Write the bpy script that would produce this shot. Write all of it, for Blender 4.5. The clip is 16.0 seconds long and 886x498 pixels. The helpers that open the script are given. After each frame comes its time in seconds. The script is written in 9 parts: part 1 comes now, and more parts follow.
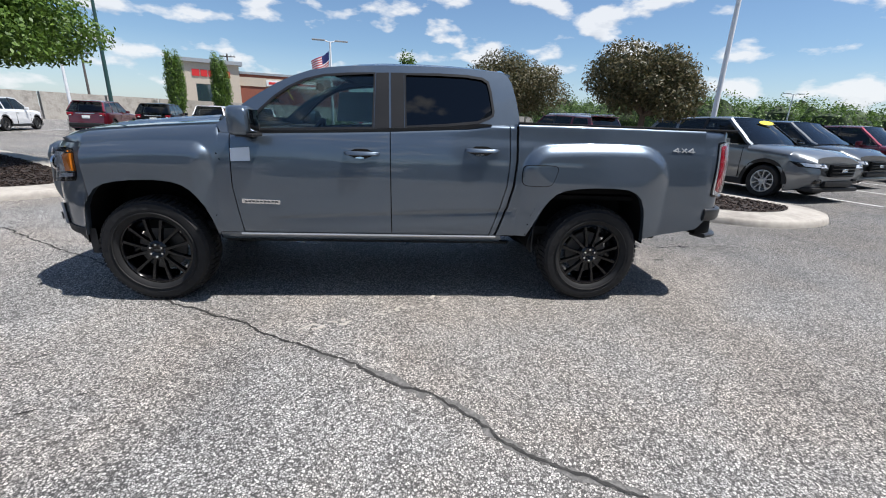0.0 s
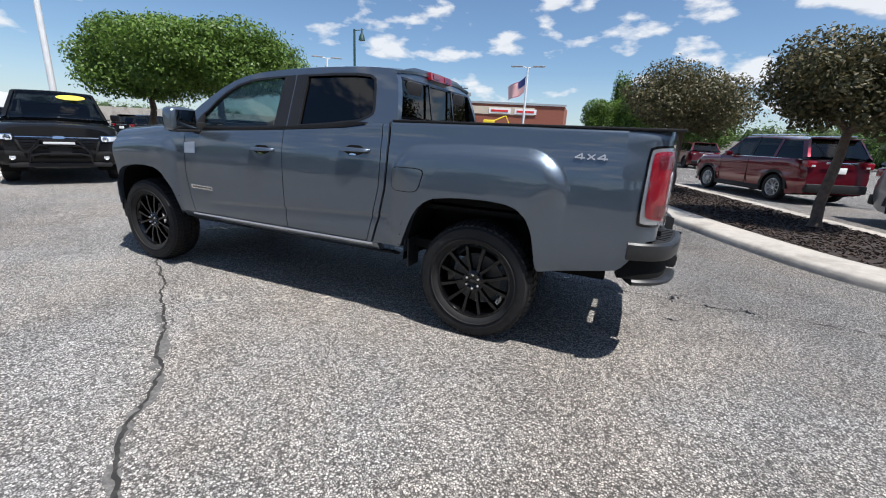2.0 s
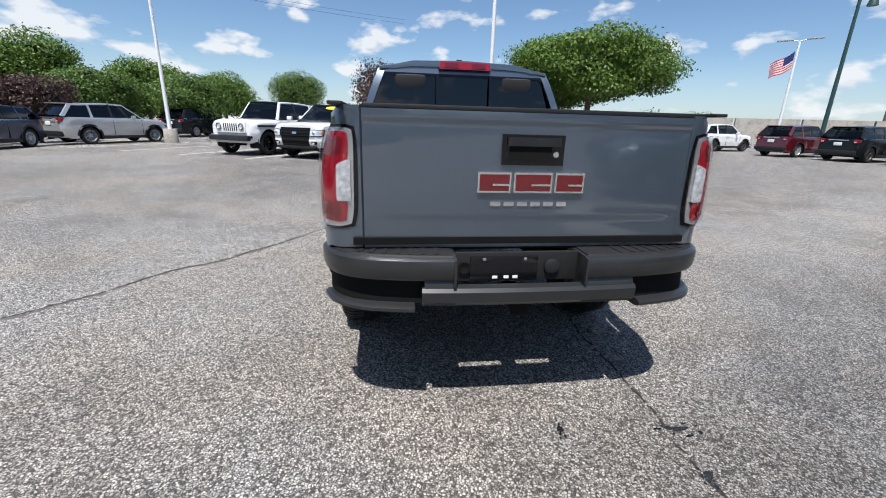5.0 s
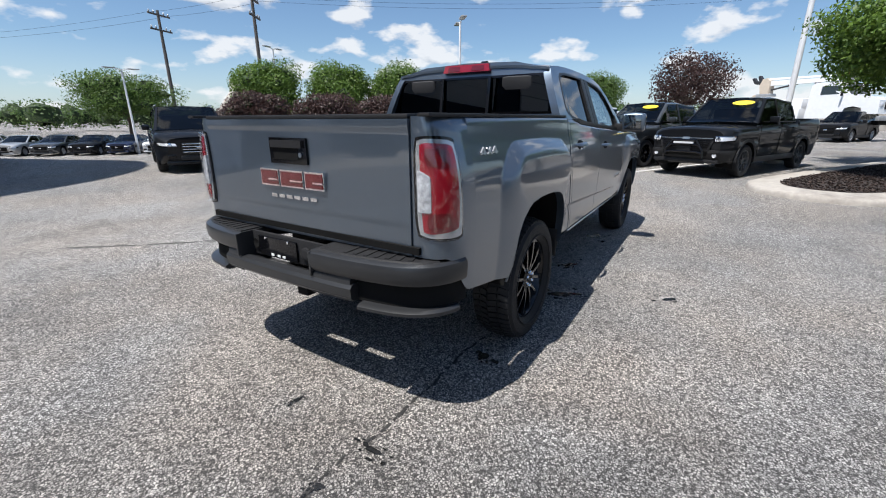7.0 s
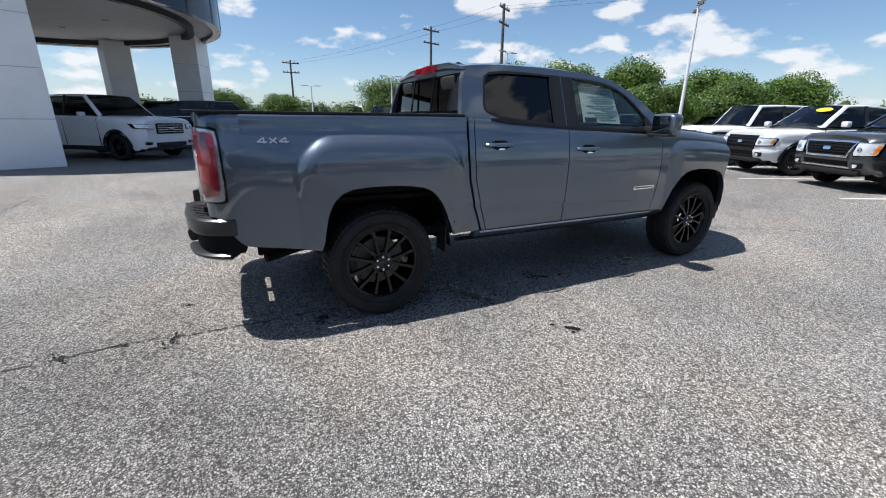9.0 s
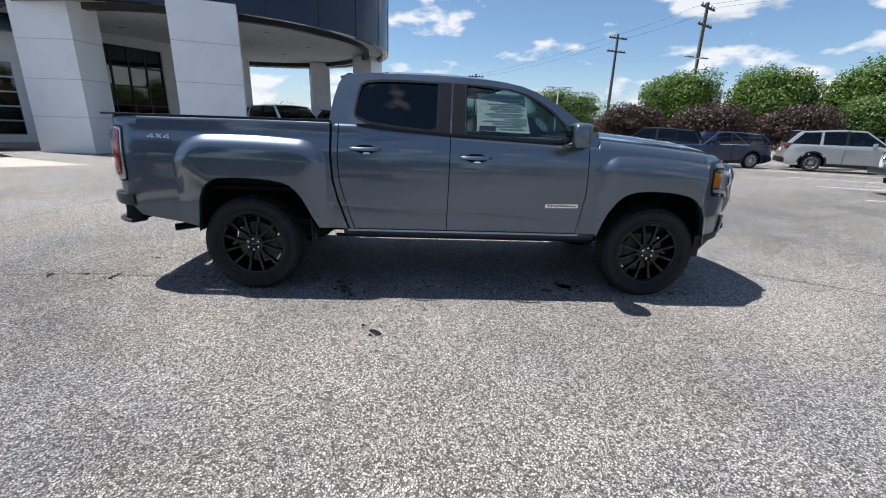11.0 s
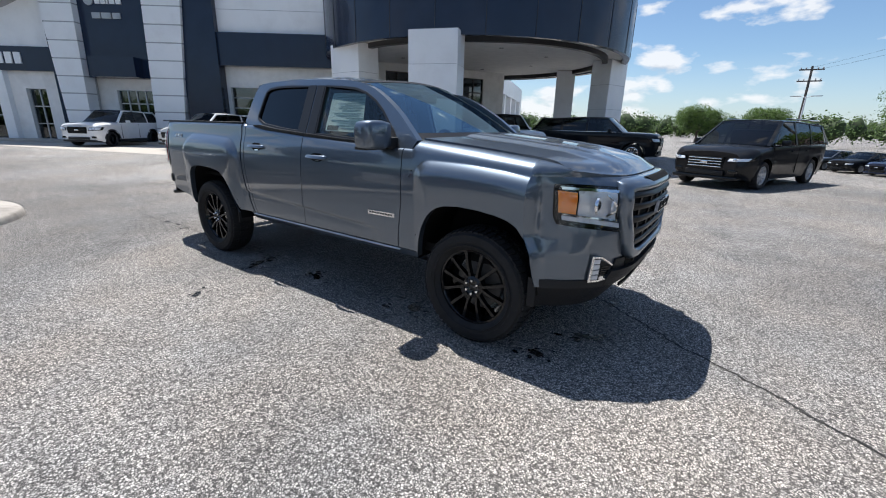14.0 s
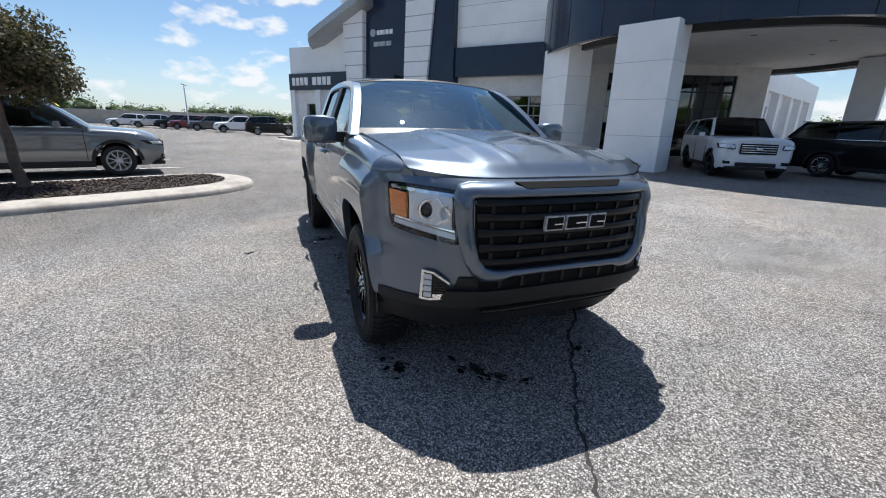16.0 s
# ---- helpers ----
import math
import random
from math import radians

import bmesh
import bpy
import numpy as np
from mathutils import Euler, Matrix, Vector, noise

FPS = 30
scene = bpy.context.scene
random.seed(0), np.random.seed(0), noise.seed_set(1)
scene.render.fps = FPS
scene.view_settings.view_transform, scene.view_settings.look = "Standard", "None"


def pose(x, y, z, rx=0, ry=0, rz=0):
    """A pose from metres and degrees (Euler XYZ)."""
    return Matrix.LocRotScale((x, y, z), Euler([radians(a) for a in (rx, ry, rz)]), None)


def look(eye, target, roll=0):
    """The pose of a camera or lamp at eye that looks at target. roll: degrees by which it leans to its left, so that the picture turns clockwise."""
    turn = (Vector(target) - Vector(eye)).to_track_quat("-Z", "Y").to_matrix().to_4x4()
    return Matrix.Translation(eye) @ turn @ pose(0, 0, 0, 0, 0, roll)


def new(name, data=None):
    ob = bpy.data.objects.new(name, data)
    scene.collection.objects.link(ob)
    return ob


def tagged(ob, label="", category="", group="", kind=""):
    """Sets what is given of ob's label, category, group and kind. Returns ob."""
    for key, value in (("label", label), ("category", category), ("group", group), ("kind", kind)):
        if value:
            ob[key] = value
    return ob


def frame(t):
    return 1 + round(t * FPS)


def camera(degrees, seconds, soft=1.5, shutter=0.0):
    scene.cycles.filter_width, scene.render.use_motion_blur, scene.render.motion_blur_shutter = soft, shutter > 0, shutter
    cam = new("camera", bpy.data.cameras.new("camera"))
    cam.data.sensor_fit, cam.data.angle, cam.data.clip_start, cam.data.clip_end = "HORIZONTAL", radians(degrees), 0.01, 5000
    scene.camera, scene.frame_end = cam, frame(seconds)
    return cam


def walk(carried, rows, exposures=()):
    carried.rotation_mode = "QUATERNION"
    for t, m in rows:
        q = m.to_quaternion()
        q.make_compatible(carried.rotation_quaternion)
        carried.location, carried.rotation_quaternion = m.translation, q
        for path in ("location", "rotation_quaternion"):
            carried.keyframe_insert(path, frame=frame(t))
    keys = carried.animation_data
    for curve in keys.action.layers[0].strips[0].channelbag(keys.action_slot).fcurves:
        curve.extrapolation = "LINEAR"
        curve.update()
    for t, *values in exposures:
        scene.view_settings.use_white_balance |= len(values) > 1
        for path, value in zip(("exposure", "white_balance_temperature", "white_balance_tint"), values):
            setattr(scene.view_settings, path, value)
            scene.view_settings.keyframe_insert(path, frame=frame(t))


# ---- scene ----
cam = camera(93.9, 16.0, soft=1.05)
PATH = [
    (0, (0.177, -3.896, 1.364), (0.354, -1.995, 0.771), 2.2),
    (0.5, (0.76, -3.865, 1.33), (0.704, -1.945, 0.771), 2.6),
    (1, (1.358, -3.753, 1.297), (1.054, -1.853, 0.753), 2.7),
    (1.5, (1.924, -3.556, 1.284), (1.385, -1.705, 0.751), 2.8),
    (2, (2.468, -3.271, 1.283), (1.69, -1.505, 0.757), 2.8),
    (2.5, (2.947, -2.889, 1.312), (1.934, -1.246, 0.788), 2.7),
    (3, (3.412, -2.525, 1.321), (2.165, -1.053, 0.792), 2.4),
    (3.5, (3.777, -2.074, 1.322), (2.299, -0.839, 0.782), 2.1),
    (4, (4.095, -1.625, 1.325), (2.42, -0.685, 0.768), 1.9),
    (4.5, (4.276, -1.112, 1.329), (2.455, -0.515, 0.755), 1.6),
    (4.7, (4.356, -0.915, 1.306), (2.499, -0.449, 0.728), 1.7),
    (6.8, (4.079, 1.486, 1.327), (2.408, 0.567, 0.727), -0.3),
    (7, (3.994, 1.715, 1.35), (2.382, 0.694, 0.751), -0.2),
    (7.5, (3.669, 2.207, 1.341), (2.229, 0.955, 0.745), -0.1),
    (8, (3.355, 2.705, 1.346), (2.108, 1.26, 0.749), 0.2),
    (8.5, (2.928, 3.107, 1.337), (1.886, 1.508, 0.738), 0.6),
    (9, (2.448, 3.48, 1.344), (1.609, 1.768, 0.742), 0.7),
    (9.2, (2.252, 3.612, 1.363), (1.492, 1.863, 0.761), 0.8),
    (11.3, (-0.142, 4.156, 1.357), (-0.094, 2.24, 0.785), 2.1),
    (11.5, (-0.372, 4.133, 1.331), (-0.243, 2.221, 0.761), 2.2),
    (12, (-0.946, 4.025, 1.325), (-0.615, 2.134, 0.761), 2.3),
    (12.5, (-1.51, 3.912, 1.339), (-0.976, 2.069, 0.777), 2.2),
    (13, (-2.012, 3.653, 1.361), (-1.284, 1.877, 0.799), 2.0),
    (13.5, (-2.513, 3.397, 1.386), (-1.59, 1.715, 0.821), 1.6),
    (14, (-2.922, 3.021, 1.383), (-1.813, 1.458, 0.812), 1.4),
    (14.5, (-3.324, 2.647, 1.389), (-2.032, 1.232, 0.815), 1.3),
    (15, (-3.631, 2.207, 1.371), (-2.162, 0.979, 0.792), 1.4),
    (15.5, (-3.885, 1.775, 1.379), (-2.254, 0.773, 0.8), 1.5),
    (16, (-4.099, 1.35, 1.36), (-2.332, 0.608, 0.789), 1.7),
]
walk(cam, [(t, look(e, g, r)) for t, e, g, r in PATH], exposures=[(0, 0.47), (9, 0.49), (12.3, 0.55), (16, 0.51)])

# ---- world and sun ----
SUN_DIR = Vector((0.42, -0.14, 1.0)).normalized()
SUN_EL = math.asin(SUN_DIR.z)
SUN_AZ = math.atan2(SUN_DIR.x, SUN_DIR.y)


def make_world():
    w = bpy.data.worlds.new("sky")
    scene.world = w
    w.use_nodes = True
    nt = w.node_tree
    n, l = nt.nodes, nt.links
    n.clear()
    out = n.new("ShaderNodeOutputWorld")
    bg = n.new("ShaderNodeBackground")
    bg.inputs["Strength"].default_value = 0.085
    sky = n.new("ShaderNodeTexSky")
    sky.sky_type = "NISHITA"
    sky.sun_disc = False
    sky.sun_elevation = SUN_EL
    sky.sun_rotation = SUN_AZ
    sky.altitude = 200
    sky.air_density = 1.0
    sky.dust_density = 0.5
    sky.ozone_density = 2.6
    tc = n.new("ShaderNodeTexCoord")
    sep = n.new("ShaderNodeSeparateXYZ")
    l.new(tc.outputs["Generated"], sep.inputs[0])
    # fair-weather clouds: rounded heaps, wider than high, with greyer undersides
    def heap(lift):
        ma = n.new("ShaderNodeVectorMath"); ma.operation = "MULTIPLY_ADD"
        ma.inputs[1].default_value = (1.0, 1.0, 2.3)
        ma.inputs[2].default_value = (0.37, 2.1, 0.6 + lift)
        l.new(tc.outputs["Generated"], ma.inputs[0])
        noi = n.new("ShaderNodeTexNoise")
        noi.inputs["Scale"].default_value = 8.6
        noi.inputs["Detail"].default_value = 8.0
        noi.inputs["Roughness"].default_value = 0.50
        l.new(ma.outputs[0], noi.inputs["Vector"])
        big = n.new("ShaderNodeTexNoise")
        big.inputs["Scale"].default_value = 2.4
        big.inputs["Detail"].default_value = 1.0
        l.new(ma.outputs[0], big.inputs["Vector"])
        mixn = n.new("ShaderNodeMath"); mixn.operation = "MULTIPLY_ADD"
        mixn.inputs[1].default_value = 0.25
        l.new(big.outputs["Fac"], mixn.inputs[0]); l.new(noi.outputs["Fac"], mixn.inputs[2])
        return mixn.outputs[0]

    here, above = heap(0.0), heap(0.035)
    # fewer clouds high up than towards the horizon
    hi = n.new("ShaderNodeMapRange")
    hi.inputs["From Min"].default_value = 0.10
    hi.inputs["From Max"].default_value = 0.60
    hi.inputs["To Min"].default_value = 0.0
    hi.inputs["To Max"].default_value = -0.05
    l.new(sep.outputs["Z"], hi.inputs["Value"])
    dens = n.new("ShaderNodeMath"); dens.operation = "ADD"
    l.new(here, dens.inputs[0]); l.new(hi.outputs[0], dens.inputs[1])
    ramp = n.new("ShaderNodeValToRGB")
    ramp.color_ramp.elements[0].position = 0.668
    ramp.color_ramp.elements[0].color = (0, 0, 0, 1)
    ramp.color_ramp.elements[1].position = 0.750
    ramp.color_ramp.elements[1].color = (1, 1, 1, 1)
    l.new(dens.outputs[0], ramp.inputs[0])
    under = n.new("ShaderNodeMath"); under.operation = "SUBTRACT"
    l.new(above, under.inputs[0]); l.new(here, under.inputs[1])
    belly = n.new("ShaderNodeMapRange")
    belly.inputs["From Min"].default_value = 0.0
    belly.inputs["From Max"].default_value = 0.16
    l.new(under.outputs[0], belly.inputs["Value"])
    tone = n.new("ShaderNodeMix"); tone.data_type = "RGBA"
    tone.inputs[6].default_value = (7.9, 8.05, 8.3, 1)
    tone.inputs[7].default_value = (4.9, 5.3, 6.0, 1)
    l.new(belly.outputs[0], tone.inputs[0])
    # haze towards the horizon
    hz = n.new("ShaderNodeMapRange")
    hz.inputs["From Min"].default_value = 0.0
    hz.inputs["From Max"].default_value = 0.14
    hz.inputs["To Min"].default_value = 0.42
    hz.inputs["To Max"].default_value = 0.0
    l.new(sep.outputs["Z"], hz.inputs["Value"])
    m1 = n.new("ShaderNodeMix"); m1.data_type = "RGBA"
    m1.inputs[7].default_value = (5.6, 6.5, 7.7, 1)
    l.new(hz.outputs[0], m1.inputs[0])
    blue = n.new("ShaderNodeMix"); blue.data_type = "RGBA"; blue.blend_type = "MULTIPLY"
    blue.inputs[0].default_value = 1.0
    blue.inputs[7].default_value = (0.885, 0.985, 1.07, 1)
    l.new(sky.outputs[0], blue.inputs[6])
    l.new(blue.outputs[2], m1.inputs[6])
    m2 = n.new("ShaderNodeMix"); m2.data_type = "RGBA"
    l.new(tone.outputs[2], m2.inputs[7])
    cf = n.new("ShaderNodeMath"); cf.operation = "MULTIPLY"; cf.inputs[1].default_value = 0.85
    up = n.new("ShaderNodeMath"); up.operation = "GREATER_THAN"; up.inputs[1].default_value = 0.0
    l.new(sep.outputs["Z"], up.inputs[0])
    cu = n.new("ShaderNodeMath"); cu.operation = "MULTIPLY"
    l.new(ramp.outputs[0], cf.inputs[0]); l.new(cf.outputs[0], cu.inputs[0]); l.new(up.outputs[0], cu.inputs[1])
    l.new(cu.outputs[0], m2.inputs[0]); l.new(m1.outputs[2], m2.inputs[6])
    l.new(m2.outputs[2], bg.inputs[0])
    l.new(bg.outputs[0], out.inputs[0])


make_world()
sun = new("sun", bpy.data.lights.new("sun", "SUN"))
sun.data.energy = 5.0
sun.data.angle = radians(0.55)
sun.data.color = (1.0, 0.972, 0.935)
sun.matrix_world = look((0, 0, 0), tuple(-SUN_DIR))
sun.location = SUN_DIR * 60


# ---- materials ----
def mat(name, base, rough=0.5, metal=0.0, coat=0.0, spec=0.5, noise_amt=0.0, noise_scale=5.0, bump=0.0, bump_scale=80.0,
        dirt=None, dirt_amt=0.0, dirt_scale=1.5, coat_rough=0.04, trans=0.0, emit=None, emit_s=0.0, island=0.0):
    m = bpy.data.materials.new(name)
    m.use_nodes = True
    nt = m.node_tree
    n, l = nt.nodes, nt.links
    p = n["Principled BSDF"]
    p.inputs["Base Color"].default_value = (*base, 1)
    p.inputs["Roughness"].default_value = rough
    p.inputs["Metallic"].default_value = metal
    p.inputs["Coat Weight"].default_value = coat
    p.inputs["Coat Roughness"].default_value = coat_rough
    p.inputs["Specular IOR Level"].default_value = spec
    p.inputs["Transmission Weight"].default_value = trans
    if emit:
        p.inputs["Emission Color"].default_value = (*emit, 1)
        p.inputs["Emission Strength"].default_value = emit_s
    tc = n.new("ShaderNodeTexCoord")
    geo = n.new("ShaderNodeNewGeometry")
    col = None
    if noise_amt > 0:
        t = n.new("ShaderNodeTexNoise")
        t.inputs["Scale"].default_value = noise_scale
        t.inputs["Detail"].default_value = 5
        l.new(geo.outputs["Position"], t.inputs["Vector"])
        r = n.new("ShaderNodeMapRange")
        r.inputs["From Min"].default_value = 0.3
        r.inputs["From Max"].default_value = 0.7
        r.inputs["To Min"].default_value = 1 - noise_amt
        r.inputs["To Max"].default_value = 1 + noise_amt
        l.new(t.outputs["Fac"], r.inputs["Value"])
        mx = n.new("ShaderNodeVectorMath"); mx.operation = "SCALE"
        mx.inputs[0].default_value = base
        l.new(r.outputs[0], mx.inputs["Scale"])
        col = mx.outputs[0]
        rr = n.new("ShaderNodeMapRange")
        rr.inputs["To Min"].default_value = max(0.02, rough * 0.8)
        rr.inputs["To Max"].default_value = min(1, rough * 1.2)
        l.new(t.outputs["Fac"], rr.inputs["Value"])
        l.new(rr.outputs[0], p.inputs["Roughness"])
    if island > 0:
        r = n.new("ShaderNodeMapRange")
        r.inputs["To Min"].default_value = 1 - island
        r.inputs["To Max"].default_value = 1 + island
        l.new(geo.outputs["Random Per Island"], r.inputs["Value"])
        mx = n.new("ShaderNodeVectorMath"); mx.operation = "SCALE"
        if col is None:
            mx.inputs[0].default_value = base
        else:
            l.new(col, mx.inputs[0])
        l.new(r.outputs[0], mx.inputs["Scale"])
        col = mx.outputs[0]
    if dirt and dirt_amt > 0:
        t = n.new("ShaderNodeTexNoise")
        t.inputs["Scale"].default_value = dirt_scale
        t.inputs["Detail"].default_value = 8
        t.inputs["Roughness"].default_value = 0.65
        l.new(geo.outputs["Position"], t.inputs["Vector"])
        r = n.new("ShaderNodeMapRange")
        r.inputs["From Min"].default_value = 0.48
        r.inputs["From Max"].default_value = 0.72
        r.inputs["To Max"].default_value = dirt_amt
        l.new(t.outputs["Fac"], r.inputs["Value"])
        mx = n.new("ShaderNodeMix"); mx.data_type = "RGBA"
        l.new(r.outputs[0], mx.inputs[0])
        if col is None:
            mx.inputs[6].default_value = (*base, 1)
        else:
            l.new(col, mx.inputs[6])
        mx.inputs[7].default_value = (*dirt, 1)
        col = mx.outputs[2]
    if col is not None:
        l.new(col, p.inputs["Base Color"])
    if bump > 0:
        t = n.new("ShaderNodeTexNoise")
        t.inputs["Scale"].default_value = bump_scale
        t.inputs["Detail"].default_value = 4
        l.new(geo.outputs["Position"], t.inputs["Vector"])
        b = n.new("ShaderNodeBump")
        b.inputs["Strength"].default_value = bump
        b.inputs["Distance"].default_value = 0.01
        l.new(t.outputs["Fac"], b.inputs["Height"])
        l.new(b.outputs[0], p.inputs["Normal"])
    return m


def glass_mat(name, tint, gloss_rough=0.0, f0=0.045, sheen=(1, 1, 1)):
    """Thin glass: tinted see-through, with a reflection that grows towards grazing angles."""
    m = bpy.data.materials.new(name)
    m.use_nodes = True
    n, l = m.node_tree.nodes, m.node_tree.links
    n.clear()
    out = n.new("ShaderNodeOutputMaterial")
    tr = n.new("ShaderNodeBsdfTransparent")
    tr.inputs[0].default_value = (*tint, 1)
    gl = n.new("ShaderNodeBsdfGlossy")
    gl.inputs["Roughness"].default_value = gloss_rough
    gl.inputs["Color"].default_value = (*sheen, 1)
    lw = n.new("ShaderNodeLayerWeight")
    lw.inputs["Blend"].default_value = 0.5
    pw = n.new("ShaderNodeMath"); pw.operation = "POWER"; pw.inputs[1].default_value = 5.0
    l.new(lw.outputs["Facing"], pw.inputs[0])
    ma = n.new("ShaderNodeMath"); ma.operation = "MULTIPLY_ADD"
    ma.inputs[1].default_value = 1 - f0
    ma.inputs[2].default_value = f0
    l.new(pw.outputs[0], ma.inputs[0])
    mx = n.new("ShaderNodeMixShader")
    l.new(ma.outputs[0], mx.inputs[0]); l.new(tr.outputs[0], mx.inputs[1]); l.new(gl.outputs[0], mx.inputs[2])
    l.new(mx.outputs[0], out.inputs[0])
    return m


def flake_paint(name, base, rough=0.34, metal=0.55):
    """Metallic car paint under a clear coat, with fine flakes and a trace of dust."""
    m = mat(name, base, rough, metal, coat=1.0, coat_rough=0.03, spec=0.15)
    n, l = m.node_tree.nodes, m.node_tree.links
    p = n["Principled BSDF"]
    geo = n.new("ShaderNodeNewGeometry")
    v = n.new("ShaderNodeTexVoronoi")
    v.inputs["Scale"].default_value = 900
    l.new(geo.outputs["Position"], v.inputs["Vector"])
    s = n.new("ShaderNodeTexNoise")
    s.inputs["Scale"].default_value = 2.4
    s.inputs["Detail"].default_value = 6
    l.new(geo.outputs["Position"], s.inputs["Vector"])
    a = n.new("ShaderNodeMapRange")
    a.inputs["To Min"].default_value = 0.86
    a.inputs["To Max"].default_value = 1.14
    l.new(v.outputs["Color"], a.inputs["Value"])
    b = n.new("ShaderNodeMath"); b.operation = "MULTIPLY_ADD"
    b.inputs[1].default_value = 0.12
    l.new(s.outputs["Fac"], b.inputs[0]); l.new(a.outputs[0], b.inputs[2])
    mx = n.new("ShaderNodeVectorMath"); mx.operation = "SCALE"
    mx.inputs[0].default_value = base
    l.new(b.outputs[0], mx.inputs["Scale"])
    l.new(mx.outputs[0], p.inputs["Base Color"])
    r = n.new("ShaderNodeMapRange")
    r.inputs["To Min"].default_value = 0.02
    r.inputs["To Max"].default_value = 0.09
    l.new(s.outputs["Fac"], r.inputs["Value"])
    l.new(r.outputs[0], p.inputs["Coat Roughness"])
    p.inputs["Coat IOR"].default_value = 1.68
    return m


M = {}
M["paint"] = flake_paint("satin_steel_paint", (0.098, 0.125, 0.160), 0.36, 0.70)
M["paint_white"] = mat("white_paint", (0.78, 0.79, 0.80), 0.35, 0.0, coat=1.0, spec=0.15, noise_amt=0.03)
M["paint_black"] = mat("black_paint", (0.009, 0.010, 0.012), 0.4, 0.0, coat=0.5, spec=0.03, noise_amt=0.05)
M["paint_navy"] = mat("dark_blue_paint", (0.010, 0.020, 0.055), 0.4, 0.1, coat=1.0, spec=0.1, noise_amt=0.05)
M["paint_grey"] = flake_paint("mid_grey_paint", (0.16, 0.175, 0.19))
M["paint_darkgrey"] = flake_paint("dark_grey_paint", (0.06, 0.066, 0.072))
M["paint_silver"] = flake_paint("silver_paint", (0.45, 0.46, 0.47))
M["paint_red"] = flake_paint("red_paint", (0.12, 0.006, 0.014))
M["paint_wine"] = flake_paint("wine_paint", (0.13, 0.012, 0.022))
M["plastic"] = mat("black_plastic", (0.016, 0.016, 0.017), 0.55, spec=0.3, noise_amt=0.12, noise_scale=30, bump=0.15, bump_scale=600)
M["bumper"] = mat("charcoal_bumper_paint", (0.024, 0.025, 0.027), 0.38, 0.2, coat=0.25, noise_amt=0.06, coat_rough=0.15)
M["gloss_black"] = mat("gloss_black", (0.004, 0.004, 0.005), 0.12, coat=0.3, spec=0.3, noise_amt=0.05)
M["grille_black"] = mat("grille_black", (0.006, 0.006, 0.007), 0.34, spec=0.3, noise_amt=0.1)
M["pillar"] = mat("pillar_black", (0.014, 0.014, 0.015), 0.4, spec=0.35, noise_amt=0.06)
M["chrome"] = mat("chrome", (0.78, 0.79, 0.8), 0.09, 1.0, noise_amt=0.03)
M["rubber"] = mat("tyre_rubber", (0.020, 0.020, 0.021), 0.62, spec=0.2, noise_amt=0.2, noise_scale=12, bump=0.25, bump_scale=150, dirt=(0.055, 0.054, 0.053), dirt_amt=0.10, dirt_scale=8)
M["dark"] = mat("dark_underside", (0.007, 0.007, 0.007), 0.8, spec=0.15, noise_amt=0.2)
M["mirror"] = mat("dark_mirror_glass", (0.22, 0.23, 0.24), 0.03, 1.0)
M["crack_stain"] = mat("crack_edge_stain", (0.105, 0.101, 0.097), 0.85, noise_amt=0.35, noise_scale=60, dirt=(0.24, 0.23, 0.22), dirt_amt=0.9, dirt_scale=35)
M["steel"] = mat("bare_steel", (0.10, 0.10, 0.10), 0.5, 0.8, noise_amt=0.2, noise_scale=20)
M["glass"] = glass_mat("clear_glass", (0.60, 0.69, 0.69))
M["glass_ws"] = glass_mat("windscreen_glass", (0.66, 0.78, 0.80), f0=0.27, sheen=(0.66, 0.88, 0.98))
M["glass_dark"] = glass_mat("privacy_glass", (0.038, 0.045, 0.05))
M["glass_car"] = glass_mat("car_glass", (0.20, 0.225, 0.23))
M["glass_bldg"] = glass_mat("building_glass", (0.22, 0.27, 0.30), f0=0.09)
M["lens"] = glass_mat("clear_lens", (0.97, 0.975, 0.98), 0.0, 0.02)
M["red"] = mat("red_lens", (0.235, 0.005, 0.013), 0.12, coat=1.0, noise_amt=0.08, noise_scale=60)
M["red_dark"] = mat("deep_red_lens", (0.11, 0.003, 0.007), 0.15, coat=1.0)
M["amber"] = mat("amber_lens", (0.80, 0.23, 0.015), 0.15, coat=1.0)
M["lamp_white"] = mat("white_lens", (0.60, 0.61, 0.63), 0.15, coat=1.0)
M["reflector"] = mat("lamp_reflector", (0.70, 0.72, 0.75), 0.28, 0.4, noise_amt=0.05)
M["silver_band"] = mat("silvery_lamp_band", (0.52, 0.53, 0.55), 0.18, 0.7, coat=0.5, noise_amt=0.06)
M["clear_plastic"] = mat("clear_plastic", (0.42, 0.43, 0.45), 0.2, coat=0.8, noise_amt=0.35, noise_scale=45)
M["interior"] = mat("interior_black", (0.022, 0.022, 0.024), 0.7, noise_amt=0.15)
M["interior_grey"] = mat("interior_grey_trim", (0.17, 0.165, 0.16), 0.75, noise_amt=0.1)
M["paper"] = mat("paper", (0.80, 0.82, 0.80), 0.7)
M["paper_blue"] = mat("paper_print", (0.33, 0.42, 0.45), 0.7)
M["ink"] = mat("ink", (0.05, 0.06, 0.07), 0.7)
M["film"] = mat("white_film", (0.74, 0.80, 0.88), 0.3, coat=0.3)
M["yellow"] = mat("yellow_sticker", (0.80, 0.60, 0.03), 0.5)
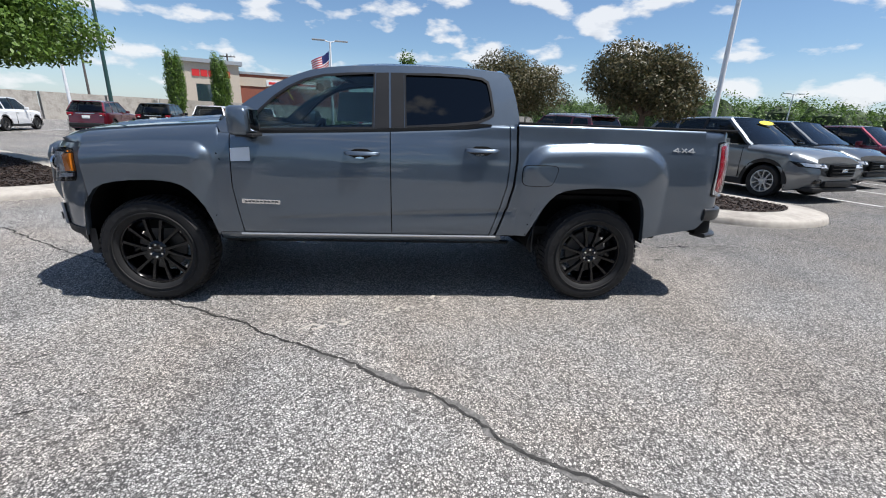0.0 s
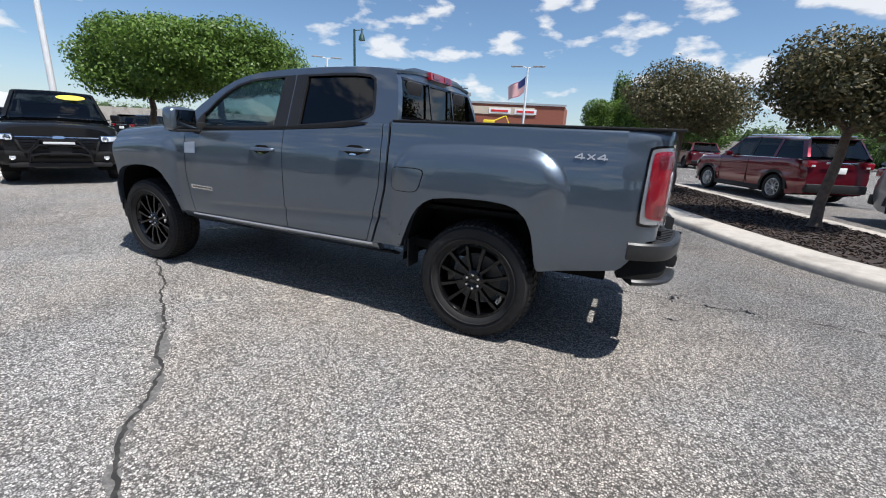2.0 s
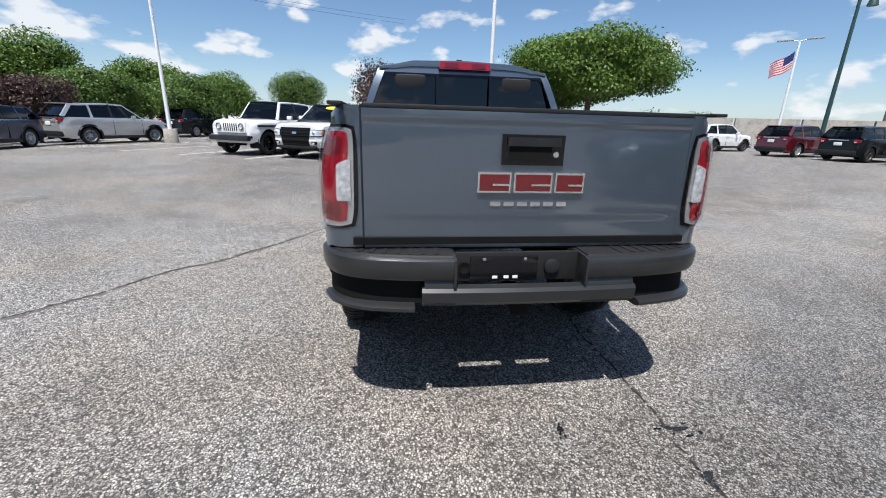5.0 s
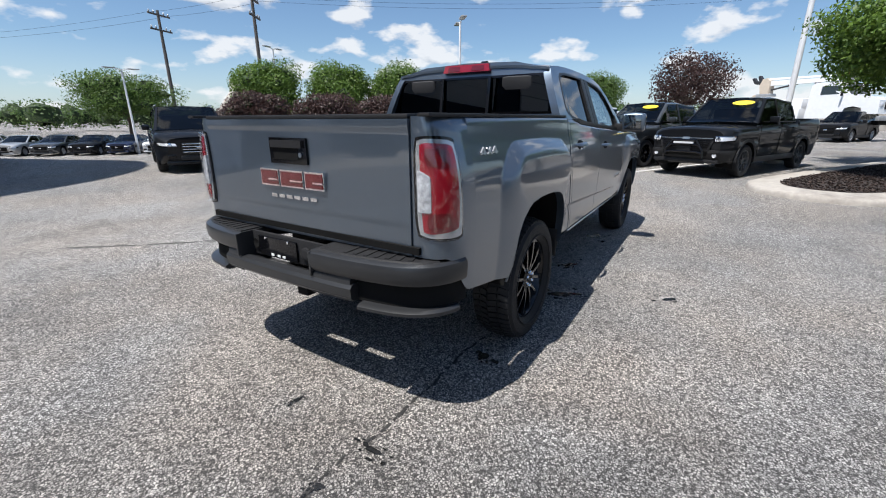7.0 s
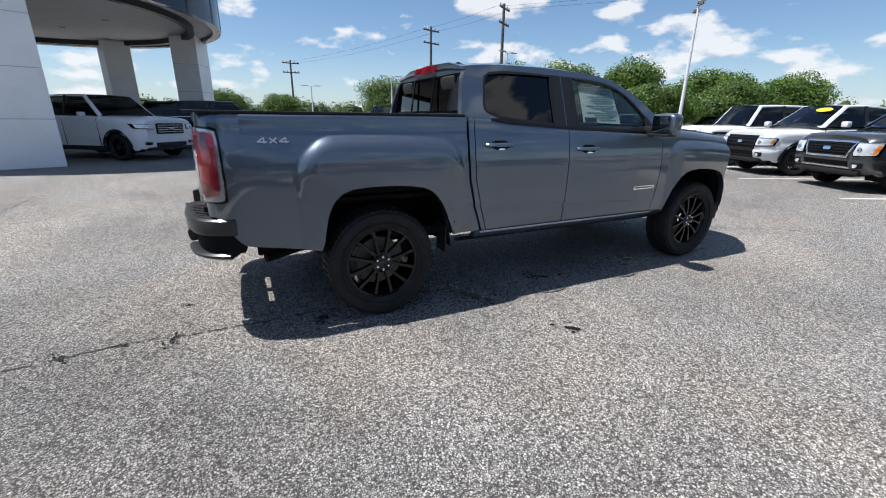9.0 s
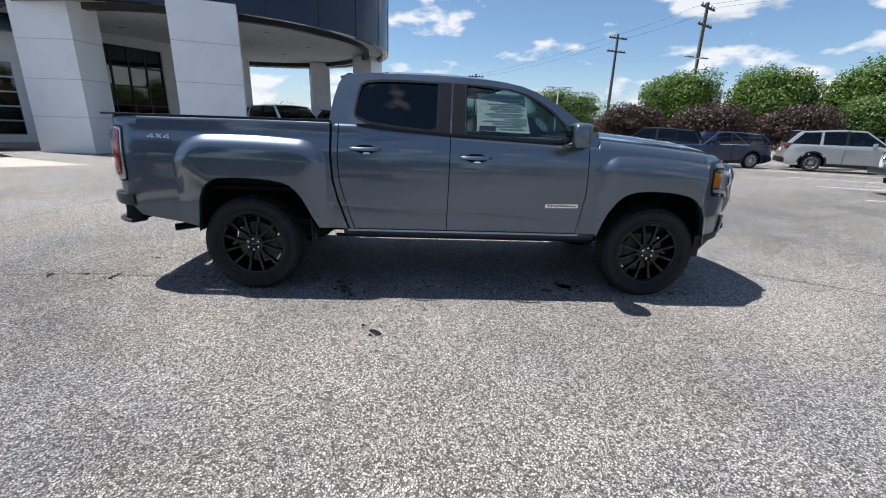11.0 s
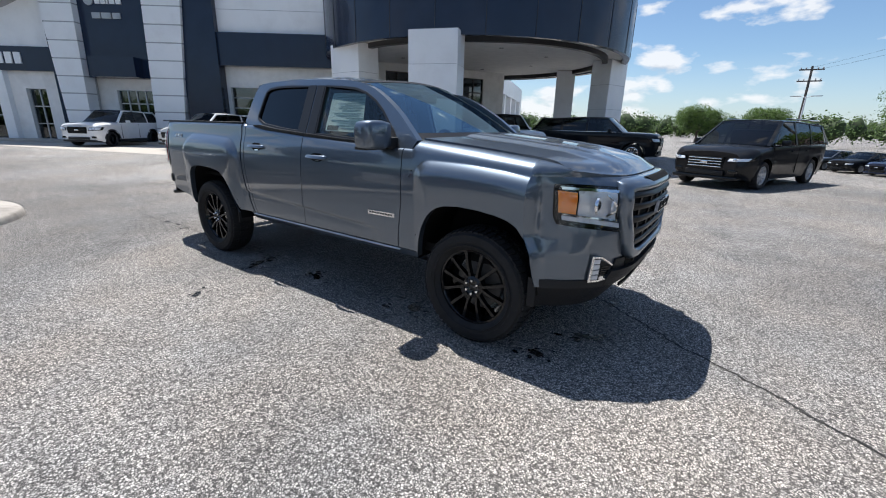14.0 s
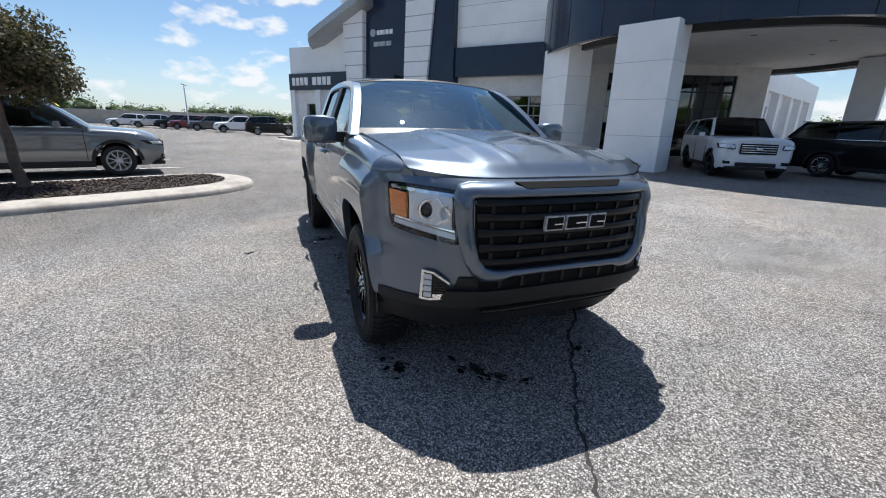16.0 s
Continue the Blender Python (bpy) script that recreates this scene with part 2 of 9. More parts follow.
M["concrete"] = mat("kerb_concrete", (0.39, 0.36, 0.32), 0.85, noise_amt=0.12, noise_scale=9, bump=0.4, bump_scale=60, dirt=(0.16, 0.14, 0.12), dirt_amt=0.75, dirt_scale=1.6)
M["concrete_lt"] = mat("pale_concrete", (0.43, 0.395, 0.35), 0.85, noise_amt=0.08, noise_scale=3, dirt=(0.3, 0.28, 0.25), dirt_amt=0.5)
M["white_metal"] = mat("white_pole_paint", (0.75, 0.76, 0.77), 0.4, noise_amt=0.05)
M["green_metal"] = mat("green_pole_paint", (0.02, 0.06, 0.055), 0.45, noise_amt=0.08)
M["grey_metal"] = mat("galvanised_metal", (0.42, 0.43, 0.44), 0.45, 0.5, noise_amt=0.08)
M["wood_pole"] = mat("weathered_pole_wood", (0.095, 0.085, 0.078), 0.9, noise_amt=0.2, noise_scale=8)
M["panel_white"] = mat("white_metal_panel", (0.86, 0.87, 0.88), 0.42, noise_amt=0.02, noise_scale=0.6, dirt=(0.62, 0.62, 0.61), dirt_amt=0.3, dirt_scale=0.8)
M["stucco"] = mat("off_white_render", (0.84, 0.83, 0.81), 0.85, noise_amt=0.04, noise_scale=3, bump=0.3, bump_scale=90, dirt=(0.5, 0.48, 0.45), dirt_amt=0.35, dirt_scale=0.9)
M["panel_navy"] = mat("navy_metal_panel", (0.011, 0.021, 0.048), 0.20, 0.0, spec=0.4, noise_amt=0.12, noise_scale=1.2)
M["soffit"] = mat("soffit_panel", (0.88, 0.87, 0.85), 0.8, noise_amt=0.05, noise_scale=2)
M["frame_dark"] = mat("dark_window_frame", (0.03, 0.03, 0.033), 0.4, noise_amt=0.05)
M["room_dark"] = mat("showroom_inside", (0.16, 0.16, 0.16), 0.8, noise_amt=0.3, noise_scale=0.7)
M["brick"] = mat("red_brick", (0.26, 0.085, 0.055), 0.85, noise_amt=0.15, noise_scale=6)
M["stone_tan"] = mat("tan_render", (0.55, 0.47, 0.38), 0.85, noise_amt=0.06)
M["sign_red"] = mat("red_sign", (0.62, 0.03, 0.03), 0.4)
M["flag_red"] = mat("flag_red", (0.52, 0.03, 0.05), 0.8)
M["flag_blue"] = mat("flag_blue", (0.02, 0.03, 0.14), 0.8)
M["flag_white"] = mat("flag_white", (0.78, 0.78, 0.77), 0.8)
# dark green of the added crown cores, with the inner shade in the colour
M["leaf_shade"] = mat("shaded_core", (0.030, 0.052, 0.016), 0.9, noise_amt=0.5, noise_scale=1.5, bump=1.0, bump_scale=3.0)
M["bark"] = mat("bark", (0.115, 0.085, 0.065), 0.95, noise_amt=0.3, noise_scale=14, bump=0.8, bump_scale=40)
M["line_paint"] = mat("road_line_paint", (0.66, 0.66, 0.64), 0.75, noise_amt=0.1, noise_scale=30, dirt=(0.18, 0.18, 0.18), dirt_amt=0.75, dirt_scale=7)
M["tar"] = mat("crack_tar", (0.020, 0.019, 0.018), 0.8, noise_amt=0.3, noise_scale=30, dirt=(0.075, 0.072, 0.068), dirt_amt=0.8, dirt_scale=22)
M["wet"] = mat("wet_stain", (0.018, 0.018, 0.018), 0.22, noise_amt=0.3, noise_scale=40, bump=0.5, bump_scale=120)
M["grass"] = mat("grass", (0.075, 0.125, 0.03), 0.95, noise_amt=0.35, noise_scale=0.5, bump=1.0, bump_scale=10)


def leaf_mat(name, base, base2):
    m = mat(name, base, 0.5, spec=0.4)
    n, l = m.node_tree.nodes, m.node_tree.links
    p = n["Principled BSDF"]
    geo = n.new("ShaderNodeNewGeometry")
    mx = n.new("ShaderNodeMix"); mx.data_type = "RGBA"
    mx.inputs[6].default_value = (*base, 1)
    mx.inputs[7].default_value = (*base2, 1)
    l.new(geo.outputs["Random Per Island"], mx.inputs[0])
    l.new(mx.outputs[2], p.inputs["Base Color"])
    out = n["Material Output"]
    tl = n.new("ShaderNodeBsdfTranslucent")
    l.new(mx.outputs[2], tl.inputs[0])
    ms = n.new("ShaderNodeMixShader")
    ms.inputs[0].default_value = 0.3
    l.new(p.outputs[0], ms.inputs[1]); l.new(tl.outputs[0], ms.inputs[2])
    l.new(ms.outputs[0], out.inputs[0])
    return m


M["leaf_green"] = leaf_mat("green_leaf", (0.050, 0.105, 0.014), (0.150, 0.245, 0.040))
M["leaf_mid"] = leaf_mat("mid_green_leaf", (0.052, 0.105, 0.020), (0.140, 0.225, 0.050))
M["leaf_crab"] = leaf_mat("crabapple_leaf", (0.036, 0.048, 0.018), (0.165, 0.135, 0.068))
M["leaf_purple"] = leaf_mat("purple_leaf", (0.034, 0.019, 0.018), (0.105, 0.060, 0.052))
M["leaf_far"] = leaf_mat("far_leaf", (0.06, 0.112, 0.028), (0.13, 0.20, 0.06))


def asphalt_mat():
    """Old chip-seal asphalt: pale stones in a grey binder, worn lighter in lanes, with stains."""
    m = bpy.data.materials.new("worn_asphalt")
    m.use_nodes = True
    n, l = m.node_tree.nodes, m.node_tree.links
    p = n["Principled BSDF"]
    geo = n.new("ShaderNodeNewGeometry")
    pos = geo.outputs["Position"]

    def noise_tex(scale, detail=4, rough=0.55, dist=0.0):
        t = n.new("ShaderNodeTexNoise")
        t.inputs["Scale"].default_value = scale
        t.inputs["Detail"].default_value = detail
        t.inputs["Roughness"].default_value = rough
        t.inputs["Distortion"].default_value = dist
        l.new(pos, t.inputs["Vector"])
        return t.outputs["Fac"]

    def rng(src, a, b, c, d):
        r = n.new("ShaderNodeMapRange")
        for k, v in zip(("From Min", "From Max", "To Min", "To Max"), (a, b, c, d)):
            r.inputs[k].default_value = v
        l.new(src, r.inputs["Value"])
        return r.outputs[0]

    def math2(op, a, b):
        r = n.new("ShaderNodeMath"); r.operation = op
        for i, s in enumerate((a, b)):
            if isinstance(s, (int, float)):
                r.inputs[i].default_value = s
            else:
                l.new(s, r.inputs[i])
        return r.outputs[0]

    def mixc(f, a, b):
        r = n.new("ShaderNodeMix"); r.data_type = "RGBA"
        l.new(f, r.inputs[0])
        for i, s in ((6, a), (7, b)):
            if isinstance(s, tuple):
                r.inputs[i].default_value = (*s, 1)
            else:
                l.new(s, r.inputs[i])
        return r.outputs[2]

    def chips(scale):
        """Angular stone chips: a random tone for each cell, and the gap round it."""
        v = n.new("ShaderNodeTexVoronoi")
        v.inputs["Scale"].default_value = scale
        e = n.new("ShaderNodeTexVoronoi")
        e.feature = "DISTANCE_TO_EDGE"
        e.inputs["Scale"].default_value = scale
        l.new(pos, v.inputs["Vector"]); l.new(pos, e.inputs["Vector"])
        sp = n.new("ShaderNodeSeparateColor")
        l.new(v.outputs["Color"], sp.inputs[0])
        return e.outputs["Distance"], sp.outputs[0], sp.outputs[1]

    warp = n.new("ShaderNodeTexNoise")
    warp.inputs["Scale"].default_value = 160
    warp.inputs["Detail"].default_value = 1
    l.new(geo.outputs["Position"], warp.inputs["Vector"])
    wv = n.new("ShaderNodeVectorMath"); wv.operation = "MULTIPLY_ADD"
    wv.inputs[1].default_value = (0.007, 0.007, 0.0)
    l.new(warp.outputs["Color"], wv.inputs[0]); l.new(geo.outputs["Position"], wv.inputs[2])
    pos = wv.outputs[0]
    edge, pick, tone = chips(92)
    edge2, pick2, tone2 = chips(190)
    pos = geo.outputs["Position"]
    wear = noise_tex(0.30, 5, 0.6, 0.6)
    wear2 = noise_tex(1.9, 6, 0.65)
    worn = math2("ADD", rng(wear, 0.35, 0.65, 0, 1), rng(wear2, 0.3, 0.7, -0.4, 0.4))
    warm = noise_tex(0.55, 4, 0.6)
    binder = mixc(rng(worn, 0.0, 1.0, 0, 1), (0.036, 0.035, 0.035), (0.068, 0.065, 0.062))
    fine = noise_tex(330, 2, 0.6)
    stone_a = mixc(tone, (0.28, 0.27, 0.26), (0.74, 0.71, 0.67))
    stone_b = mixc(tone2, (0.14, 0.135, 0.13), (0.44, 0.42, 0.39))
    big = math2("MULTIPLY", rng(pick, 0.22, 0.26, 0, 1), rng(edge, 0.09, 0.17, 0, 1))
    small = math2("MULTIPLY", rng(pick2, 0.30, 0.35, 0, 1), rng(edge2, 0.10, 0.20, 0, 1))
    seen = rng(worn, -0.3, 0.6, 0.62, 1.0)
    col = mixc(math2("MULTIPLY", small, rng(worn, -0.3, 0.8, 0.5, 0.9)), binder, stone_b)
    col = mixc(math2("MULTIPLY", big, seen), col, stone_a)
    tinted = mixc(rng(warm, 0.40, 0.60, 0, 1), (0.985, 1.0, 1.02), (1.05, 1.0, 0.955))
    mt = n.new("ShaderNodeVectorMath"); mt.operation = "MULTIPLY"
    l.new(col, mt.inputs[0]); l.new(tinted, mt.inputs[1])
    mul = n.new("ShaderNodeVectorMath"); mul.operation = "SCALE"
    l.new(mt.outputs[0], mul.inputs[0])
    cloudy = rng(noise_tex(0.16, 6, 0.62, 1.2), 0.35, 0.65, 0.84, 1.16)
    # a darker sealed strip along the planting island, and another before the truck's nose
    xyz = n.new("ShaderNodeSeparateXYZ")
    l.new(pos, xyz.inputs[0])
    ragged = rng(noise_tex(0.9, 5, 0.6), 0.3, 0.7, -0.8, 0.8)
    beside = math2("ADD", math2("ADD", math2("MULTIPLY", xyz.outputs[0], 0.88), math2("MULTIPLY", xyz.outputs[1], 0.47)), ragged)
    strip = math2("MULTIPLY", rng(beside, 2.3, 3.5, 0, 1), rng(xyz.outputs[1], -2.0, 0.5, 0, 1))
    ahead = rng(math2("ADD", math2("MULTIPLY", xyz.outputs[0], -1.0), ragged), 2.2, 3.6, 0, 0.6)
    sealed = math2("MULTIPLY", math2("SUBTRACT", 1.0, math2("MULTIPLY", strip, 0.30)), math2("SUBTRACT", 1.0, math2("MULTIPLY", ahead, 0.22)))
    l.new(math2("MULTIPLY", math2("MULTIPLY", rng(fine, 0.25, 0.75, 0.80, 1.22), cloudy), sealed), mul.inputs["Scale"])
    stain = rng(noise_tex(0.75, 7, 0.7, 0.5), 0.58, 0.74, 0, 0.35)
    col2 = mixc(stain, mul.outputs[0], (0.085, 0.083, 0.081))
    l.new(col2, p.inputs["Base Color"])
    p.inputs["Roughness"].default_value = 0.78
    p.inputs["Specular IOR Level"].default_value = 0.4
    h = math2("ADD", math2("ADD", math2("MULTIPLY", big, 0.9), math2("MULTIPLY", small, 0.5)), math2("MULTIPLY", fine, 0.35))
    b = n.new("ShaderNodeBump")
    b.inputs["Strength"].default_value = 0.6
    b.inputs["Distance"].default_value = 0.006
    l.new(h, b.inputs["Height"])
    l.new(b.outputs[0], p.inputs["Normal"])
    return m


M["asphalt"] = asphalt_mat()
M["mulch_bed"] = mat("dark_mulch", (0.030, 0.021, 0.017), 0.95, noise_amt=0.5, noise_scale=25, bump=1.0, bump_scale=35)
M["mulch_chip"] = mat("mulch_chip", (0.05, 0.033, 0.026), 0.9, island=0.6)


# ---- mesh helpers ----
def mesh_ob(name, verts, faces, material, parent=None, label="", smooth=True, angle=35):
    me = bpy.data.meshes.new(name)
    me.from_pydata([tuple(v) for v in verts], [], faces)
    me.validate()
    for mt in (material if isinstance(material, (list, tuple)) else [material]):
        me.materials.append(mt)
    if smooth:
        me.polygons.foreach_set("use_smooth", [True] * len(me.polygons))
        me.set_sharp_from_angle(angle=radians(angle))
    ob = new(name, me)
    if parent is not None:
        ob.parent = parent
    if label:
        ob["label"] = label
    return ob


def part(name, bm, material, parent, label="", smooth=True, angle=35):
    """Link a bmesh as one mesh object under a thing or under a part."""
    bmesh.ops.recalc_face_normals(bm, faces=bm.faces)
    me = bpy.data.meshes.new(name)
    bm.to_mesh(me)
    bm.free()
    me.materials.append(material)
    if smooth:
        me.polygons.foreach_set("use_smooth", [True] * len(me.polygons))
        me.set_sharp_from_angle(angle=radians(angle))
    ob = new(name, me)
    if parent is not None:
        ob.parent = parent
    if label:
        ob["label"] = label
    return ob


def thing(name, label, category, group="", kind="", m=None):
    ob = new(name)
    ob.empty_display_size = 0.3
    if m is not None:
        ob.matrix_basis = m
        ob.location.z += ground_z(ob.location.x, ob.location.y)
    return tagged(ob, label, category, group, kind)


def lerp(a, b, t):
    return a + (b - a) * t


def ground_z(x, y):
    """The car park falls away to a lower lot in the south-west."""
    return -1.2 * sstep((-y - 11) / 26) * sstep((1 - x) / 7)


def sstep(t):
    t = min(1.0, max(0.0, t))
    return t * t * (3 - 2 * t)


def smooth_at(pts, x):
    """Smooth value at x through a list of (x, value)."""
    if x <= pts[0][0]:
        return pts[0][1]
    if x >= pts[-1][0]:
        return pts[-1][1]
    n = len(pts)
    for i in range(n - 1):
        (a, va), (b, vb) = pts[i], pts[i + 1]
        if x <= b:
            h = b - a
            ma = (vb - pts[i - 1][1]) / (b - pts[i - 1][0]) if i > 0 else (vb - va) / h
            mb = (pts[i + 2][1] - va) / (pts[i + 2][0] - a) if i < n - 2 else (vb - va) / h
            t = (x - a) / h
            return (2 * t ** 3 - 3 * t * t + 1) * va + (t ** 3 - 2 * t * t + t) * h * ma + (3 * t * t - 2 * t ** 3) * vb + (t ** 3 - t * t) * h * mb


def curve_at(pts, x):
    """Piecewise linear value at x of a list of (x, value)."""
    if x <= pts[0][0]:
        return pts[0][1]
    for (a, va), (b, vb) in zip(pts, pts[1:]):
        if x <= b:
            return va + (vb - va) * (x - a) / (b - a)
    return pts[-1][1]


def grid_data(nu, nv, fn, lip=None):
    """Verts and faces of a grid fn(u, v) with u, v in 0..1; lip: a vector by which its border turns inwards."""
    verts = [Vector(fn(i / nu, j / nv)) for i in range(nu + 1) for j in range(nv + 1)]
    faces = [(i * (nv + 1) + j, (i + 1) * (nv + 1) + j, (i + 1) * (nv + 1) + j + 1, i * (nv + 1) + j + 1)
             for i in range(nu) for j in range(nv)]
    if lip is not None:
        ring = [i * (nv + 1) for i in range(nu + 1)] + [nu * (nv + 1) + j for j in range(1, nv + 1)]
        ring += [i * (nv + 1) + nv for i in range(nu - 1, -1, -1)] + [j for j in range(nv - 1, 0, -1)]
        base = len(verts)
        lv = Vector(lip)
        verts += [verts[k] + lv for k in ring]
        r = len(ring)
        faces += [(ring[(k + 1) % r], ring[k], base + k, base + (k + 1) % r) for k in range(r)]
    return verts, faces


def grid_ob(name, nu, nv, fn, material, parent=None, label="", lip=None, angle=35):
    v, f = grid_data(nu, nv, fn, lip)
    return mesh_ob(name, v, f, material, parent, label, angle=angle)


def slab(name, corners, fn, material, parent, label="", n=6, m=4, proud=0.004, depth=0.02, angle=35, soft=0.0, crown=0.0):
    """A closed curved slab over a quad of surface coordinates. corners: four (a, b); fn(a, b, out) gives the place.
    soft rounds its corners, crown drops its border below its middle."""
    def at(u, v, out):
        p, q = 2 * u - 1, 2 * v - 1
        if crown and out == proud:
            out -= crown * max(abs(p), abs(q)) ** 6
        if soft:
            u, v = 0.5 + 0.5 * p * (1 - soft * abs(q) ** 5), 0.5 + 0.5 * q * (1 - soft * abs(p) ** 5)
        a = lerp(lerp(corners[0][0], corners[1][0], u), lerp(corners[3][0], corners[2][0], u), v)
        b = lerp(lerp(corners[0][1], corners[1][1], u), lerp(corners[3][1], corners[2][1], u), v)
        return Vector(fn(a, b, out))
    v1, f1 = grid_data(n, m, lambda u, v: at(u, v, proud))
    v2, f2 = grid_data(n, m, lambda u, v: at(u, v, proud - depth))
    k = len(v1)
    ring = [i * (m + 1) for i in range(n + 1)] + [n * (m + 1) + j for j in range(1, m + 1)]
    ring += [i * (m + 1) + m for i in range(n - 1, -1, -1)] + [j for j in range(m - 1, 0, -1)]
    r = len(ring)
    faces = f1 + [tuple(i + k for i in reversed(q)) for q in f2]
    faces += [(ring[(i + 1) % r], ring[i], ring[i] + k, ring[(i + 1) % r] + k) for i in range(r)]
    bm = bmesh.new()
    bv = [bm.verts.new(p) for p in v1 + v2]
    for q in faces:
        bm.faces.new([bv[i] for i in q])
    return part(name, bm, material, parent, label, angle=angle)


def box_bm(cx, cy, cz, sx, sy, sz, bevel=0.0, seg=2, bm=None, m=None):
    bm = bm or bmesh.new()
    r = bmesh.ops.create_cube(bm, size=1.0)
    vs = r["verts"]
    for v in vs:
        v.co = Vector((cx + v.co.x * sx, cy + v.co.y * sy, cz + v.co.z * sz))
        if m is not None:
            v.co = m @ v.co
    if bevel > 0:
        es = {e for v in vs for e in v.link_edges}
        bmesh.ops.bevel(bm, geom=list(es), offset=bevel, segments=seg, profile=0.6, affect="EDGES")
    return bm


def lathe_bm(profile, n=32, axis="y", bm=None, centre=(0, 0, 0)):
    """Turn a profile of (along, radius) round an axis through centre."""
    bm = bm or bmesh.new()
    rings = []
    for a, r in profile:
        ring = []
        for k in range(n):
            t = 2 * math.pi * k / n
            c, s = r * math.cos(t), r * math.sin(t)
            p = {"x": (a, c, s), "y": (c, a, s), "z": (c, s, a)}[axis]
            ring.append(bm.verts.new(Vector(p) + Vector(centre)))
        rings.append(ring)
    for ra, rb in zip(rings, rings[1:]):
        for k in range(n):
            bm.faces.new((ra[k], ra[(k + 1) % n], rb[(k + 1) % n], rb[k]))
    return bm


def cyl_bm(p, q, r0, r1=None, n=12, bm=None, caps=True):
    """A tapered rod from p to q."""
    bm = bm or bmesh.new()
    p, q = Vector(p), Vector(q)
    r1 = r0 if r1 is None else r1
    d = (q - p).normalized()
    a = d.orthogonal().normalized()
    b = d.cross(a)
    rings = []
    for c, r in ((p, r0), (q, r1)):
        rings.append([bm.verts.new(c + (a * math.cos(2 * math.pi * k / n) + b * math.sin(2 * math.pi * k / n)) * r) for k in range(n)])
    for k in range(n):
        bm.faces.new((rings[0][k], rings[0][(k + 1) % n], rings[1][(k + 1) % n], rings[1][k]))
    if caps:
        bm.faces.new(rings[0][::-1])
        bm.faces.new(rings[1])
    return bm


def poly_bm(pts, holes, fn, depth, bm=None):
    """A flat sheet with holes in coordinates (a, b), put in place by fn(a, b, out), with a back at out - depth."""
    bm = bm or bmesh.new()
    tmp = bmesh.new()
    edges = []
    for loop in [pts] + list(holes):
        vs = [tmp.verts.new((a, b, 0)) for a, b in loop]
        edges += [tmp.edges.new((vs[i], vs[(i + 1) % len(vs)])) for i in range(len(vs))]
    bmesh.ops.triangle_fill(tmp, use_beauty=True, edges=edges)
    tmp.verts.index_update()
    front = {v: bm.verts.new(fn(v.co.x, v.co.y, 0.0)) for v in tmp.verts}
    back = {v: bm.verts.new(fn(v.co.x, v.co.y, -depth)) for v in tmp.verts}
    for f in tmp.faces:
        bm.faces.new([front[v] for v in f.verts])
        bm.faces.new([back[v] for v in reversed(f.verts)])
    for e in tmp.edges:
        if len(e.link_faces) == 1:
            a, b = e.verts
            bm.faces.new((front[a], front[b], back[b], back[a]))
    tmp.free()
    return bm


# ---- the pickup truck ----
BELT = [(-1.12, 1.232), (-0.86, 1.236), (0.0, 1.278), (0.6, 1.318), (0.78, 1.345), (1.06, 1.345)]
ARCH_F = [(-2.060, 0.50), (-2.044, 0.56), (-2.020, 0.70), (-1.985, 0.775), (-1.937, 0.835), (-1.88, 0.868), (-1.80, 0.888), (-1.68, 0.903),
          (-1.545, 0.908), (-1.43, 0.897), (-1.365, 0.875), (-1.32, 0.845), (-1.28, 0.80), (-1.235, 0.725), (-1.20, 0.62), (-1.178, 0.50)]
ARCH_R = [(1.12, 0.50), (1.145, 0.62), (1.19, 0.755), (1.235, 0.825), (1.286, 0.872), (1.35, 0.900), (1.45, 0.916), (1.56, 0.924), (1.70, 0.926),
          (1.825, 0.916), (1.89, 0.893), (1.945, 0.845), (1.985, 0.76), (2.010, 0.65), (2.035, 0.50)]
HOODZ = [(-2.55, 1.10), (-2.44, 1.125), (-2.34, 1.150), (-2.22, 1.180), (-2.0, 1.222), (-1.6, 1.262), (-1.1, 1.302), (-0.9, 1.31)]
BASE_Y = [(0.40, 0.800), (0.47, 0.845), (0.55, 0.868), (0.66, 0.881), (0.80, 0.887), (0.95, 0.888), (1.08, 0.882), (1.18, 0.867), (1.26, 0.846), (1.36, 0.835)]
FLARE_F = [(-2.6, 1.06), (-1.967, 1.128), (-1.79, 1.149), (-1.53, 1.166), (-1.0, 1.172)]
FLARE_R = [(0.9, 1.20), (1.225, 1.222), (1.558, 1.239), (1.929, 1.238), (2.3, 1.215)]


def side_top(x):
    if x < -1.12:
        return curve_at(HOODZ, x) - 0.012
    if x < 0.955:
        return curve_at(BELT, x)
    return 1.362


def side_bottom(x):
    z = 0.535
    if x < -1.178:
        z = max(0.50, curve_at(ARCH_F, x)) if x > -2.06 else 0.50
    if x > 1.12:
        z = max(0.50, curve_at(ARCH_R, x)) if x < 2.035 else lerp(0.53, 0.60, (x - 2.035) / 0.385)
    return z


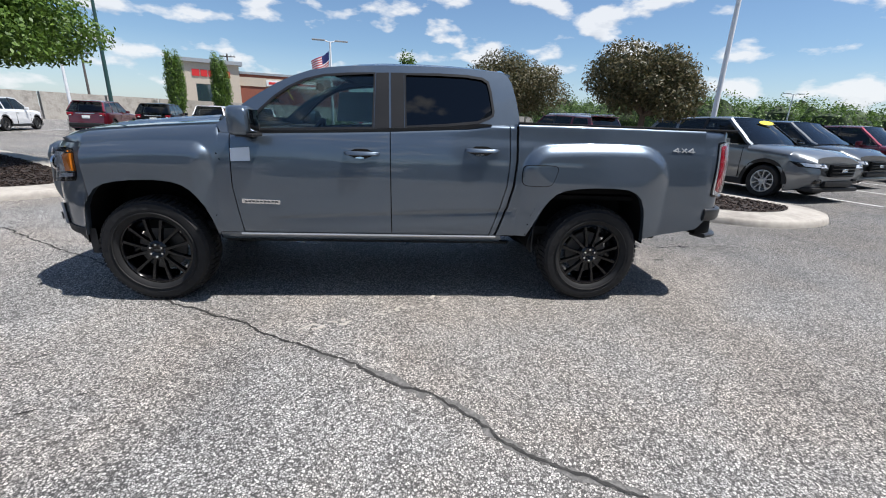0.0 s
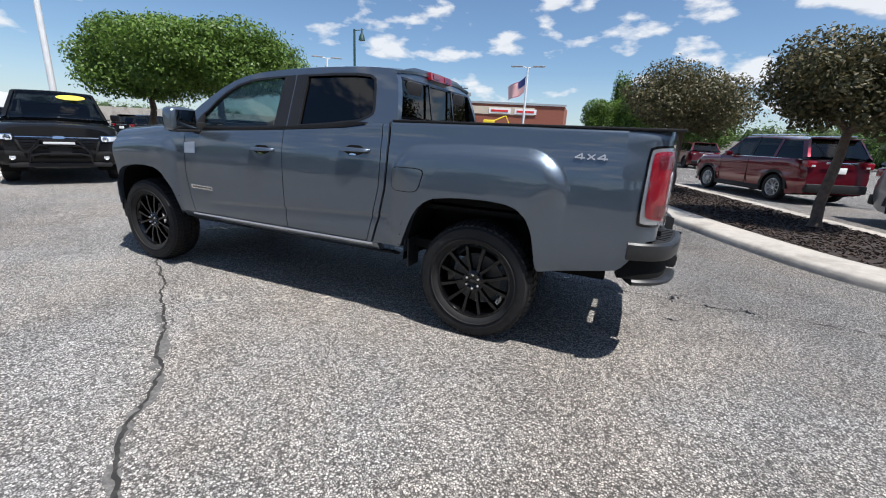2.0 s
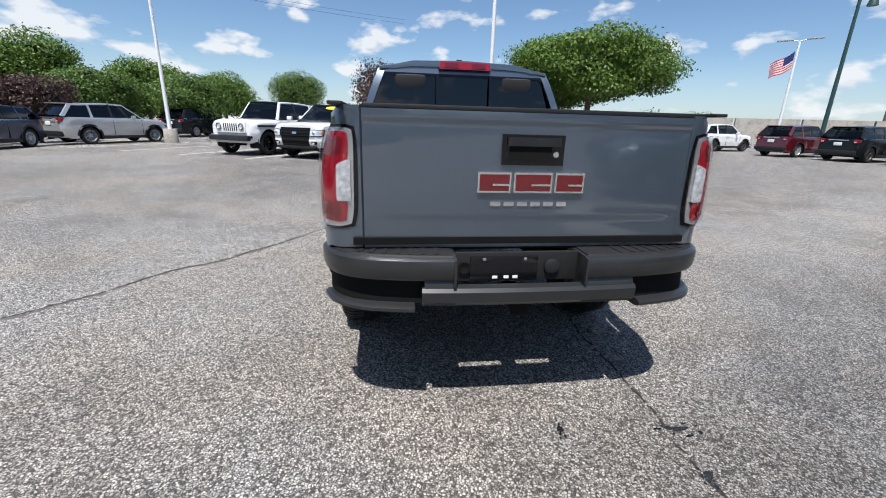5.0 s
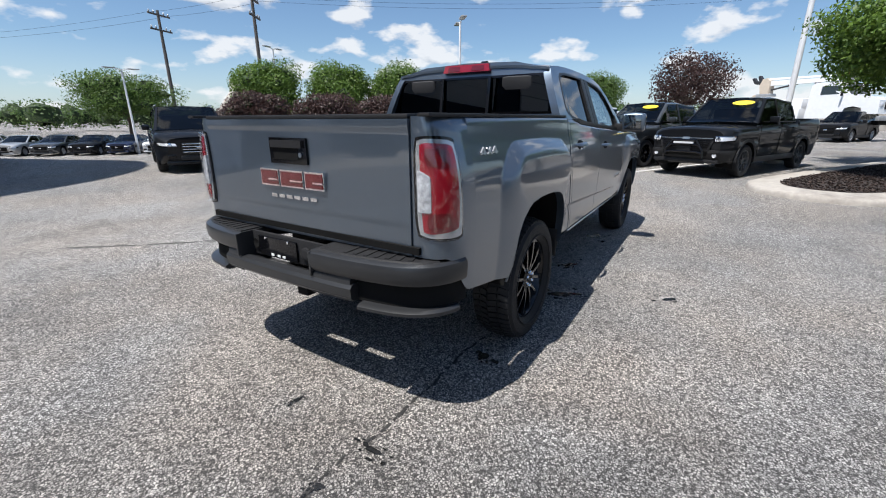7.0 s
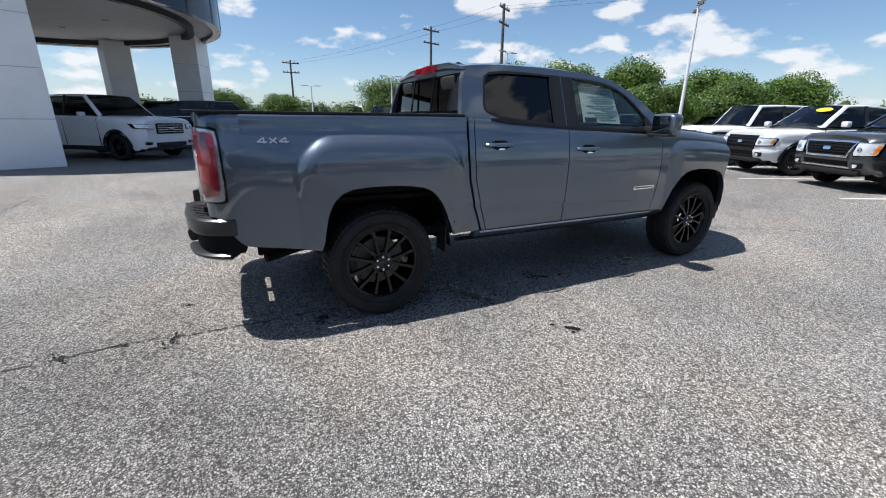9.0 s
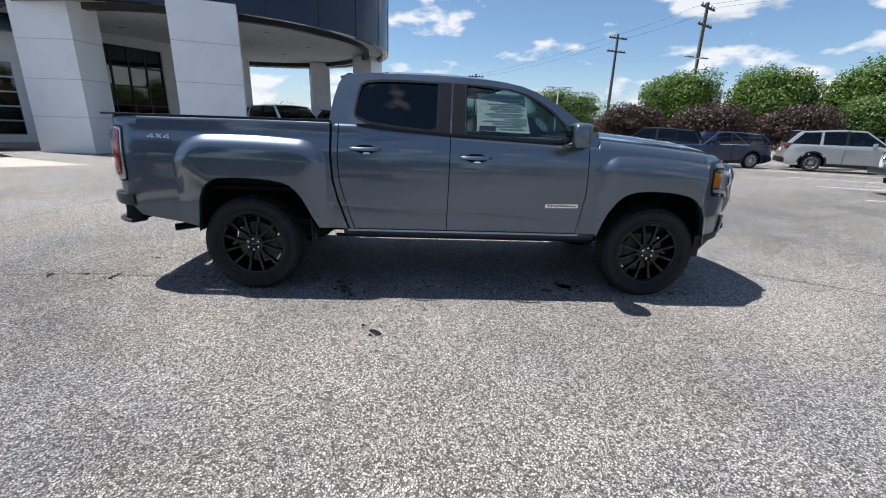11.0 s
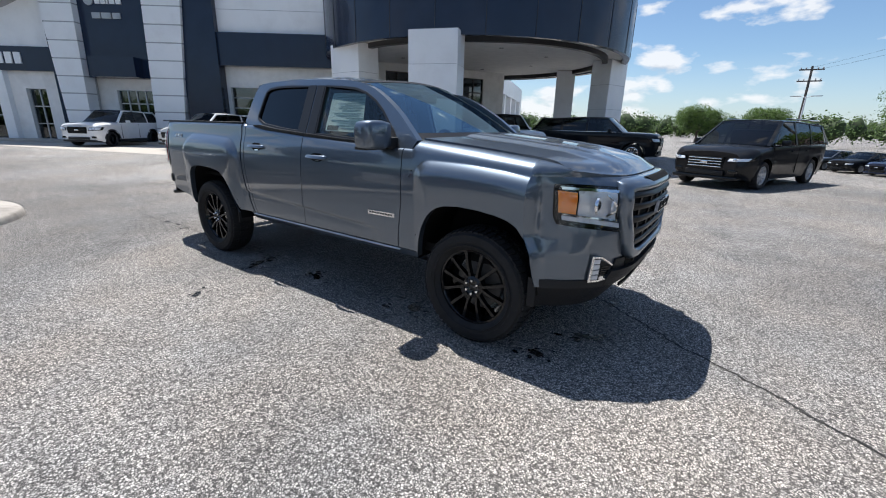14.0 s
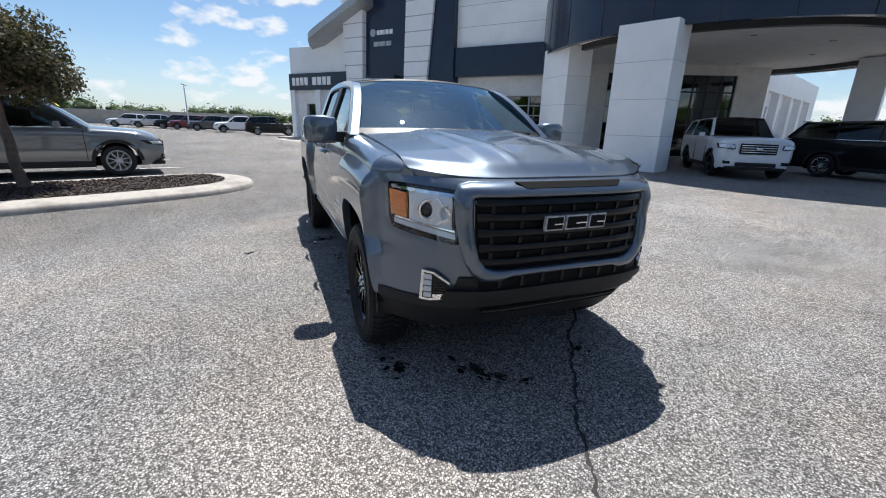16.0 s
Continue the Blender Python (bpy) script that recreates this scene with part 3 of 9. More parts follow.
def flare(x, z):
    """How far the wheel-arch bulges stand out of the body side: a crisp upper edge that turns down at its ends and dies away."""
    out = 0.0
    for xl, xr, crest, ra, rb in ((-3.2, -1.155, FLARE_F, 0.10, 0.13), (1.02, 2.155, FLARE_R, 0.20, 0.25)):
        if xl - 0.05 < x < xr + 0.05:
            zt = smooth_at(crest, x)
            r = ra if x < (xl + xr) / 2 else rb
            qx = max(xl + r - x, x - (xr - r), 0.0)
            qz = max(z - (zt - r), 0.0)
            d = r - math.hypot(qx, qz)
            width = lerp(0.34, 0.095, sstep((z - 0.78) / 0.32))
            t = min(1.0, max(0.0, d / width))
            out = max(out, 0.050 * (1 - (1 - t) ** 2))
    return out


def body_y(x, z):
    y = smooth_at(BASE_Y, z)
    top = side_top(x)
    h = top - z
    roll, depth = (0.100, 0.075) if x < -1.12 else ((0.02, 0.03) if x < 0.955 else (0.022, 0.03))
    if h < depth:
        t = 1 - max(0.0, h) / depth
        y -= roll * (1 - math.sqrt(max(0.0, 1 - t * t)))
    # a crease along the doors, rising to the rear, with a shallow hollow under it
    if -0.95 < x < 0.99:
        d = 0.688 + 0.055 * x - z
        if d > -0.03:
            y -= 0.016 * sstep((d + 0.012) / 0.024) * math.exp(-max(0.0, d) / 0.07) * sstep((x + 0.88) / 0.3)
    return y + flare(x, z)


def nose_w(z):
    return 0.872


def nose_edge(z):
    """Where the front clip meets the fender, further forward beside the wheel arch."""
    pts = [(q, x) for x, q in ARCH_F if x <= -1.90]
    pts.sort()
    return min(-1.98, curve_at(pts, z) - 0.004)


def nose_x(y, z):
    """The truck's front: its x at a half-width y and height z."""
    p = lerp(4.6, 3.7, sstep((z - 0.78) / 0.16))
    xf = curve_at([(0.36, -2.37), (0.45, -2.42), (0.62, -2.455), (0.72, -2.465), (0.9, -2.49), (1.02, -2.50), (1.09, -2.465), (1.14, -2.40)], z)
    xs = nose_edge(z)
    t = min(1.0, abs(y) / nose_w(z))
    return xs - (xs - xf) * (1 - t ** p) ** 1.04


def front(y, z, out):
    e = 0.01
    x = nose_x(y, z)
    s = (nose_x(y + e, z) - nose_x(y - e, z)) / (2 * e)
    n = Vector((-1.0, s, 0.0)).normalized()
    return Vector((x, y, z)) + n * out


def corner(w, z, sgn):
    """The bed's rear corner: w = 0 on the side at x = 2.42, w = 1 at the tailgate's edge."""
    a = w * math.pi / 2
    yw = body_y(2.42, z)
    c, s = max(0.0, math.cos(a)) ** 0.55, max(0.0, math.sin(a)) ** 0.80
    return Vector((lerp(2.42, 2.642, s), sgn * lerp(0.712, yw, c), z))


def corner_out(w, z, sgn, out):
    e = 0.02
    t = corner(min(1, w + e), z, sgn) - corner(max(0, w - e), z, sgn)
    n = Vector((t.y, -t.x, 0)) * -sgn
    n = n.normalized() if n.length > 1e-6 else Vector((1, 0, 0))
    if n.x < -0.2 or n.y * sgn < -0.2:
        n = -n
    return corner(w, z, sgn) + n * out


def glass_y(z):
    return 0.822 - (z - 1.24) * 0.372 - 0.10 * max(0.0, z - 1.52) ** 2


def side_panel(name, xl, xr, nu, nv, sgn, material, parent, label="", zb=None, ztop=None, lip=0.022):
    """A body side panel between two edges, which are lists of (z, x)."""
    def fn(u, v):
        x = lerp(curve_at(xl, 0.9), curve_at(xr, 0.9), u)
        for _ in range(3):
            b = zb if zb is not None else side_bottom(x)
            t = ztop if ztop is not None else side_top(x)
            z = lerp(b, t, v)
            x = lerp(curve_at(xl, z), curve_at(xr, z), u)
        return (x, sgn * body_y(x, z), z)
    return grid_ob(name, nu, nv, fn, material, parent, label, lip=(0, -sgn * lip, 0), angle=65)


def spoke_rim(name, parent, r=0.245, face=0.085, spokes=6, mat_rim=None, fine=True):
    """A wheel rim with split spokes, its outer face towards +y."""
    bm = lathe_bm([(-0.10, r - 0.02), (-0.10, r), (-0.085, r - 0.012), (0.06, r - 0.018), (0.085, r - 0.004), (0.095, r + 0.004), (0.097, r - 0.010),
                   (0.07, r - 0.026), (-0.02, r - 0.04), (-0.06, r - 0.05)], n=40 if fine else 24)
    lathe_bm([(face - 0.05, 0.0001), (face - 0.05, 0.075), (face - 0.004, 0.072), (face + 0.003, 0.055), (face - 0.010, 0.034), (face - 0.010, 0.0001)], n=24, bm=bm)
    for k in range(spokes):
        for side in (-1, 1):
            a0 = 2 * math.pi * k / spokes
            a1 = a0 + side * (math.pi / spokes) * 0.52
            rad0, rad1 = 0.060, r - 0.014
            c0 = Vector((math.cos(a0 + side * 0.14), 0, math.sin(a0 + side * 0.14)))
            c1 = Vector((math.cos(a1), 0, math.sin(a1)))
            p0, p1 = c0 * rad0, c1 * rad1
            d = (p1 - p0).normalized()
            t = Vector((-d.z, 0, d.x))
            rows = []
            for f, w, yy in ((0.0, 0.014, face - 0.004), (0.45, 0.0115, face + 0.004), (1.0, 0.016, face + 0.002)):
                c = p0.lerp(p1, f)
                rows.append([bm.verts.new(c + t * w + Vector((0, yy - 0.03, 0))), bm.verts.new(c + t * w * 0.7 + Vector((0, yy, 0))),
                             bm.verts.new(c - t * w * 0.7 + Vector((0, yy, 0))), bm.verts.new(c - t * w + Vector((0, yy - 0.03, 0)))])
            for ra, rb in zip(rows, rows[1:]):
                for j in range(3):
                    bm.faces.new((ra[j], ra[j + 1], rb[j + 1], rb[j]))
    return part(name, bm, mat_rim, parent)


def tyre_bm(R=0.388, r=0.25, w=0.255, tread=True, n=64):
    h = w / 2
    prof = [(-h + 0.03, r), (-h + 0.012, r + 0.018), (-h, lerp(r, R, 0.45)), (-h + 0.004, lerp(r, R, 0.72)), (-h + 0.022, R - 0.022), (-h + 0.045, R - 0.012),
            (h - 0.045, R - 0.012), (h - 0.022, R - 0.022), (h - 0.004, lerp(r, R, 0.72)), (h, lerp(r, R, 0.45)), (h - 0.012, r + 0.018), (h - 0.03, r)]
    bm = lathe_bm(prof, n=n)
    if tread:
        blocks = 58
        for k in range(blocks):
            for lane, (ya, yb, skew) in enumerate(((-h + 0.018, -h + 0.064, 0.3), (-h + 0.074, -0.018, -0.25), (-0.010, h - 0.082, 0.25), (h - 0.072, h - 0.018, -0.3))):
                t0 = 2 * math.pi * (k + 0.3 * lane) / blocks
                t1 = t0 + 2 * math.pi / blocks * 0.70
                ring = []
                for rr in (R - 0.016, R):
                    for (tt, yy, sk) in ((t0, ya, 0), (t1, ya, 0), (t1, yb, skew), (t0, yb, skew)):
                        a = tt + sk * 2 * math.pi / blocks
                        q = rr - (0.014 if abs(yy) > h - 0.03 else 0.0)
                        ring.append(bm.verts.new((q * math.cos(a), yy, q * math.sin(a))))
                bm.faces.new((ring[4], ring[5], ring[6], ring[7]))
                for a, b in ((0, 1), (1, 2), (2, 3), (3, 0)):
                    bm.faces.new((ring[a], ring[b], ring[b + 4], ring[a + 4]))
        # raised rings and lettering blocks on the outer wall
        lathe_bm([(h - 0.004, r + 0.030), (h + 0.0025, r + 0.033), (h + 0.0025, r + 0.037), (h - 0.002, r + 0.040)], n=n, bm=bm)
        for k in range(26):
            if k % 13 < 7:
                t0 = 2 * math.pi * k / 26
                rows = [[bm.verts.new((q * math.cos(t0 + dt), h + oo, q * math.sin(t0 + dt))) for dt in (0.02, 0.15)] for q, oo in ((r + 0.055, -0.002), (r + 0.058, 0.002), (r + 0.084, -0.001))]
                for ra, rb in zip(rows, rows[1:]):
                    bm.faces.new((ra[0], ra[1], rb[1], rb[0]))
    return bm


def truck_wheel(parent, x, sgn):
    w = new("wheel")
    w.parent = parent
    w.location = (x, sgn * 0.772, 0.383)
    if sgn < 0:
        w.rotation_euler = (0, 0, math.pi)
    part("tyre", tyre_bm(), M["rubber"], w, "black all-terrain tyre")
    spoke_rim("rim", w, 0.247, 0.088, 6, M["gloss_black"])
    for k in range(6):
        a = 2 * math.pi * (k + 0.5) / 6
        part("lug_nut", lathe_bm([(0.055, 0.0115), (0.098, 0.0115), (0.104, 0.008), (0.104, 0.0001)], n=8, centre=(0.045 * math.cos(a), 0, 0.045 * math.sin(a))), M["chrome"], w, "chrome lug nut")
    part("brake_disc", lathe_bm([(-0.02, 0.05), (-0.02, 0.165), (0.005, 0.165), (0.005, 0.05)], n=28), M["steel"], w)
    bm = box_bm(0, 0.0805, 0, 0.044, 0.004, 0.012, 0.001)
    part("centre_cap_badge", bm, M["steel"], w, "small dull badge on the hub cap")
    return w


def make_truck():
    T = thing("pickup_truck", "dark grey crew-cab pickup truck with black wheels parked on asphalt", "pickup truck")
    paint = M["paint"]
    seam_f = [(0.5, -0.995), (0.53, -0.995), (0.87, -1.041), (1.2, -1.036), (1.3, -1.03)]
    seam_b = [(0.5, 0.068), (1.3, 0.055)]
    seam_r = [(0.5, 0.79), (0.56, 0.815), (0.75, 0.872), (0.92, 0.915), (1.1, 0.925), (1.35, 0.915)]
    bed_f = [(0.5, 0.838), (0.56, 0.862), (0.75, 0.925), (0.92, 0.965), (1.1, 0.978), (1.4, 0.972)]
    g = 0.0035

    def off(c, d):
        return [(z, x + d) for z, x in c]

    for sgn in (-1, 1):
        # fender runs from the nose corner to the front door
        side_panel("front_fender", [(0.4, -1.98), (1.3, -1.98)], off(seam_f, -g), 72, 64, sgn, paint, T)
        fd = side_panel("front_door", off(seam_f, g), off(seam_b, -g), 44, 64, sgn, paint, T, zb=0.538)
        rd = side_panel("rear_door", off(seam_b, g), off(seam_r, -g), 36, 64, sgn, paint, T, zb=0.538)
        side_panel("cab_corner", off(seam_r, g), off(bed_f, -0.009), 4, 64, sgn, paint, T, zb=0.52)
        side_panel("bed_side", off(bed_f, 0.009), [(0.4, 2.42), (1.4, 2.42)], 110, 72, sgn, paint, T, label="grey bed side with a bulged wheel arch")
        # rear corner of the bed
        grid_ob("bed_corner", 14, 20, lambda u, v: corner(u, lerp(0.60 + 0.19 * sstep(u * 1.8), 1.362, v), sgn), paint, T, lip=(-0.02, -sgn * 0.02, 0))
        # dark channel behind the seams
        for nm, c in (("door_gap", seam_f), ("door_gap", seam_b), ("door_gap", seam_r), ("bed_gap", bed_f)):
            hw = 0.03 if nm == "bed_gap" else 0.018
            zh = 1.23 if nm == "door_gap" else 1.33
            grid_ob(nm, 1, 18, lambda u, v: (lerp(-hw, hw, u) + curve_at(c, lerp(0.54, zh, v)), sgn * (body_y(curve_at(c, lerp(0.54, zh, v)), lerp(0.54, zh, v)) - 0.018), lerp(0.54, zh, v)), M["dark"], T, lip=(0, -sgn * 0.02, 0))
        # sill
        grid_ob("rocker_panel", 30, 4, lambda u, v: (lerp(-1.165, 0.90, u), sgn * (lerp(0.80, 0.868, v ** 0.6)), lerp(0.462, 0.532, v)), paint, T, lip=(0, -sgn * 0.05, 0))
        grid_ob("sill_trim", 30, 2, lambda u, v: (lerp(-1.02, 0.86, u), sgn * (0.869 + 0.004 * math.sin(v * math.pi)), lerp(0.515, 0.530, v)), M["paint_silver"], T, label="pale strip along the sill")
        grid_ob("rocker_guard", 20, 3, lambda u, v: (lerp(-1.17, 0.98, u), sgn * lerp(0.72, 0.81, v), lerp(0.425, 0.468, v)), M["plastic"], T, lip=(0, -sgn * 0.05, 0))
        # wheel-arch lips and liners
        for arc, xc in ((ARCH_F, -1.62), (ARCH_R, 1.59)):
            def lipfn(u, v, arc=arc):
                i = u * (len(arc) - 1)
                k = min(len(arc) - 2, int(i))
                x = lerp(arc[k][0], arc[k + 1][0], i - k)
                z = lerp(arc[k][1], arc[k + 1][1], i - k)
                return (x, sgn * (body_y(x, max(z, 0.5)) + 0.001 - 0.05 * v), z + 0.004 * v)
            grid_ob("arch_lip", 45, 3, lipfn, paint, T)
            lo = [(arc[0][0] - 0.004, 0.44)] + list(arc) + [(arc[-1][0] + 0.004, 0.48)]
            def liner(u, v, lo=lo, xc=xc):
                i = u * (len(lo) - 1)
                k = min(len(lo) - 2, int(i))
                x = lerp(lo[k][0], lo[k + 1][0], i - k)
                z = lerp(lo[k][1], lo[k + 1][1], i - k)
                g = 1.015 + 0.02 * v
                return (xc + (x - xc) * g, sgn * lerp(body_y(x, max(z, 0.5)) - 0.012, 0.48, v), 0.4 + (z - 0.4) * g)
            grid_ob("wheel_liner", 51, 3, liner, M["dark"], T, label="black wheel-arch liner")
            part("well_wall", box_bm(xc, sgn * 0.475, 0.70, 0.96, 0.02, 0.48), M["dark"], T)
        # mud flap behind the rear and front wheels
        part("mud_flap", box_bm(1.15, sgn * 0.80, 0.50, 0.012, 0.15, 0.20, 0.003), M["plastic"], T)
        # door handles
        for door, hx, hz in ((fd, -0.142, 1.121), (rd, 0.716, 1.164)):
            def hfn(a, b, out, hx=hx):
                return Vector((a, sgn * (body_y(hx, hz) + out - (b - hz) * 0.55 + 0.036 * math.sin(math.pi * min(1, max(0, (a - hx + 0.125) / 0.25))) ** 0.5), b))
            face = lambda a, b, out: Vector((a, sgn * (body_y(a, b) + out), b))
            slab("handle_cup", [(hx - 0.085, hz - 0.036), (hx + 0.075, hz - 0.034), (hx + 0.085, hz + 0.032), (hx - 0.095, hz + 0.030)], face, M["dark"], door, n=10, m=6, proud=0.0015, depth=0.012, soft=0.3)
            slab("door_handle", [(hx - 0.125, hz - 0.014), (hx + 0.125, hz - 0.010), (hx + 0.125, hz + 0.015), (hx - 0.125, hz + 0.017)], hfn, paint, door, n=14, m=6, proud=0.013, depth=0.020, label="body-coloured pull handle", soft=0.12, crown=0.008, angle=60)
            # small chrome slab added to imitate the bright glint below the handle
            slab("handle_glint", [(hx - 0.050, hz - 0.036), (hx + 0.022, hz - 0.036), (hx + 0.012, hz - 0.024), (hx - 0.042, hz - 0.024)], face, M["chrome"], door, n=4, m=2, proud=0.004, depth=0.006, soft=0.3)
        # trim badge on the front door: plain bars
        badge = slab("door_badge", [(-0.985, 0.752), (-0.722, 0.747), (-0.722, 0.778), (-0.985, 0.783)], lambda a, b, out: Vector((a, sgn * (body_y(a, b) + out), b)), M["chrome"], fd, n=8, m=2, proud=0.006, depth=0.01, label="chrome bar badge")
        for k in range(9):
            x0 = -0.965 + k * 0.026
            slab("badge_letter_bar", [(x0, 0.760), (x0 + 0.018, 0.760), (x0 + 0.018, 0.772), (x0, 0.772)], lambda a, b, out: Vector((a, sgn * (body_y(a, b) + out), b)), M["steel"], badge, n=1, m=1, proud=0.0075, depth=0.004)
        # four-wheel-drive badge: readable characters as bars of chrome strokes
        bx, bz = 2.168, 1.196
        def stroke(bm, p, q, w=0.0038):
            d = Vector((q[0] - p[0], 0, q[1] - p[1])).normalized()
            t = Vector((-d.z, 0, d.x)) * w
            vs = []
            for out in (0.002, 0.009):
                for c in ((p, t), (q, t), (q, -t), (p, -t)):
                    x = c[0][0] + c[1].x
                    z = c[0][1] + c[1].z
                    vs.append(bm.verts.new((x, sgn * (body_y(x, z) + out), z)))
            bm.faces.new(vs[4:])
            for a, b in ((0, 1), (1, 2), (2, 3), (3, 0)):
                bm.faces.new((vs[a], vs[b], vs[b + 4], vs[a + 4]))
        def flip(x):
            return bx + (x if sgn < 0 else 0.172 - x)
        badge = new("drive_badge")
        badge.parent = T
        badge["label"] = "chrome four-by-four badge"
        for ox in (0.0, 0.118):
            bm = bmesh.new()
            stroke(bm, (flip(ox + 0.036), bz + 0.032), (flip(ox), bz + 0.009))
            stroke(bm, (flip(ox), bz + 0.009), (flip(ox + 0.052), bz + 0.009))
            stroke(bm, (flip(ox + 0.036), bz + 0.032), (flip(ox + 0.036), bz))
            part("character", bm, M["paint_silver"], badge)
        bm = bmesh.new()
        stroke(bm, (flip(0.066), bz + 0.030), (flip(0.104), bz + 0.002))
        stroke(bm, (flip(0.104), bz + 0.030), (flip(0.066), bz + 0.002))
        part("character", bm, M["paint_silver"], badge)
        # upper cab side with window openings
        outer = [(-1.10, 1.232), (-1.13, 1.285), (-1.03, 1.365), (-0.93, 1.447), (-0.84, 1.508), (-0.74, 1.570), (-0.62, 1.630), (-0.50, 1.672), (-0.36, 1.698), (-0.2, 1.713), (0.0, 1.724), (0.25, 1.731), (0.5, 1.731), (0.72, 1.724),
                 (0.86, 1.712), (0.905, 1.690), (0.935, 1.640), (0.965, 1.54), (0.985, 1.44), (0.998, 1.345), (0.93, 1.335), (0.78, 1.335), (0.6, 1.308), (0.0, 1.268), (-0.6, 1.240), (-0.86, 1.226)]
        wf = [(-0.925, 1.252), (-0.935, 1.31), (-0.84, 1.405), (-0.755, 1.487), (-0.66, 1.555), (-0.55, 1.610), (-0.42, 1.646), (-0.25, 1.664), (-0.055, 1.674), (-0.062, 1.291), (-0.4, 1.272)]
        wr = [(0.148, 1.678), (0.40, 1.688), (0.60, 1.686), (0.72, 1.672), (0.765, 1.645), (0.785, 1.58), (0.808, 1.44), (0.802, 1.405), (0.77, 1.382), (0.69, 1.350), (0.45, 1.322), (0.158, 1.304)]
        gy = lambda a, b, out: Vector((a, sgn * (glass_y(b) + 0.012 + out), b))
        part("upper_frame", poly_bm(outer, [wf, wr], gy, 0.055), paint, T, "grey window frame and pillars", angle=25)
        # black B-pillar and belt moulding
        part("pillar_cover", poly_bm([(-0.050, 1.672), (0.040, 1.676), (0.048, 1.297), (-0.058, 1.291)], [], lambda a, b, out: Vector((a, sgn * (glass_y(b) + 0.016 + out), b)), 0.02), M["pillar"], fd, "satin black pillar cover", smooth=False)
        part("pillar_cover", poly_bm([(0.054, 1.677), (0.146, 1.680), (0.154, 1.303), (0.062, 1.298)], [], lambda a, b, out: Vector((a, sgn * (glass_y(b) + 0.016 + out), b)), 0.02), M["pillar"], rd, "satin black pillar cover", smooth=False)
        def rim_strip(loop, inset, nm, par):
            cx = sum(p[0] for p in loop) / len(loop)
            cz = sum(p[1] for p in loop) / len(loop)
            inner = []
            n = len(loop)
            for i in range(n):
                p0, p1, p2 = Vector(loop[i - 1]), Vector(loop[i]), Vector(loop[(i + 1) % n])
                d = ((p1 - p0).normalized() + (p2 - p1).normalized())
                d.normalize()
                nn = Vector((-d.y, d.x))
                if nn.dot(Vector((cx, cz)) - p1) < 0:
                    nn = -nn
                inner.append(tuple(p1 + nn * inset))
            part(nm, poly_bm(loop, [inner], lambda a, b, out: Vector((a, sgn * (glass_y(b) + 0.014 + out), b)), 0.02), M["pillar"], par, smooth=False)
            return inner
        iw = rim_strip(wf, 0.016, "window_seal", fd)
        ir = rim_strip(wr, 0.018, "window_seal", rd)
        gl = part("window_glass", poly_bm(iw, [], lambda a, b, out: Vector((a, sgn * (glass_y(b) - 0.003 + out), b)), 0.004), M["glass"], fd, "clear side window", smooth=False)
        gl.visible_shadow = False
        gl = part("window_glass", poly_bm(ir, [], lambda a, b, out: Vector((a, sgn * (glass_y(b) - 0.003 + out), b)), 0.004), M["glass_dark"], rd, "dark privacy window", smooth=False)
        part("belt_moulding", poly_bm([(-1.0, 1.228), (-0.06, 1.270), (0.6, 1.311), (0.78, 1.338), (0.78, 1.348), (0.69, 1.352), (0.45, 1.324), (-0.06, 1.292), (-0.4, 1.273), (-0.95, 1.252)], [], lambda a, b, out: Vector((a, sgn * (0.838 + out), b)), 0.03), M["pillar"], T, smooth=False)
        # mirror
        mir = new("door_mirror")
        mir.parent = T
        mir["label"] = "black and grey door mirror"
        bm = bmesh.new()
        rings = []
        for k, (yy, sx, sz, cx, cz) in enumerate(((0.878, 0.046, 0.066, -0.895, 1.310), (0.892, 0.066, 0.086, -0.898, 1.312), (0.97, 0.074, 0.094, -0.905, 1.315), (1.055, 0.070, 0.091, -0.898, 1.315), (1.09, 0.060, 0.083, -0.888, 1.312), (1.102, 0.044, 0.066, -0.878, 1.308))):
            ring = []
            for j in range(20):
                t = 2 * math.pi * j / 20
                c, s = math.cos(t), math.sin(t)
                ring.append(bm.verts.new((cx + sx * math.copysign(abs(c) ** 0.42, c), sgn * yy, cz + sz * math.copysign(abs(s) ** 0.42, s))))
            rings.append(ring)
        for ra, rb in zip(rings, rings[1:]):
            for j in range(20):
                bm.faces.new((ra[j], ra[(j + 1) % 20], rb[(j + 1) % 20], rb[j]))
        bm.faces.new(rings[0]); bm.faces.new(rings[-1])
        part("mirror_shell", bm, paint, mir, "grey mirror shell", angle=50)
        part("mirror_glass", box_bm(-0.822, sgn * 0.985, 1.318, 0.006, 0.16, 0.135, 0.002), M["mirror"], mir)
        part("mirror_base", box_bm(-0.86, sgn * 0.98, 1.228, 0.11, 0.20, 0.022, 0.008), M["plastic"], mir)
        part("mirror_arm", box_bm(-0.90, sgn * 0.85, 1.262, 0.12, 0.10, 0.075, 0.015), M["plastic"], mir)
        part("mirror_sail", poly_bm([(-0.985, 1.245), (-0.86, 1.25), (-0.86, 1.385), (-0.90, 1.350)], [], lambda a, b, out: Vector((a, sgn * (glass_y(b) + 0.020 + out), b)), 0.02), M["plastic"], mir, smooth=False)
        # headlight and fog lamp wrap the rounded corners
        lampf = lambda a, b, out: front(math.copysign(0.548 + (abs(a) - 0.556) * 0.82, a), 1.094 - (1.104 - b) * 1.10, out)
        fogf = lambda a, b, out: front(math.copysign(abs(a) - 0.120, a), b - 0.012, out + 0.010)
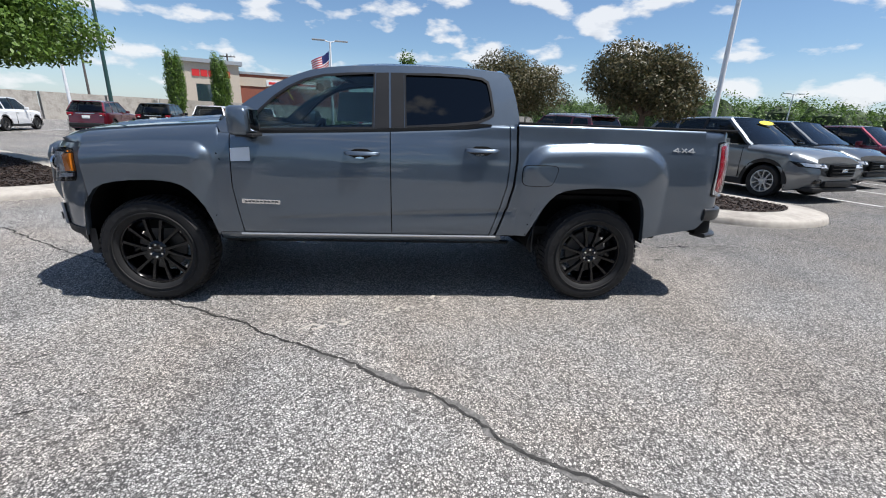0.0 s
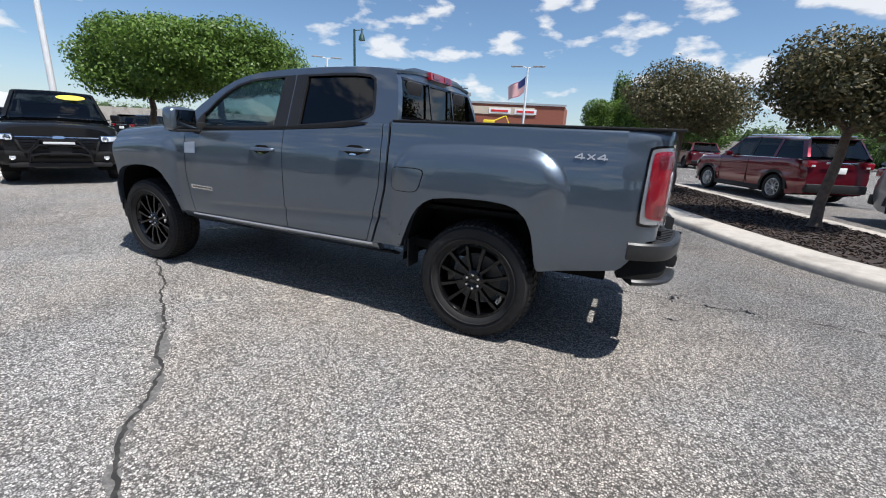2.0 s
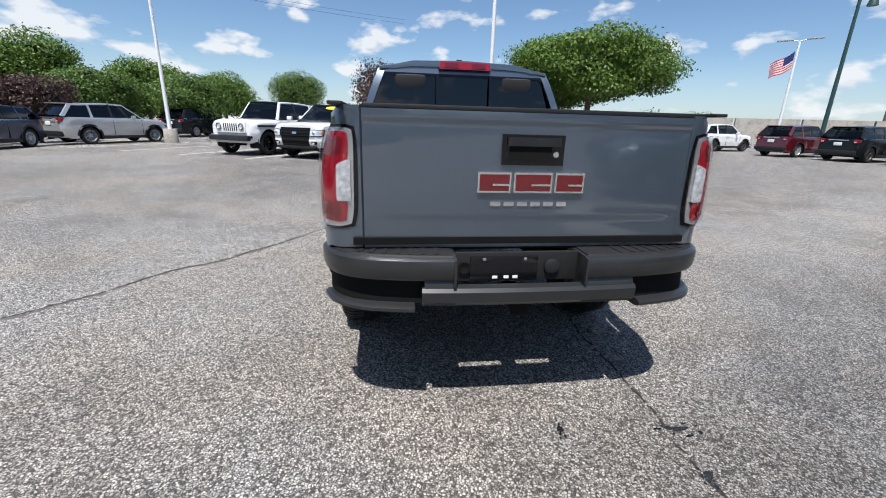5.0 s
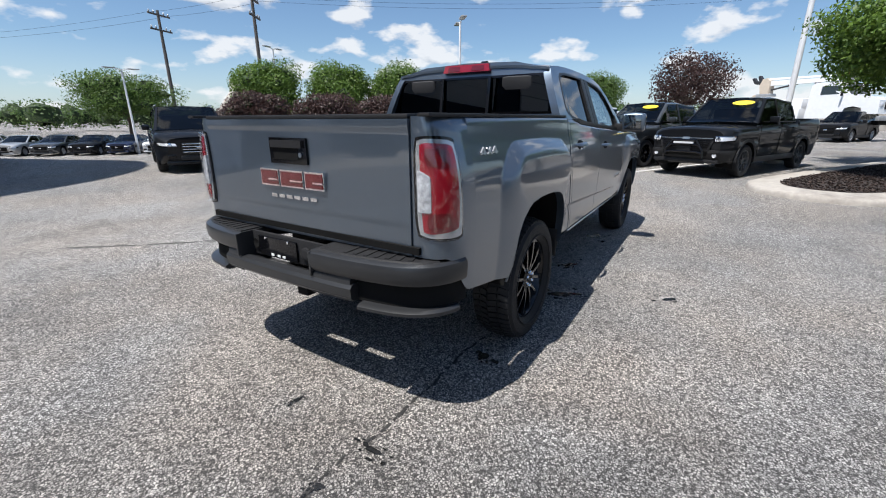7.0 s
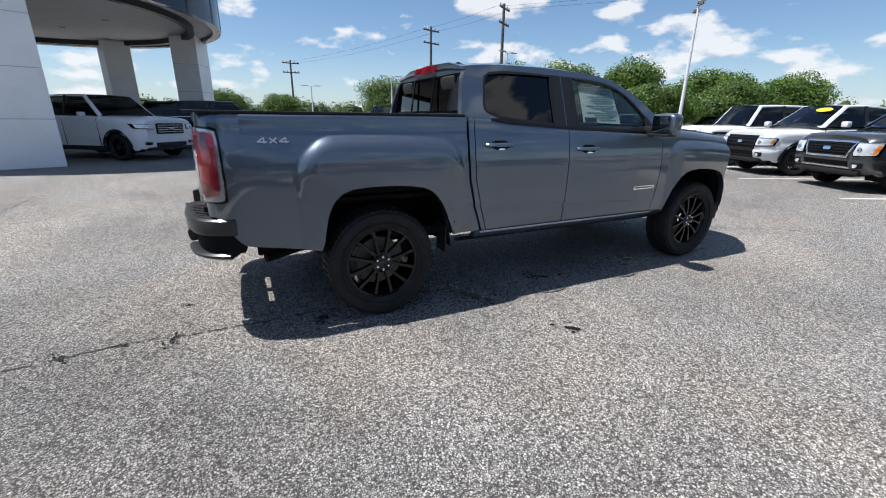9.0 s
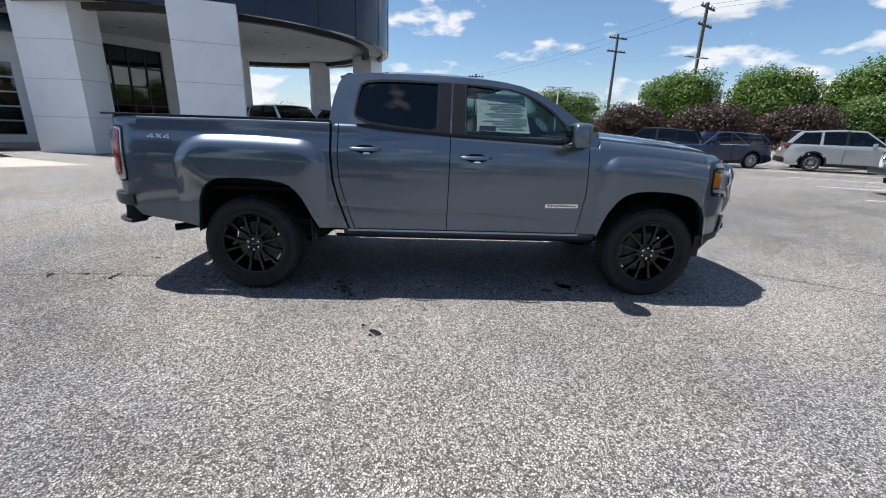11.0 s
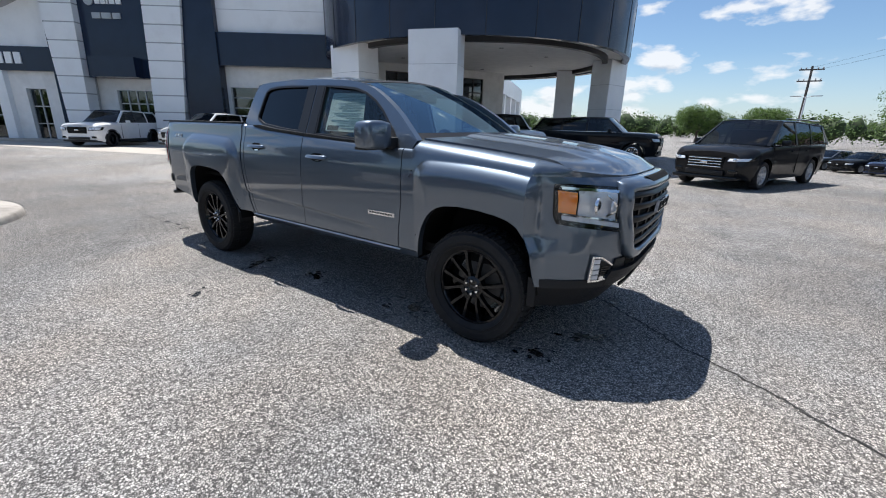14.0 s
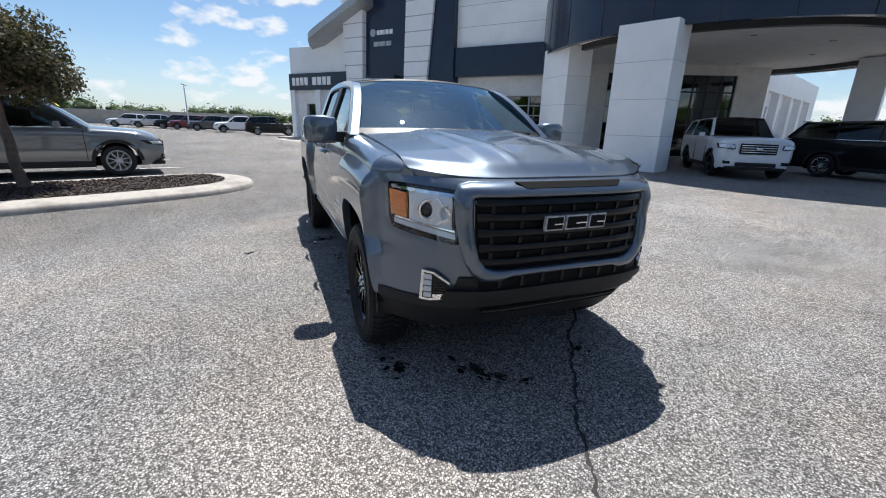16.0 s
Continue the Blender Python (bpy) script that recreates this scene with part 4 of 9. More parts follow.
        hl = slab("headlight", [(sgn * 0.872, 0.896), (sgn * 0.550, 0.854), (sgn * 0.550, 1.090), (sgn * 0.880, 1.108)], lampf, M["gloss_black"], T, n=18, m=12, proud=0.004, depth=0.03, soft=0.05, label="clear headlight with an amber corner")
        slab("reflector", [(sgn * 0.786, 0.934), (sgn * 0.600, 0.918), (sgn * 0.600, 1.062), (sgn * 0.786, 1.072)], lampf, M["reflector"], hl, n=10, m=6, proud=0.009, depth=0.006)
        slab("light_bar", [(sgn * 0.845, 0.925), (sgn * 0.585, 0.884), (sgn * 0.585, 0.908), (sgn * 0.845, 0.946)], lampf, M["lamp_white"], hl, n=10, m=2, proud=0.016, depth=0.012)
        slab("indicator", [(sgn * 0.858, 0.962), (sgn * 0.794, 0.952), (sgn * 0.794, 1.062), (sgn * 0.864, 1.072)], lampf, M["amber"], hl, n=6, m=5, proud=0.016, depth=0.014, label="amber indicator lens")
        for k in range(5):
            z0 = 0.966 + k * 0.0215
            slab("indicator_rib", [(sgn * 0.854, z0 + 0.003), (sgn * 0.797, z0 - 0.003), (sgn * 0.797, z0 + 0.001), (sgn * 0.854, z0 + 0.007)], lampf, M["amber"], hl, n=5, m=1, proud=0.020, depth=0.004)
        slab("chrome_strip", [(sgn * 0.850, 1.079), (sgn * 0.585, 1.062), (sgn * 0.585, 1.076), (sgn * 0.852, 1.092)], lampf, M["chrome"], hl, n=10, m=2, proud=0.020, depth=0.014)
        slab("chrome_strip", [(sgn * 0.840, 0.950), (sgn * 0.585, 0.914), (sgn * 0.585, 0.922), (sgn * 0.840, 0.957)], lampf, M["chrome"], hl, n=10, m=2, proud=0.019, depth=0.012)
        slab("chrome_fin", [(sgn * 0.662, 1.046), (sgn * 0.605, 0.986), (sgn * 0.605, 1.000), (sgn * 0.662, 1.056)], lampf, M["chrome"], hl, n=4, m=2, proud=0.022, depth=0.012)
        slab("chrome_fin", [(sgn * 0.662, 0.940), (sgn * 0.605, 0.964), (sgn * 0.605, 0.976), (sgn * 0.662, 0.950)], lampf, M["chrome"], hl, n=4, m=2, proud=0.022, depth=0.012)
        c = lampf(sgn * 0.715, 1.0, 0.0)
        part("projector_eye", lathe_bm([(-0.0165, 0.036), (-0.024, 0.030), (-0.031, 0.018), (-0.034, 0.0001)], n=20, axis="x", centre=c), M["gloss_black"], hl, "dark glass eye of the projector")
        bm = lathe_bm([(-0.016, 0.052), (-0.030, 0.052), (-0.030, 0.043), (-0.010, 0.040), (-0.014, 0.030), (-0.022, 0.020), (-0.026, 0.0001)], n=24, axis="x", centre=c)
        part("projector", bm, M["chrome"], hl, "round chrome projector")
        c = lampf(sgn * 0.635, 0.995, 0.0)
        part("bulb_cup", lathe_bm([(-0.014, 0.036), (-0.024, 0.036), (-0.012, 0.012), (-0.02, 0.0001)], n=20, axis="x", centre=c), M["reflector"], hl)
        ln = slab("lens", [(sgn * 0.868, 0.900), (sgn * 0.556, 0.860), (sgn * 0.556, 1.088), (sgn * 0.878, 1.104)], lampf, M["lens"], hl, n=14, m=8, proud=0.034, depth=0.003, label="clear outer lens")
        ln.visible_shadow = False
        # fog lamp in a chrome bezel
        fog = slab("fog_lamp", [(sgn * 0.816, 0.556), (sgn * 0.722, 0.560), (sgn * 0.706, 0.640), (sgn * 0.808, 0.700)], fogf, M["plastic"], T, n=8, m=6, proud=0.008, depth=0.03, label="upright fog lamp in a chrome frame")
        for q in ([(0.820, 0.550), (0.772, 0.550), (0.772, 0.561), (0.818, 0.562)], [(0.812, 0.694), (0.770, 0.690), (0.770, 0.701), (0.810, 0.705)], [(0.822, 0.55), (0.812, 0.55), (0.804, 0.704), (0.814, 0.706)],
                  [(0.772, 0.550), (0.728, 0.562), (0.718, 0.592), (0.772, 0.582)], [(0.770, 0.701), (0.708, 0.652), (0.708, 0.640), (0.770, 0.688)]):
            slab("chrome_trim", [(sgn * a, b) for a, b in q], fogf, M["chrome"], fog, n=3, m=3, proud=0.016, depth=0.014)
        for k in range(4):
            z0 = 0.565 + k * 0.0315
            slab("led_cell", [(sgn * 0.808, z0), (sgn * 0.778, z0), (sgn * 0.778, z0 + 0.025), (sgn * 0.806, z0 + 0.025)], fogf, M["lamp_white"], fog, n=2, m=2, proud=0.015, depth=0.008)
        for k in range(4):
            z0 = 0.594 + k * 0.014
            slab("fog_rib", [(sgn * 0.768, z0), (sgn * 0.725, z0), (sgn * 0.725, z0 + 0.007), (sgn * 0.768, z0 + 0.007)], fogf, M["gloss_black"], fog, n=2, m=1, proud=0.014, depth=0.01)
        # tail light wraps the bed corner
        cf = lambda a, b, out: corner_out(a, b, sgn, out)
        tl = slab("tail_light", [(0.240, 0.866), (0.995, 0.872), (0.995, 1.292), (0.270, 1.284)], cf, M["gloss_black"], T, n=20, m=14, proud=0.004, depth=0.02, label="tall red and clear tail light", soft=0.05)
        slab("clear_band", [(0.275, 0.880), (0.975, 0.884), (0.975, 1.281), (0.300, 1.272)], cf, M["silver_band"], tl, n=20, m=14, proud=0.010, depth=0.01, label="silvery clear band round the lamp", soft=0.06)
        slab("red_lens", [(0.345, 0.915), (0.925, 0.897), (0.930, 1.266), (0.342, 1.256)], cf, M["red"], tl, n=18, m=14, proud=0.018, depth=0.012, soft=0.06, crown=0.004)
        slab("reverse_lens", [(0.800, 0.990), (0.955, 0.990), (0.955, 1.160), (0.790, 1.135)], cf, M["clear_plastic"], tl, n=8, m=6, proud=0.024, depth=0.014, label="white reversing lens", soft=0.03, crown=0.003)
        slab("deep_red", [(0.50, 0.935), (0.85, 0.918), (0.85, 0.985), (0.52, 0.990)], cf, M["red_dark"], tl, n=8, m=4, proud=0.0195, depth=0.01, soft=0.1)
        slab("deep_red", [(0.46, 1.165), (0.85, 1.175), (0.85, 1.245), (0.44, 1.238)], cf, M["red_dark"], tl, n=8, m=4, proud=0.0195, depth=0.01, soft=0.1)
        ln = slab("lamp_cover", [(0.270, 0.877), (0.980, 0.881), (0.980, 1.284), (0.295, 1.275)], cf, M["lens"], tl, n=20, m=14, proud=0.030, depth=0.003, soft=0.06, crown=0.016)
        ln.visible_shadow = False
        # rear bumper end: corner with a step hole
        for x in (-1.63, 1.63):
            truck_wheel(T, x, sgn)
        part("bed_rail", box_bm(1.835, sgn * 0.800, 1.366, 1.70, 0.055, 0.014, 0.005), M["plastic"], T, "black bed-rail cap")
        part("inner_bed_wall", box_bm(1.80, sgn * 0.72, 1.10, 1.62, 0.02, 0.50), M["dark"], T)
    # fuel door on the driver's side only
    fuel_fn = lambda a, b, out: Vector((a, -(body_y(a, b) + out), b))
    slab("fuel_door", [(1.026, 0.926), (1.236, 0.930), (1.282, 1.076), (1.026, 1.076)], fuel_fn, paint, T, "grey fuel door", n=14, m=12, proud=0.0045, depth=0.012, soft=0.13, angle=60)
    slab("fuel_door_gap", [(1.021, 0.921), (1.240, 0.925), (1.288, 1.081), (1.021, 1.081)], fuel_fn, M["dark"], T, "", n=14, m=12, proud=0.0018, depth=0.012, soft=0.13, angle=60)
    # film patch on the driver's door
    slab("film_patch", [(-1.035, 1.043), (-0.905, 1.048), (-0.905, 1.142), (-1.035, 1.130)], lambda a, b, out: Vector((a, -(body_y(a, b) + out), b)), M["film"], T, "pale protective film patch", n=4, m=3, proud=0.0025, depth=0.004)

    # nose: from one fender to the other
    def nose(u, v):
        t = lerp(-1, 1, u)
        z = lerp(0.50, 1.128, v)
        y = math.copysign(nose_w(z) * (1 - (1 - abs(t)) ** 2.0), t) if abs(t) > 1e-6 else 0.0
        return (nose_x(y, z) if abs(t) < 0.999 else nose_edge(z), lerp(y, math.copysign(body_y(-1.98, z), t), sstep((abs(t) - 0.80) / 0.2)), z)
    grid_ob("front_clip", 90, 30, nose, paint, T, "grey front panel")

    # fender tops between the hood's edge and the lamps
    for sgn in (-1, 1):
        def cap(u, v, sgn=sgn):
            bx0, by0, bz0 = nose((lerp(1.0, 0.575, u) + 1) / 2, 1.0)
            xa = lerp(-1.98, -2.190, u)
            za = curve_at(HOODZ, xa) - 0.012 - 0.016 * sstep((u - 0.5) / 0.5)
            a = 1 - math.sqrt(max(0.0, 1 - v * v))
            return (lerp(bx0, xa, a), sgn * lerp(by0, 0.746, a), lerp(bz0 - 0.002, za, v))
        grid_ob("fender_top", 16, 12, cap, paint, T, angle=60)

    # hood
    def hood(u, v):
        y = lerp(-0.742, 0.742, v)
        xf = nose_x(y, 1.13) + 0.006
        xb = -1.13 + 0.20 * (1 - (y / 0.742) ** 2) * -1
        x = lerp(xb, xf, u)
        a = abs(y)
        z = curve_at(HOODZ, x + 0.20 * (1 - u) * (1 - (y / 0.742) ** 2) * 0.4)
        edge = sstep(u / 0.12)
        z += 0.030 * (1 - (a / 0.742) ** 2.2)
        z += 0.016 * sstep((0.44 - a) / 0.07) * sstep((1 - u) / 0.25 + 0.15)
        z += 0.010 * math.exp(-((a - 0.30 + 0.10 * u) / 0.022) ** 2) * sstep((1 - u) / 0.2)
        z -= 0.028 * sstep((u - 0.90) / 0.10)
        return (x, y, z)
    grid_ob("hood", 60, 60, hood, paint, T, "grey ridged hood", lip=(0, 0, -0.03), angle=40)
    for sgn in (-1, 1):
        grid_ob("hood_gap", 30, 1, lambda u, v: (lerp(-2.20, -1.12, u), sgn * lerp(0.748, 0.738, v), curve_at(HOODZ, lerp(-2.20, -1.12, u)) - 0.020), M["dark"], T)
    part("cowl", box_bm(-1.13, 0, 1.268, 0.22, 1.46, 0.03, 0.008), M["plastic"], T)
    # wipers
    for y0, y1 in ((0.55, -0.05), (-0.05, -0.62)):
        part("wiper", cyl_bm((-1.18, y0, 1.300), (-1.15, y1, 1.318), 0.008, n=6), M["plastic"], T)

    # windscreen, roof, rear window
    def ws(u, v):
        y = lerp(-1, 1, u)
        x = lerp(-1.10 - 0.17 * (1 - y * y), -0.37 - 0.10 * (1 - y * y), v)
        z = lerp(1.292 + 0.010 * (1 - y * y), 1.700 + 0.035 * (1 - y * y), v) + 0.03 * math.sin(math.pi * v)
        return (x, y * lerp(0.775, 0.605, v), z)
    gl = grid_ob("windscreen", 24, 14, ws, M["glass_ws"], T, "sloped windscreen", lip=(0, 0, -0.004))
    gl.visible_shadow = False
    band = grid_ob("windscreen_frit", 24, 2, lambda u, v: Vector(ws(u, lerp(0.0, 0.07, v))) + Vector((-0.002, 0, 0.002)), M["pillar"], T)
    band = grid_ob("windscreen_frit", 24, 2, lambda u, v: Vector(ws(u, lerp(0.95, 1.0, v))) + Vector((-0.002, 0, 0.002)), M["pillar"], T)

    def roof(u, v):
        s = lerp(-1, 1, v)
        x0 = -0.375 - 0.10 * (1 - s * s)
        x = lerp(x0, 0.922, u)
        xe = max(-0.40, min(0.92, x))
        ze = curve_at([(-0.40, 1.690), (-0.2, 1.712), (0.0, 1.723), (0.25, 1.730), (0.5, 1.730), (0.72, 1.723), (0.86, 1.712), (0.95, 1.695)], xe)
        ye = glass_y(ze) + 0.010
        crown = curve_at([(-0.5, 0.030), (0.0, 0.052), (0.5, 0.048), (0.95, 0.032)], x)
        a = abs(s)
        z = ze + crown * (1 - a ** 3.2)
        z -= 0.010 * math.exp(-((a - 0.80) / 0.035) ** 2) * sstep((u - 0.03) / 0.1)
        return (x, math.copysign(ye * a ** 0.93, s) if a > 1e-6 else 0.0, z)
    grid_ob("roof", 40, 36, roof, paint, T, "grey roof panel", lip=(0, 0, -0.02))
    part("antenna_fin", poly_bm([(0.50, 1.772), (0.66, 1.770), (0.65, 1.805), (0.62, 1.812)], [], lambda a, b, out: Vector((a, out + 0.02, b)), 0.04), M["gloss_black"], T)
    # cab back with its sliding window
    bx = lambda a, b, out: Vector((0.985 - (b - 1.345) * 0.155 - 0.10 * max(0, b - 1.66) + out - 0.035 * max(0.0, abs(a) / 0.75) ** 4, a, b))
    outer = [(-0.80, 1.30), (0.80, 1.30), (0.795, 1.345), (0.755, 1.44), (0.715, 1.54), (0.675, 1.64), (0.640, 1.700), (0.4, 1.752), (0, 1.765), (-0.4, 1.752), (-0.640, 1.700), (-0.675, 1.64), (-0.715, 1.54), (-0.755, 1.44), (-0.795, 1.345)]
    wb = [(-0.735, 1.385), (0.735, 1.385), (0.735, 1.42), (0.64, 1.640), (0.615, 1.664), (-0.615, 1.664), (-0.64, 1.640), (-0.735, 1.42)]
    part("cab_back", poly_bm(outer, [wb], bx, 0.04), paint, T)
    part("cab_back_lower", box_bm(0.965, 0, 0.93, 0.03, 1.56, 0.80), M["dark"], T)
    part("rear_window", poly_bm([(a * 0.998, b) for a, b in wb], [], lambda a, b, out: bx(a, b, out - 0.004), 0.004), M["glass_dark"], T, "dark sliding rear window", smooth=False)
    part("rear_window_seal", poly_bm(wb, [[(a * 0.972, 1.525 + (b - 1.525) * 0.88) for a, b in wb]], lambda a, b, out: bx(a, b, out + 0.003), 0.01), M["gloss_black"], T, smooth=False)
    for y in (-0.215, 0.205):
        part("window_mullion", poly_bm([(y - 0.011, 1.39), (y + 0.011, 1.39), (y + 0.011, 1.66), (y - 0.011, 1.66)], [], lambda a, b, out: bx(a, b, out + 0.003), 0.01), M["gloss_black"], T, smooth=False)
    bl = part("brake_light", poly_bm([(-0.205, 1.698), (0.205, 1.698), (0.190, 1.752), (-0.190, 1.752)], [], lambda a, b, out: bx(a, b, out + 0.024), 0.05), M["red"], T, "red high-level brake light", angle=20)
    for y in (-0.105, 0.105):
        part("cargo_lens", poly_bm([(y - 0.055, 1.708), (y + 0.055, 1.708), (y + 0.050, 1.742), (y - 0.050, 1.742)], [], lambda a, b, out: bx(a, b, out + 0.028), 0.01), M["red_dark"], bl)

    # bed inside, tailgate
    part("bed_floor", box_bm(1.82, 0, 0.82, 1.68, 1.50, 0.03), M["dark"], T, "dark bed floor")
    part("bed_front", box_bm(1.0, 0, 1.08, 0.02, 1.52, 0.54), M["dark"], T)
    def tg(a, b, out):
        x = 2.647 + 0.006 * sstep((b - 1.30) / 0.02) - 0.004 * sstep((0.935 - b) / 0.03) * sstep((0.66 - abs(a)) / 0.03) + 0.012 * (1 - (a / 0.7) ** 2)
        return Vector((x + out, a, b))
    gate = slab("tailgate", [(-0.703, 0.790), (0.703, 0.790), (0.703, 1.352), (-0.703, 1.352)], tg, paint, T, "grey tailgate", n=44, m=60, proud=0.0, depth=0.05, angle=30)
    part("gate_cap", box_bm(2.615, 0, 1.362, 0.075, 1.405, 0.018, 0.006), M["plastic"], gate, "black tailgate cap")
    part("gate_gap", box_bm(2.612, 0, 1.07, 0.04, 1.43, 0.57), M["dark"], T)
    hb = slab("gate_handle_bezel", [(-0.140, 1.145), (0.125, 1.145), (0.125, 1.268), (-0.140, 1.268)], tg, M["gloss_black"], gate, "black tailgate handle", n=8, m=4, proud=0.012, depth=0.02)
    slab("handle_pull", [(-0.110, 1.165), (0.07, 1.165), (0.07, 1.225), (-0.110, 1.225)], tg, M["dark"], gate, n=4, m=3, proud=0.014, depth=0.01)
    slab("handle_bar", [(-0.120, 1.222), (0.105, 1.222), (0.105, 1.256), (-0.120, 1.256)], tg, M["plastic"], gate, n=6, m=3, proud=0.024, depth=0.02)
    c = tg(0.088, 1.19, 0.012)
    part("gate_lock", lathe_bm([(0.0, 0.012), (0.006, 0.012), (0.006, 0.0001)], n=14, axis="x", centre=c), M["chrome"], gate)
    # maker's emblem as plain red blocks in chrome frames
    for a0, a1 in ((-0.236, -0.094), (-0.082, 0.086), (0.098, 0.228)):
        em = slab("emblem_block", [(a0, 1.030), (a1, 1.030), (a1, 1.115), (a0, 1.115)], tg, M["chrome"], gate, "red block in a chrome frame", n=4, m=3, proud=0.014, depth=0.014)
        slab("emblem_inlay", [(a0 + 0.008, 1.038), (a1 - 0.008, 1.038), (a1 - 0.008, 1.107), (a0 + 0.008, 1.107)], tg, M["red_dark"], em, n=3, m=2, proud=0.017, depth=0.006)
        slab("emblem_slot", [(lerp(a0, a1, 0.45), 1.060), (a1 - 0.004, 1.060), (a1 - 0.004, 1.068), (lerp(a0, a1, 0.45), 1.068)], tg, M["chrome"], em, n=2, m=1, proud=0.019, depth=0.006)
    for k in range(6):
        a0 = -0.176 + k * 0.0585
        slab("name_bar", [(a0, 0.972), (a0 + 0.044, 0.972), (a0 + 0.044, 0.990), (a0, 0.990)], tg, M["chrome"], gate, n=2, m=1, proud=0.006, depth=0.006)
    slab("engine_badge", [(-0.655, 0.808), (-0.575, 0.808), (-0.575, 0.826), (-0.655, 0.826)], tg, M["chrome"], gate, n=2, m=1, proud=0.006, depth=0.006)

    # rear bumper
    bp = new("rear_bumper"); bp.parent = T
    bp["label"] = "charcoal step bumper with corner steps"
    def plan(y):
        """The bumper's outline seen from above, at half-width y, with its outward normal."""
        def px(v):
            return 2.40 + 0.408 * max(0.0, 1 - (abs(v) / 0.906) ** 6) ** (1 / 2.6) - 0.02 * (v / 0.6) ** 2 * (1 if abs(v) < 0.6 else (0.6 / v) ** 2)
        if abs(y) >= 0.9035:
            return Vector((2.40 if abs(y) >= 0.9058 else px(y), y, 0)), Vector((0, math.copysign(1, y), 0))
        e = 0.002
        t = Vector((px(y + e) - px(y - e), 2 * e, 0)).normalized()
        return Vector((px(y), y, 0)), Vector((t.y, -t.x, 0))
    def bar(nm, ya, yb, prof, material, n=30, label=""):
        """A bar whose profile of (in, z) follows the bumper's plan from ya to yb."""
        def warp(y):
            return math.copysign(1 - math.sqrt(max(0.0, 1 - abs(y) / 0.906)), y)
        def unwarp(q):
            return math.copysign(0.906 * (1 - (1 - abs(q)) ** 2), q)
        bm = bmesh.new()
        rings = []
        for i in range(n + 1):
            y = unwarp(lerp(warp(ya), warp(yb), i / n))
            p, nn = plan(y)
            rings.append([bm.verts.new((p.x - nn.x * d, p.y - nn.y * d * 0.6, z)) for d, z in prof])
        k = len(prof)
        for ra, rb in zip(rings, rings[1:]):
            for j in range(k):
                bm.faces.new((ra[j], ra[(j + 1) % k], rb[(j + 1) % k], rb[j]))
        bm.faces.new(rings[0]); bm.faces.new(rings[-1][::-1])
        return part(nm, bm, material, bp, label, angle=30)
    top = [(0.20, 0.778), (0.025, 0.778), (0.006, 0.768), (0.0, 0.752), (0.004, 0.70), (0.016, 0.682), (0.20, 0.682)]
    bar("bumper_bar", -0.899, -0.33, top, M["bumper"])
    bar("bumper_bar", 0.225, 0.899, top, M["bumper"])
    low = [(0.18, 0.600), (0.05, 0.655), (0.012, 0.650), (0.0, 0.635), (0.004, 0.590), (0.02, 0.572), (0.18, 0.572)]
    bar("lower_bar", -0.47, 0.47, low, M["bumper"])
    for s in (-1, 1):
        ch = [(0.19, 0.682), (0.022, 0.682), (0.012, 0.66), (0.010, 0.575), (0.02, 0.57), (0.19, 0.57)]
        bar("bumper_cheek", s * 0.46, s * 0.33 if s < 0 else s * 0.225, ch, M["bumper"], n=6)
        step = [(0.20, 0.572), (0.02, 0.572), (0.0, 0.562), (0.0, 0.548), (0.02, 0.538), (0.20, 0.538)]
        bar("corner_step", s * 0.889, s * 0.50, step, M["bumper"], n=14, label="corner step lip")
        bar("step_recess", s * 0.9025, s * 0.45, [(0.20, 0.69), (0.06, 0.69), (0.05, 0.57), (0.20, 0.57)], M["dark"], n=14)
        bar("step_pad", s * 0.85, s * 0.345 if s < 0 else s * 0.24, [(0.155, 0.777), (0.155, 0.784), (0.04, 0.784), (0.035, 0.777)], M["plastic"], n=14)
        for k in range(7):
            y0 = s * (0.40 + 0.055 * k)
            bar("pad_rib", y0, y0 + s * 0.02, [(0.145, 0.783), (0.145, 0.788), (0.05, 0.788), (0.05, 0.783)], M["plastic"], n=1)
    part("plate_recess", box_bm(2.698, -0.05, 0.715, 0.02, 0.55, 0.13, 0.004), M["plastic"], bp)
    part("recess_side", box_bm(2.753, -0.335, 0.715, 0.10, 0.012, 0.12, 0.004), M["bumper"], bp)
    part("recess_side", box_bm(2.753, 0.230, 0.715, 0.10, 0.012, 0.12, 0.004), M["bumper"], bp)
    part("plate_holder", box_bm(2.715, -0.11, 0.712, 0.012, 0.30, 0.105, 0.004), M["gloss_black"], bp, "empty plate holder")
    for y in (-0.2, -0.02):
        part("plate_screw", lathe_bm([(0, 0.007), (0.005, 0.007), (0.006, 0.0001)], n=10, axis="x", centre=(2.721, y, 0.755)), M["chrome"], bp)
    for y, z in ((-0.15, 0.672), (-0.10, 0.672), (-0.06, 0.672)):
        part("plate_tag", box_bm(2.722, y, z, 0.003, 0.022, 0.012), M["paper"], bp)
    part("trailer_socket", lathe_bm([(0, 0.034), (0.012, 0.034), (0.016, 0.026), (0.014, 0.0001)], n=18, axis="x", centre=(2.711, 0.105, 0.715)), M["plastic"], bp)
    part("chain_hole", lathe_bm([(0, 0.026), (0.01, 0.026), (0.004, 0.0001)], n=18, axis="x", centre=(2.711, -0.285, 0.715)), M["dark"], bp)
    bm = box_bm(2.56, 0, 0.50, 0.24, 0.08, 0.08, 0.008)
    part("tow_hitch", bm, M["dark"], T, "square tow hitch receiver")
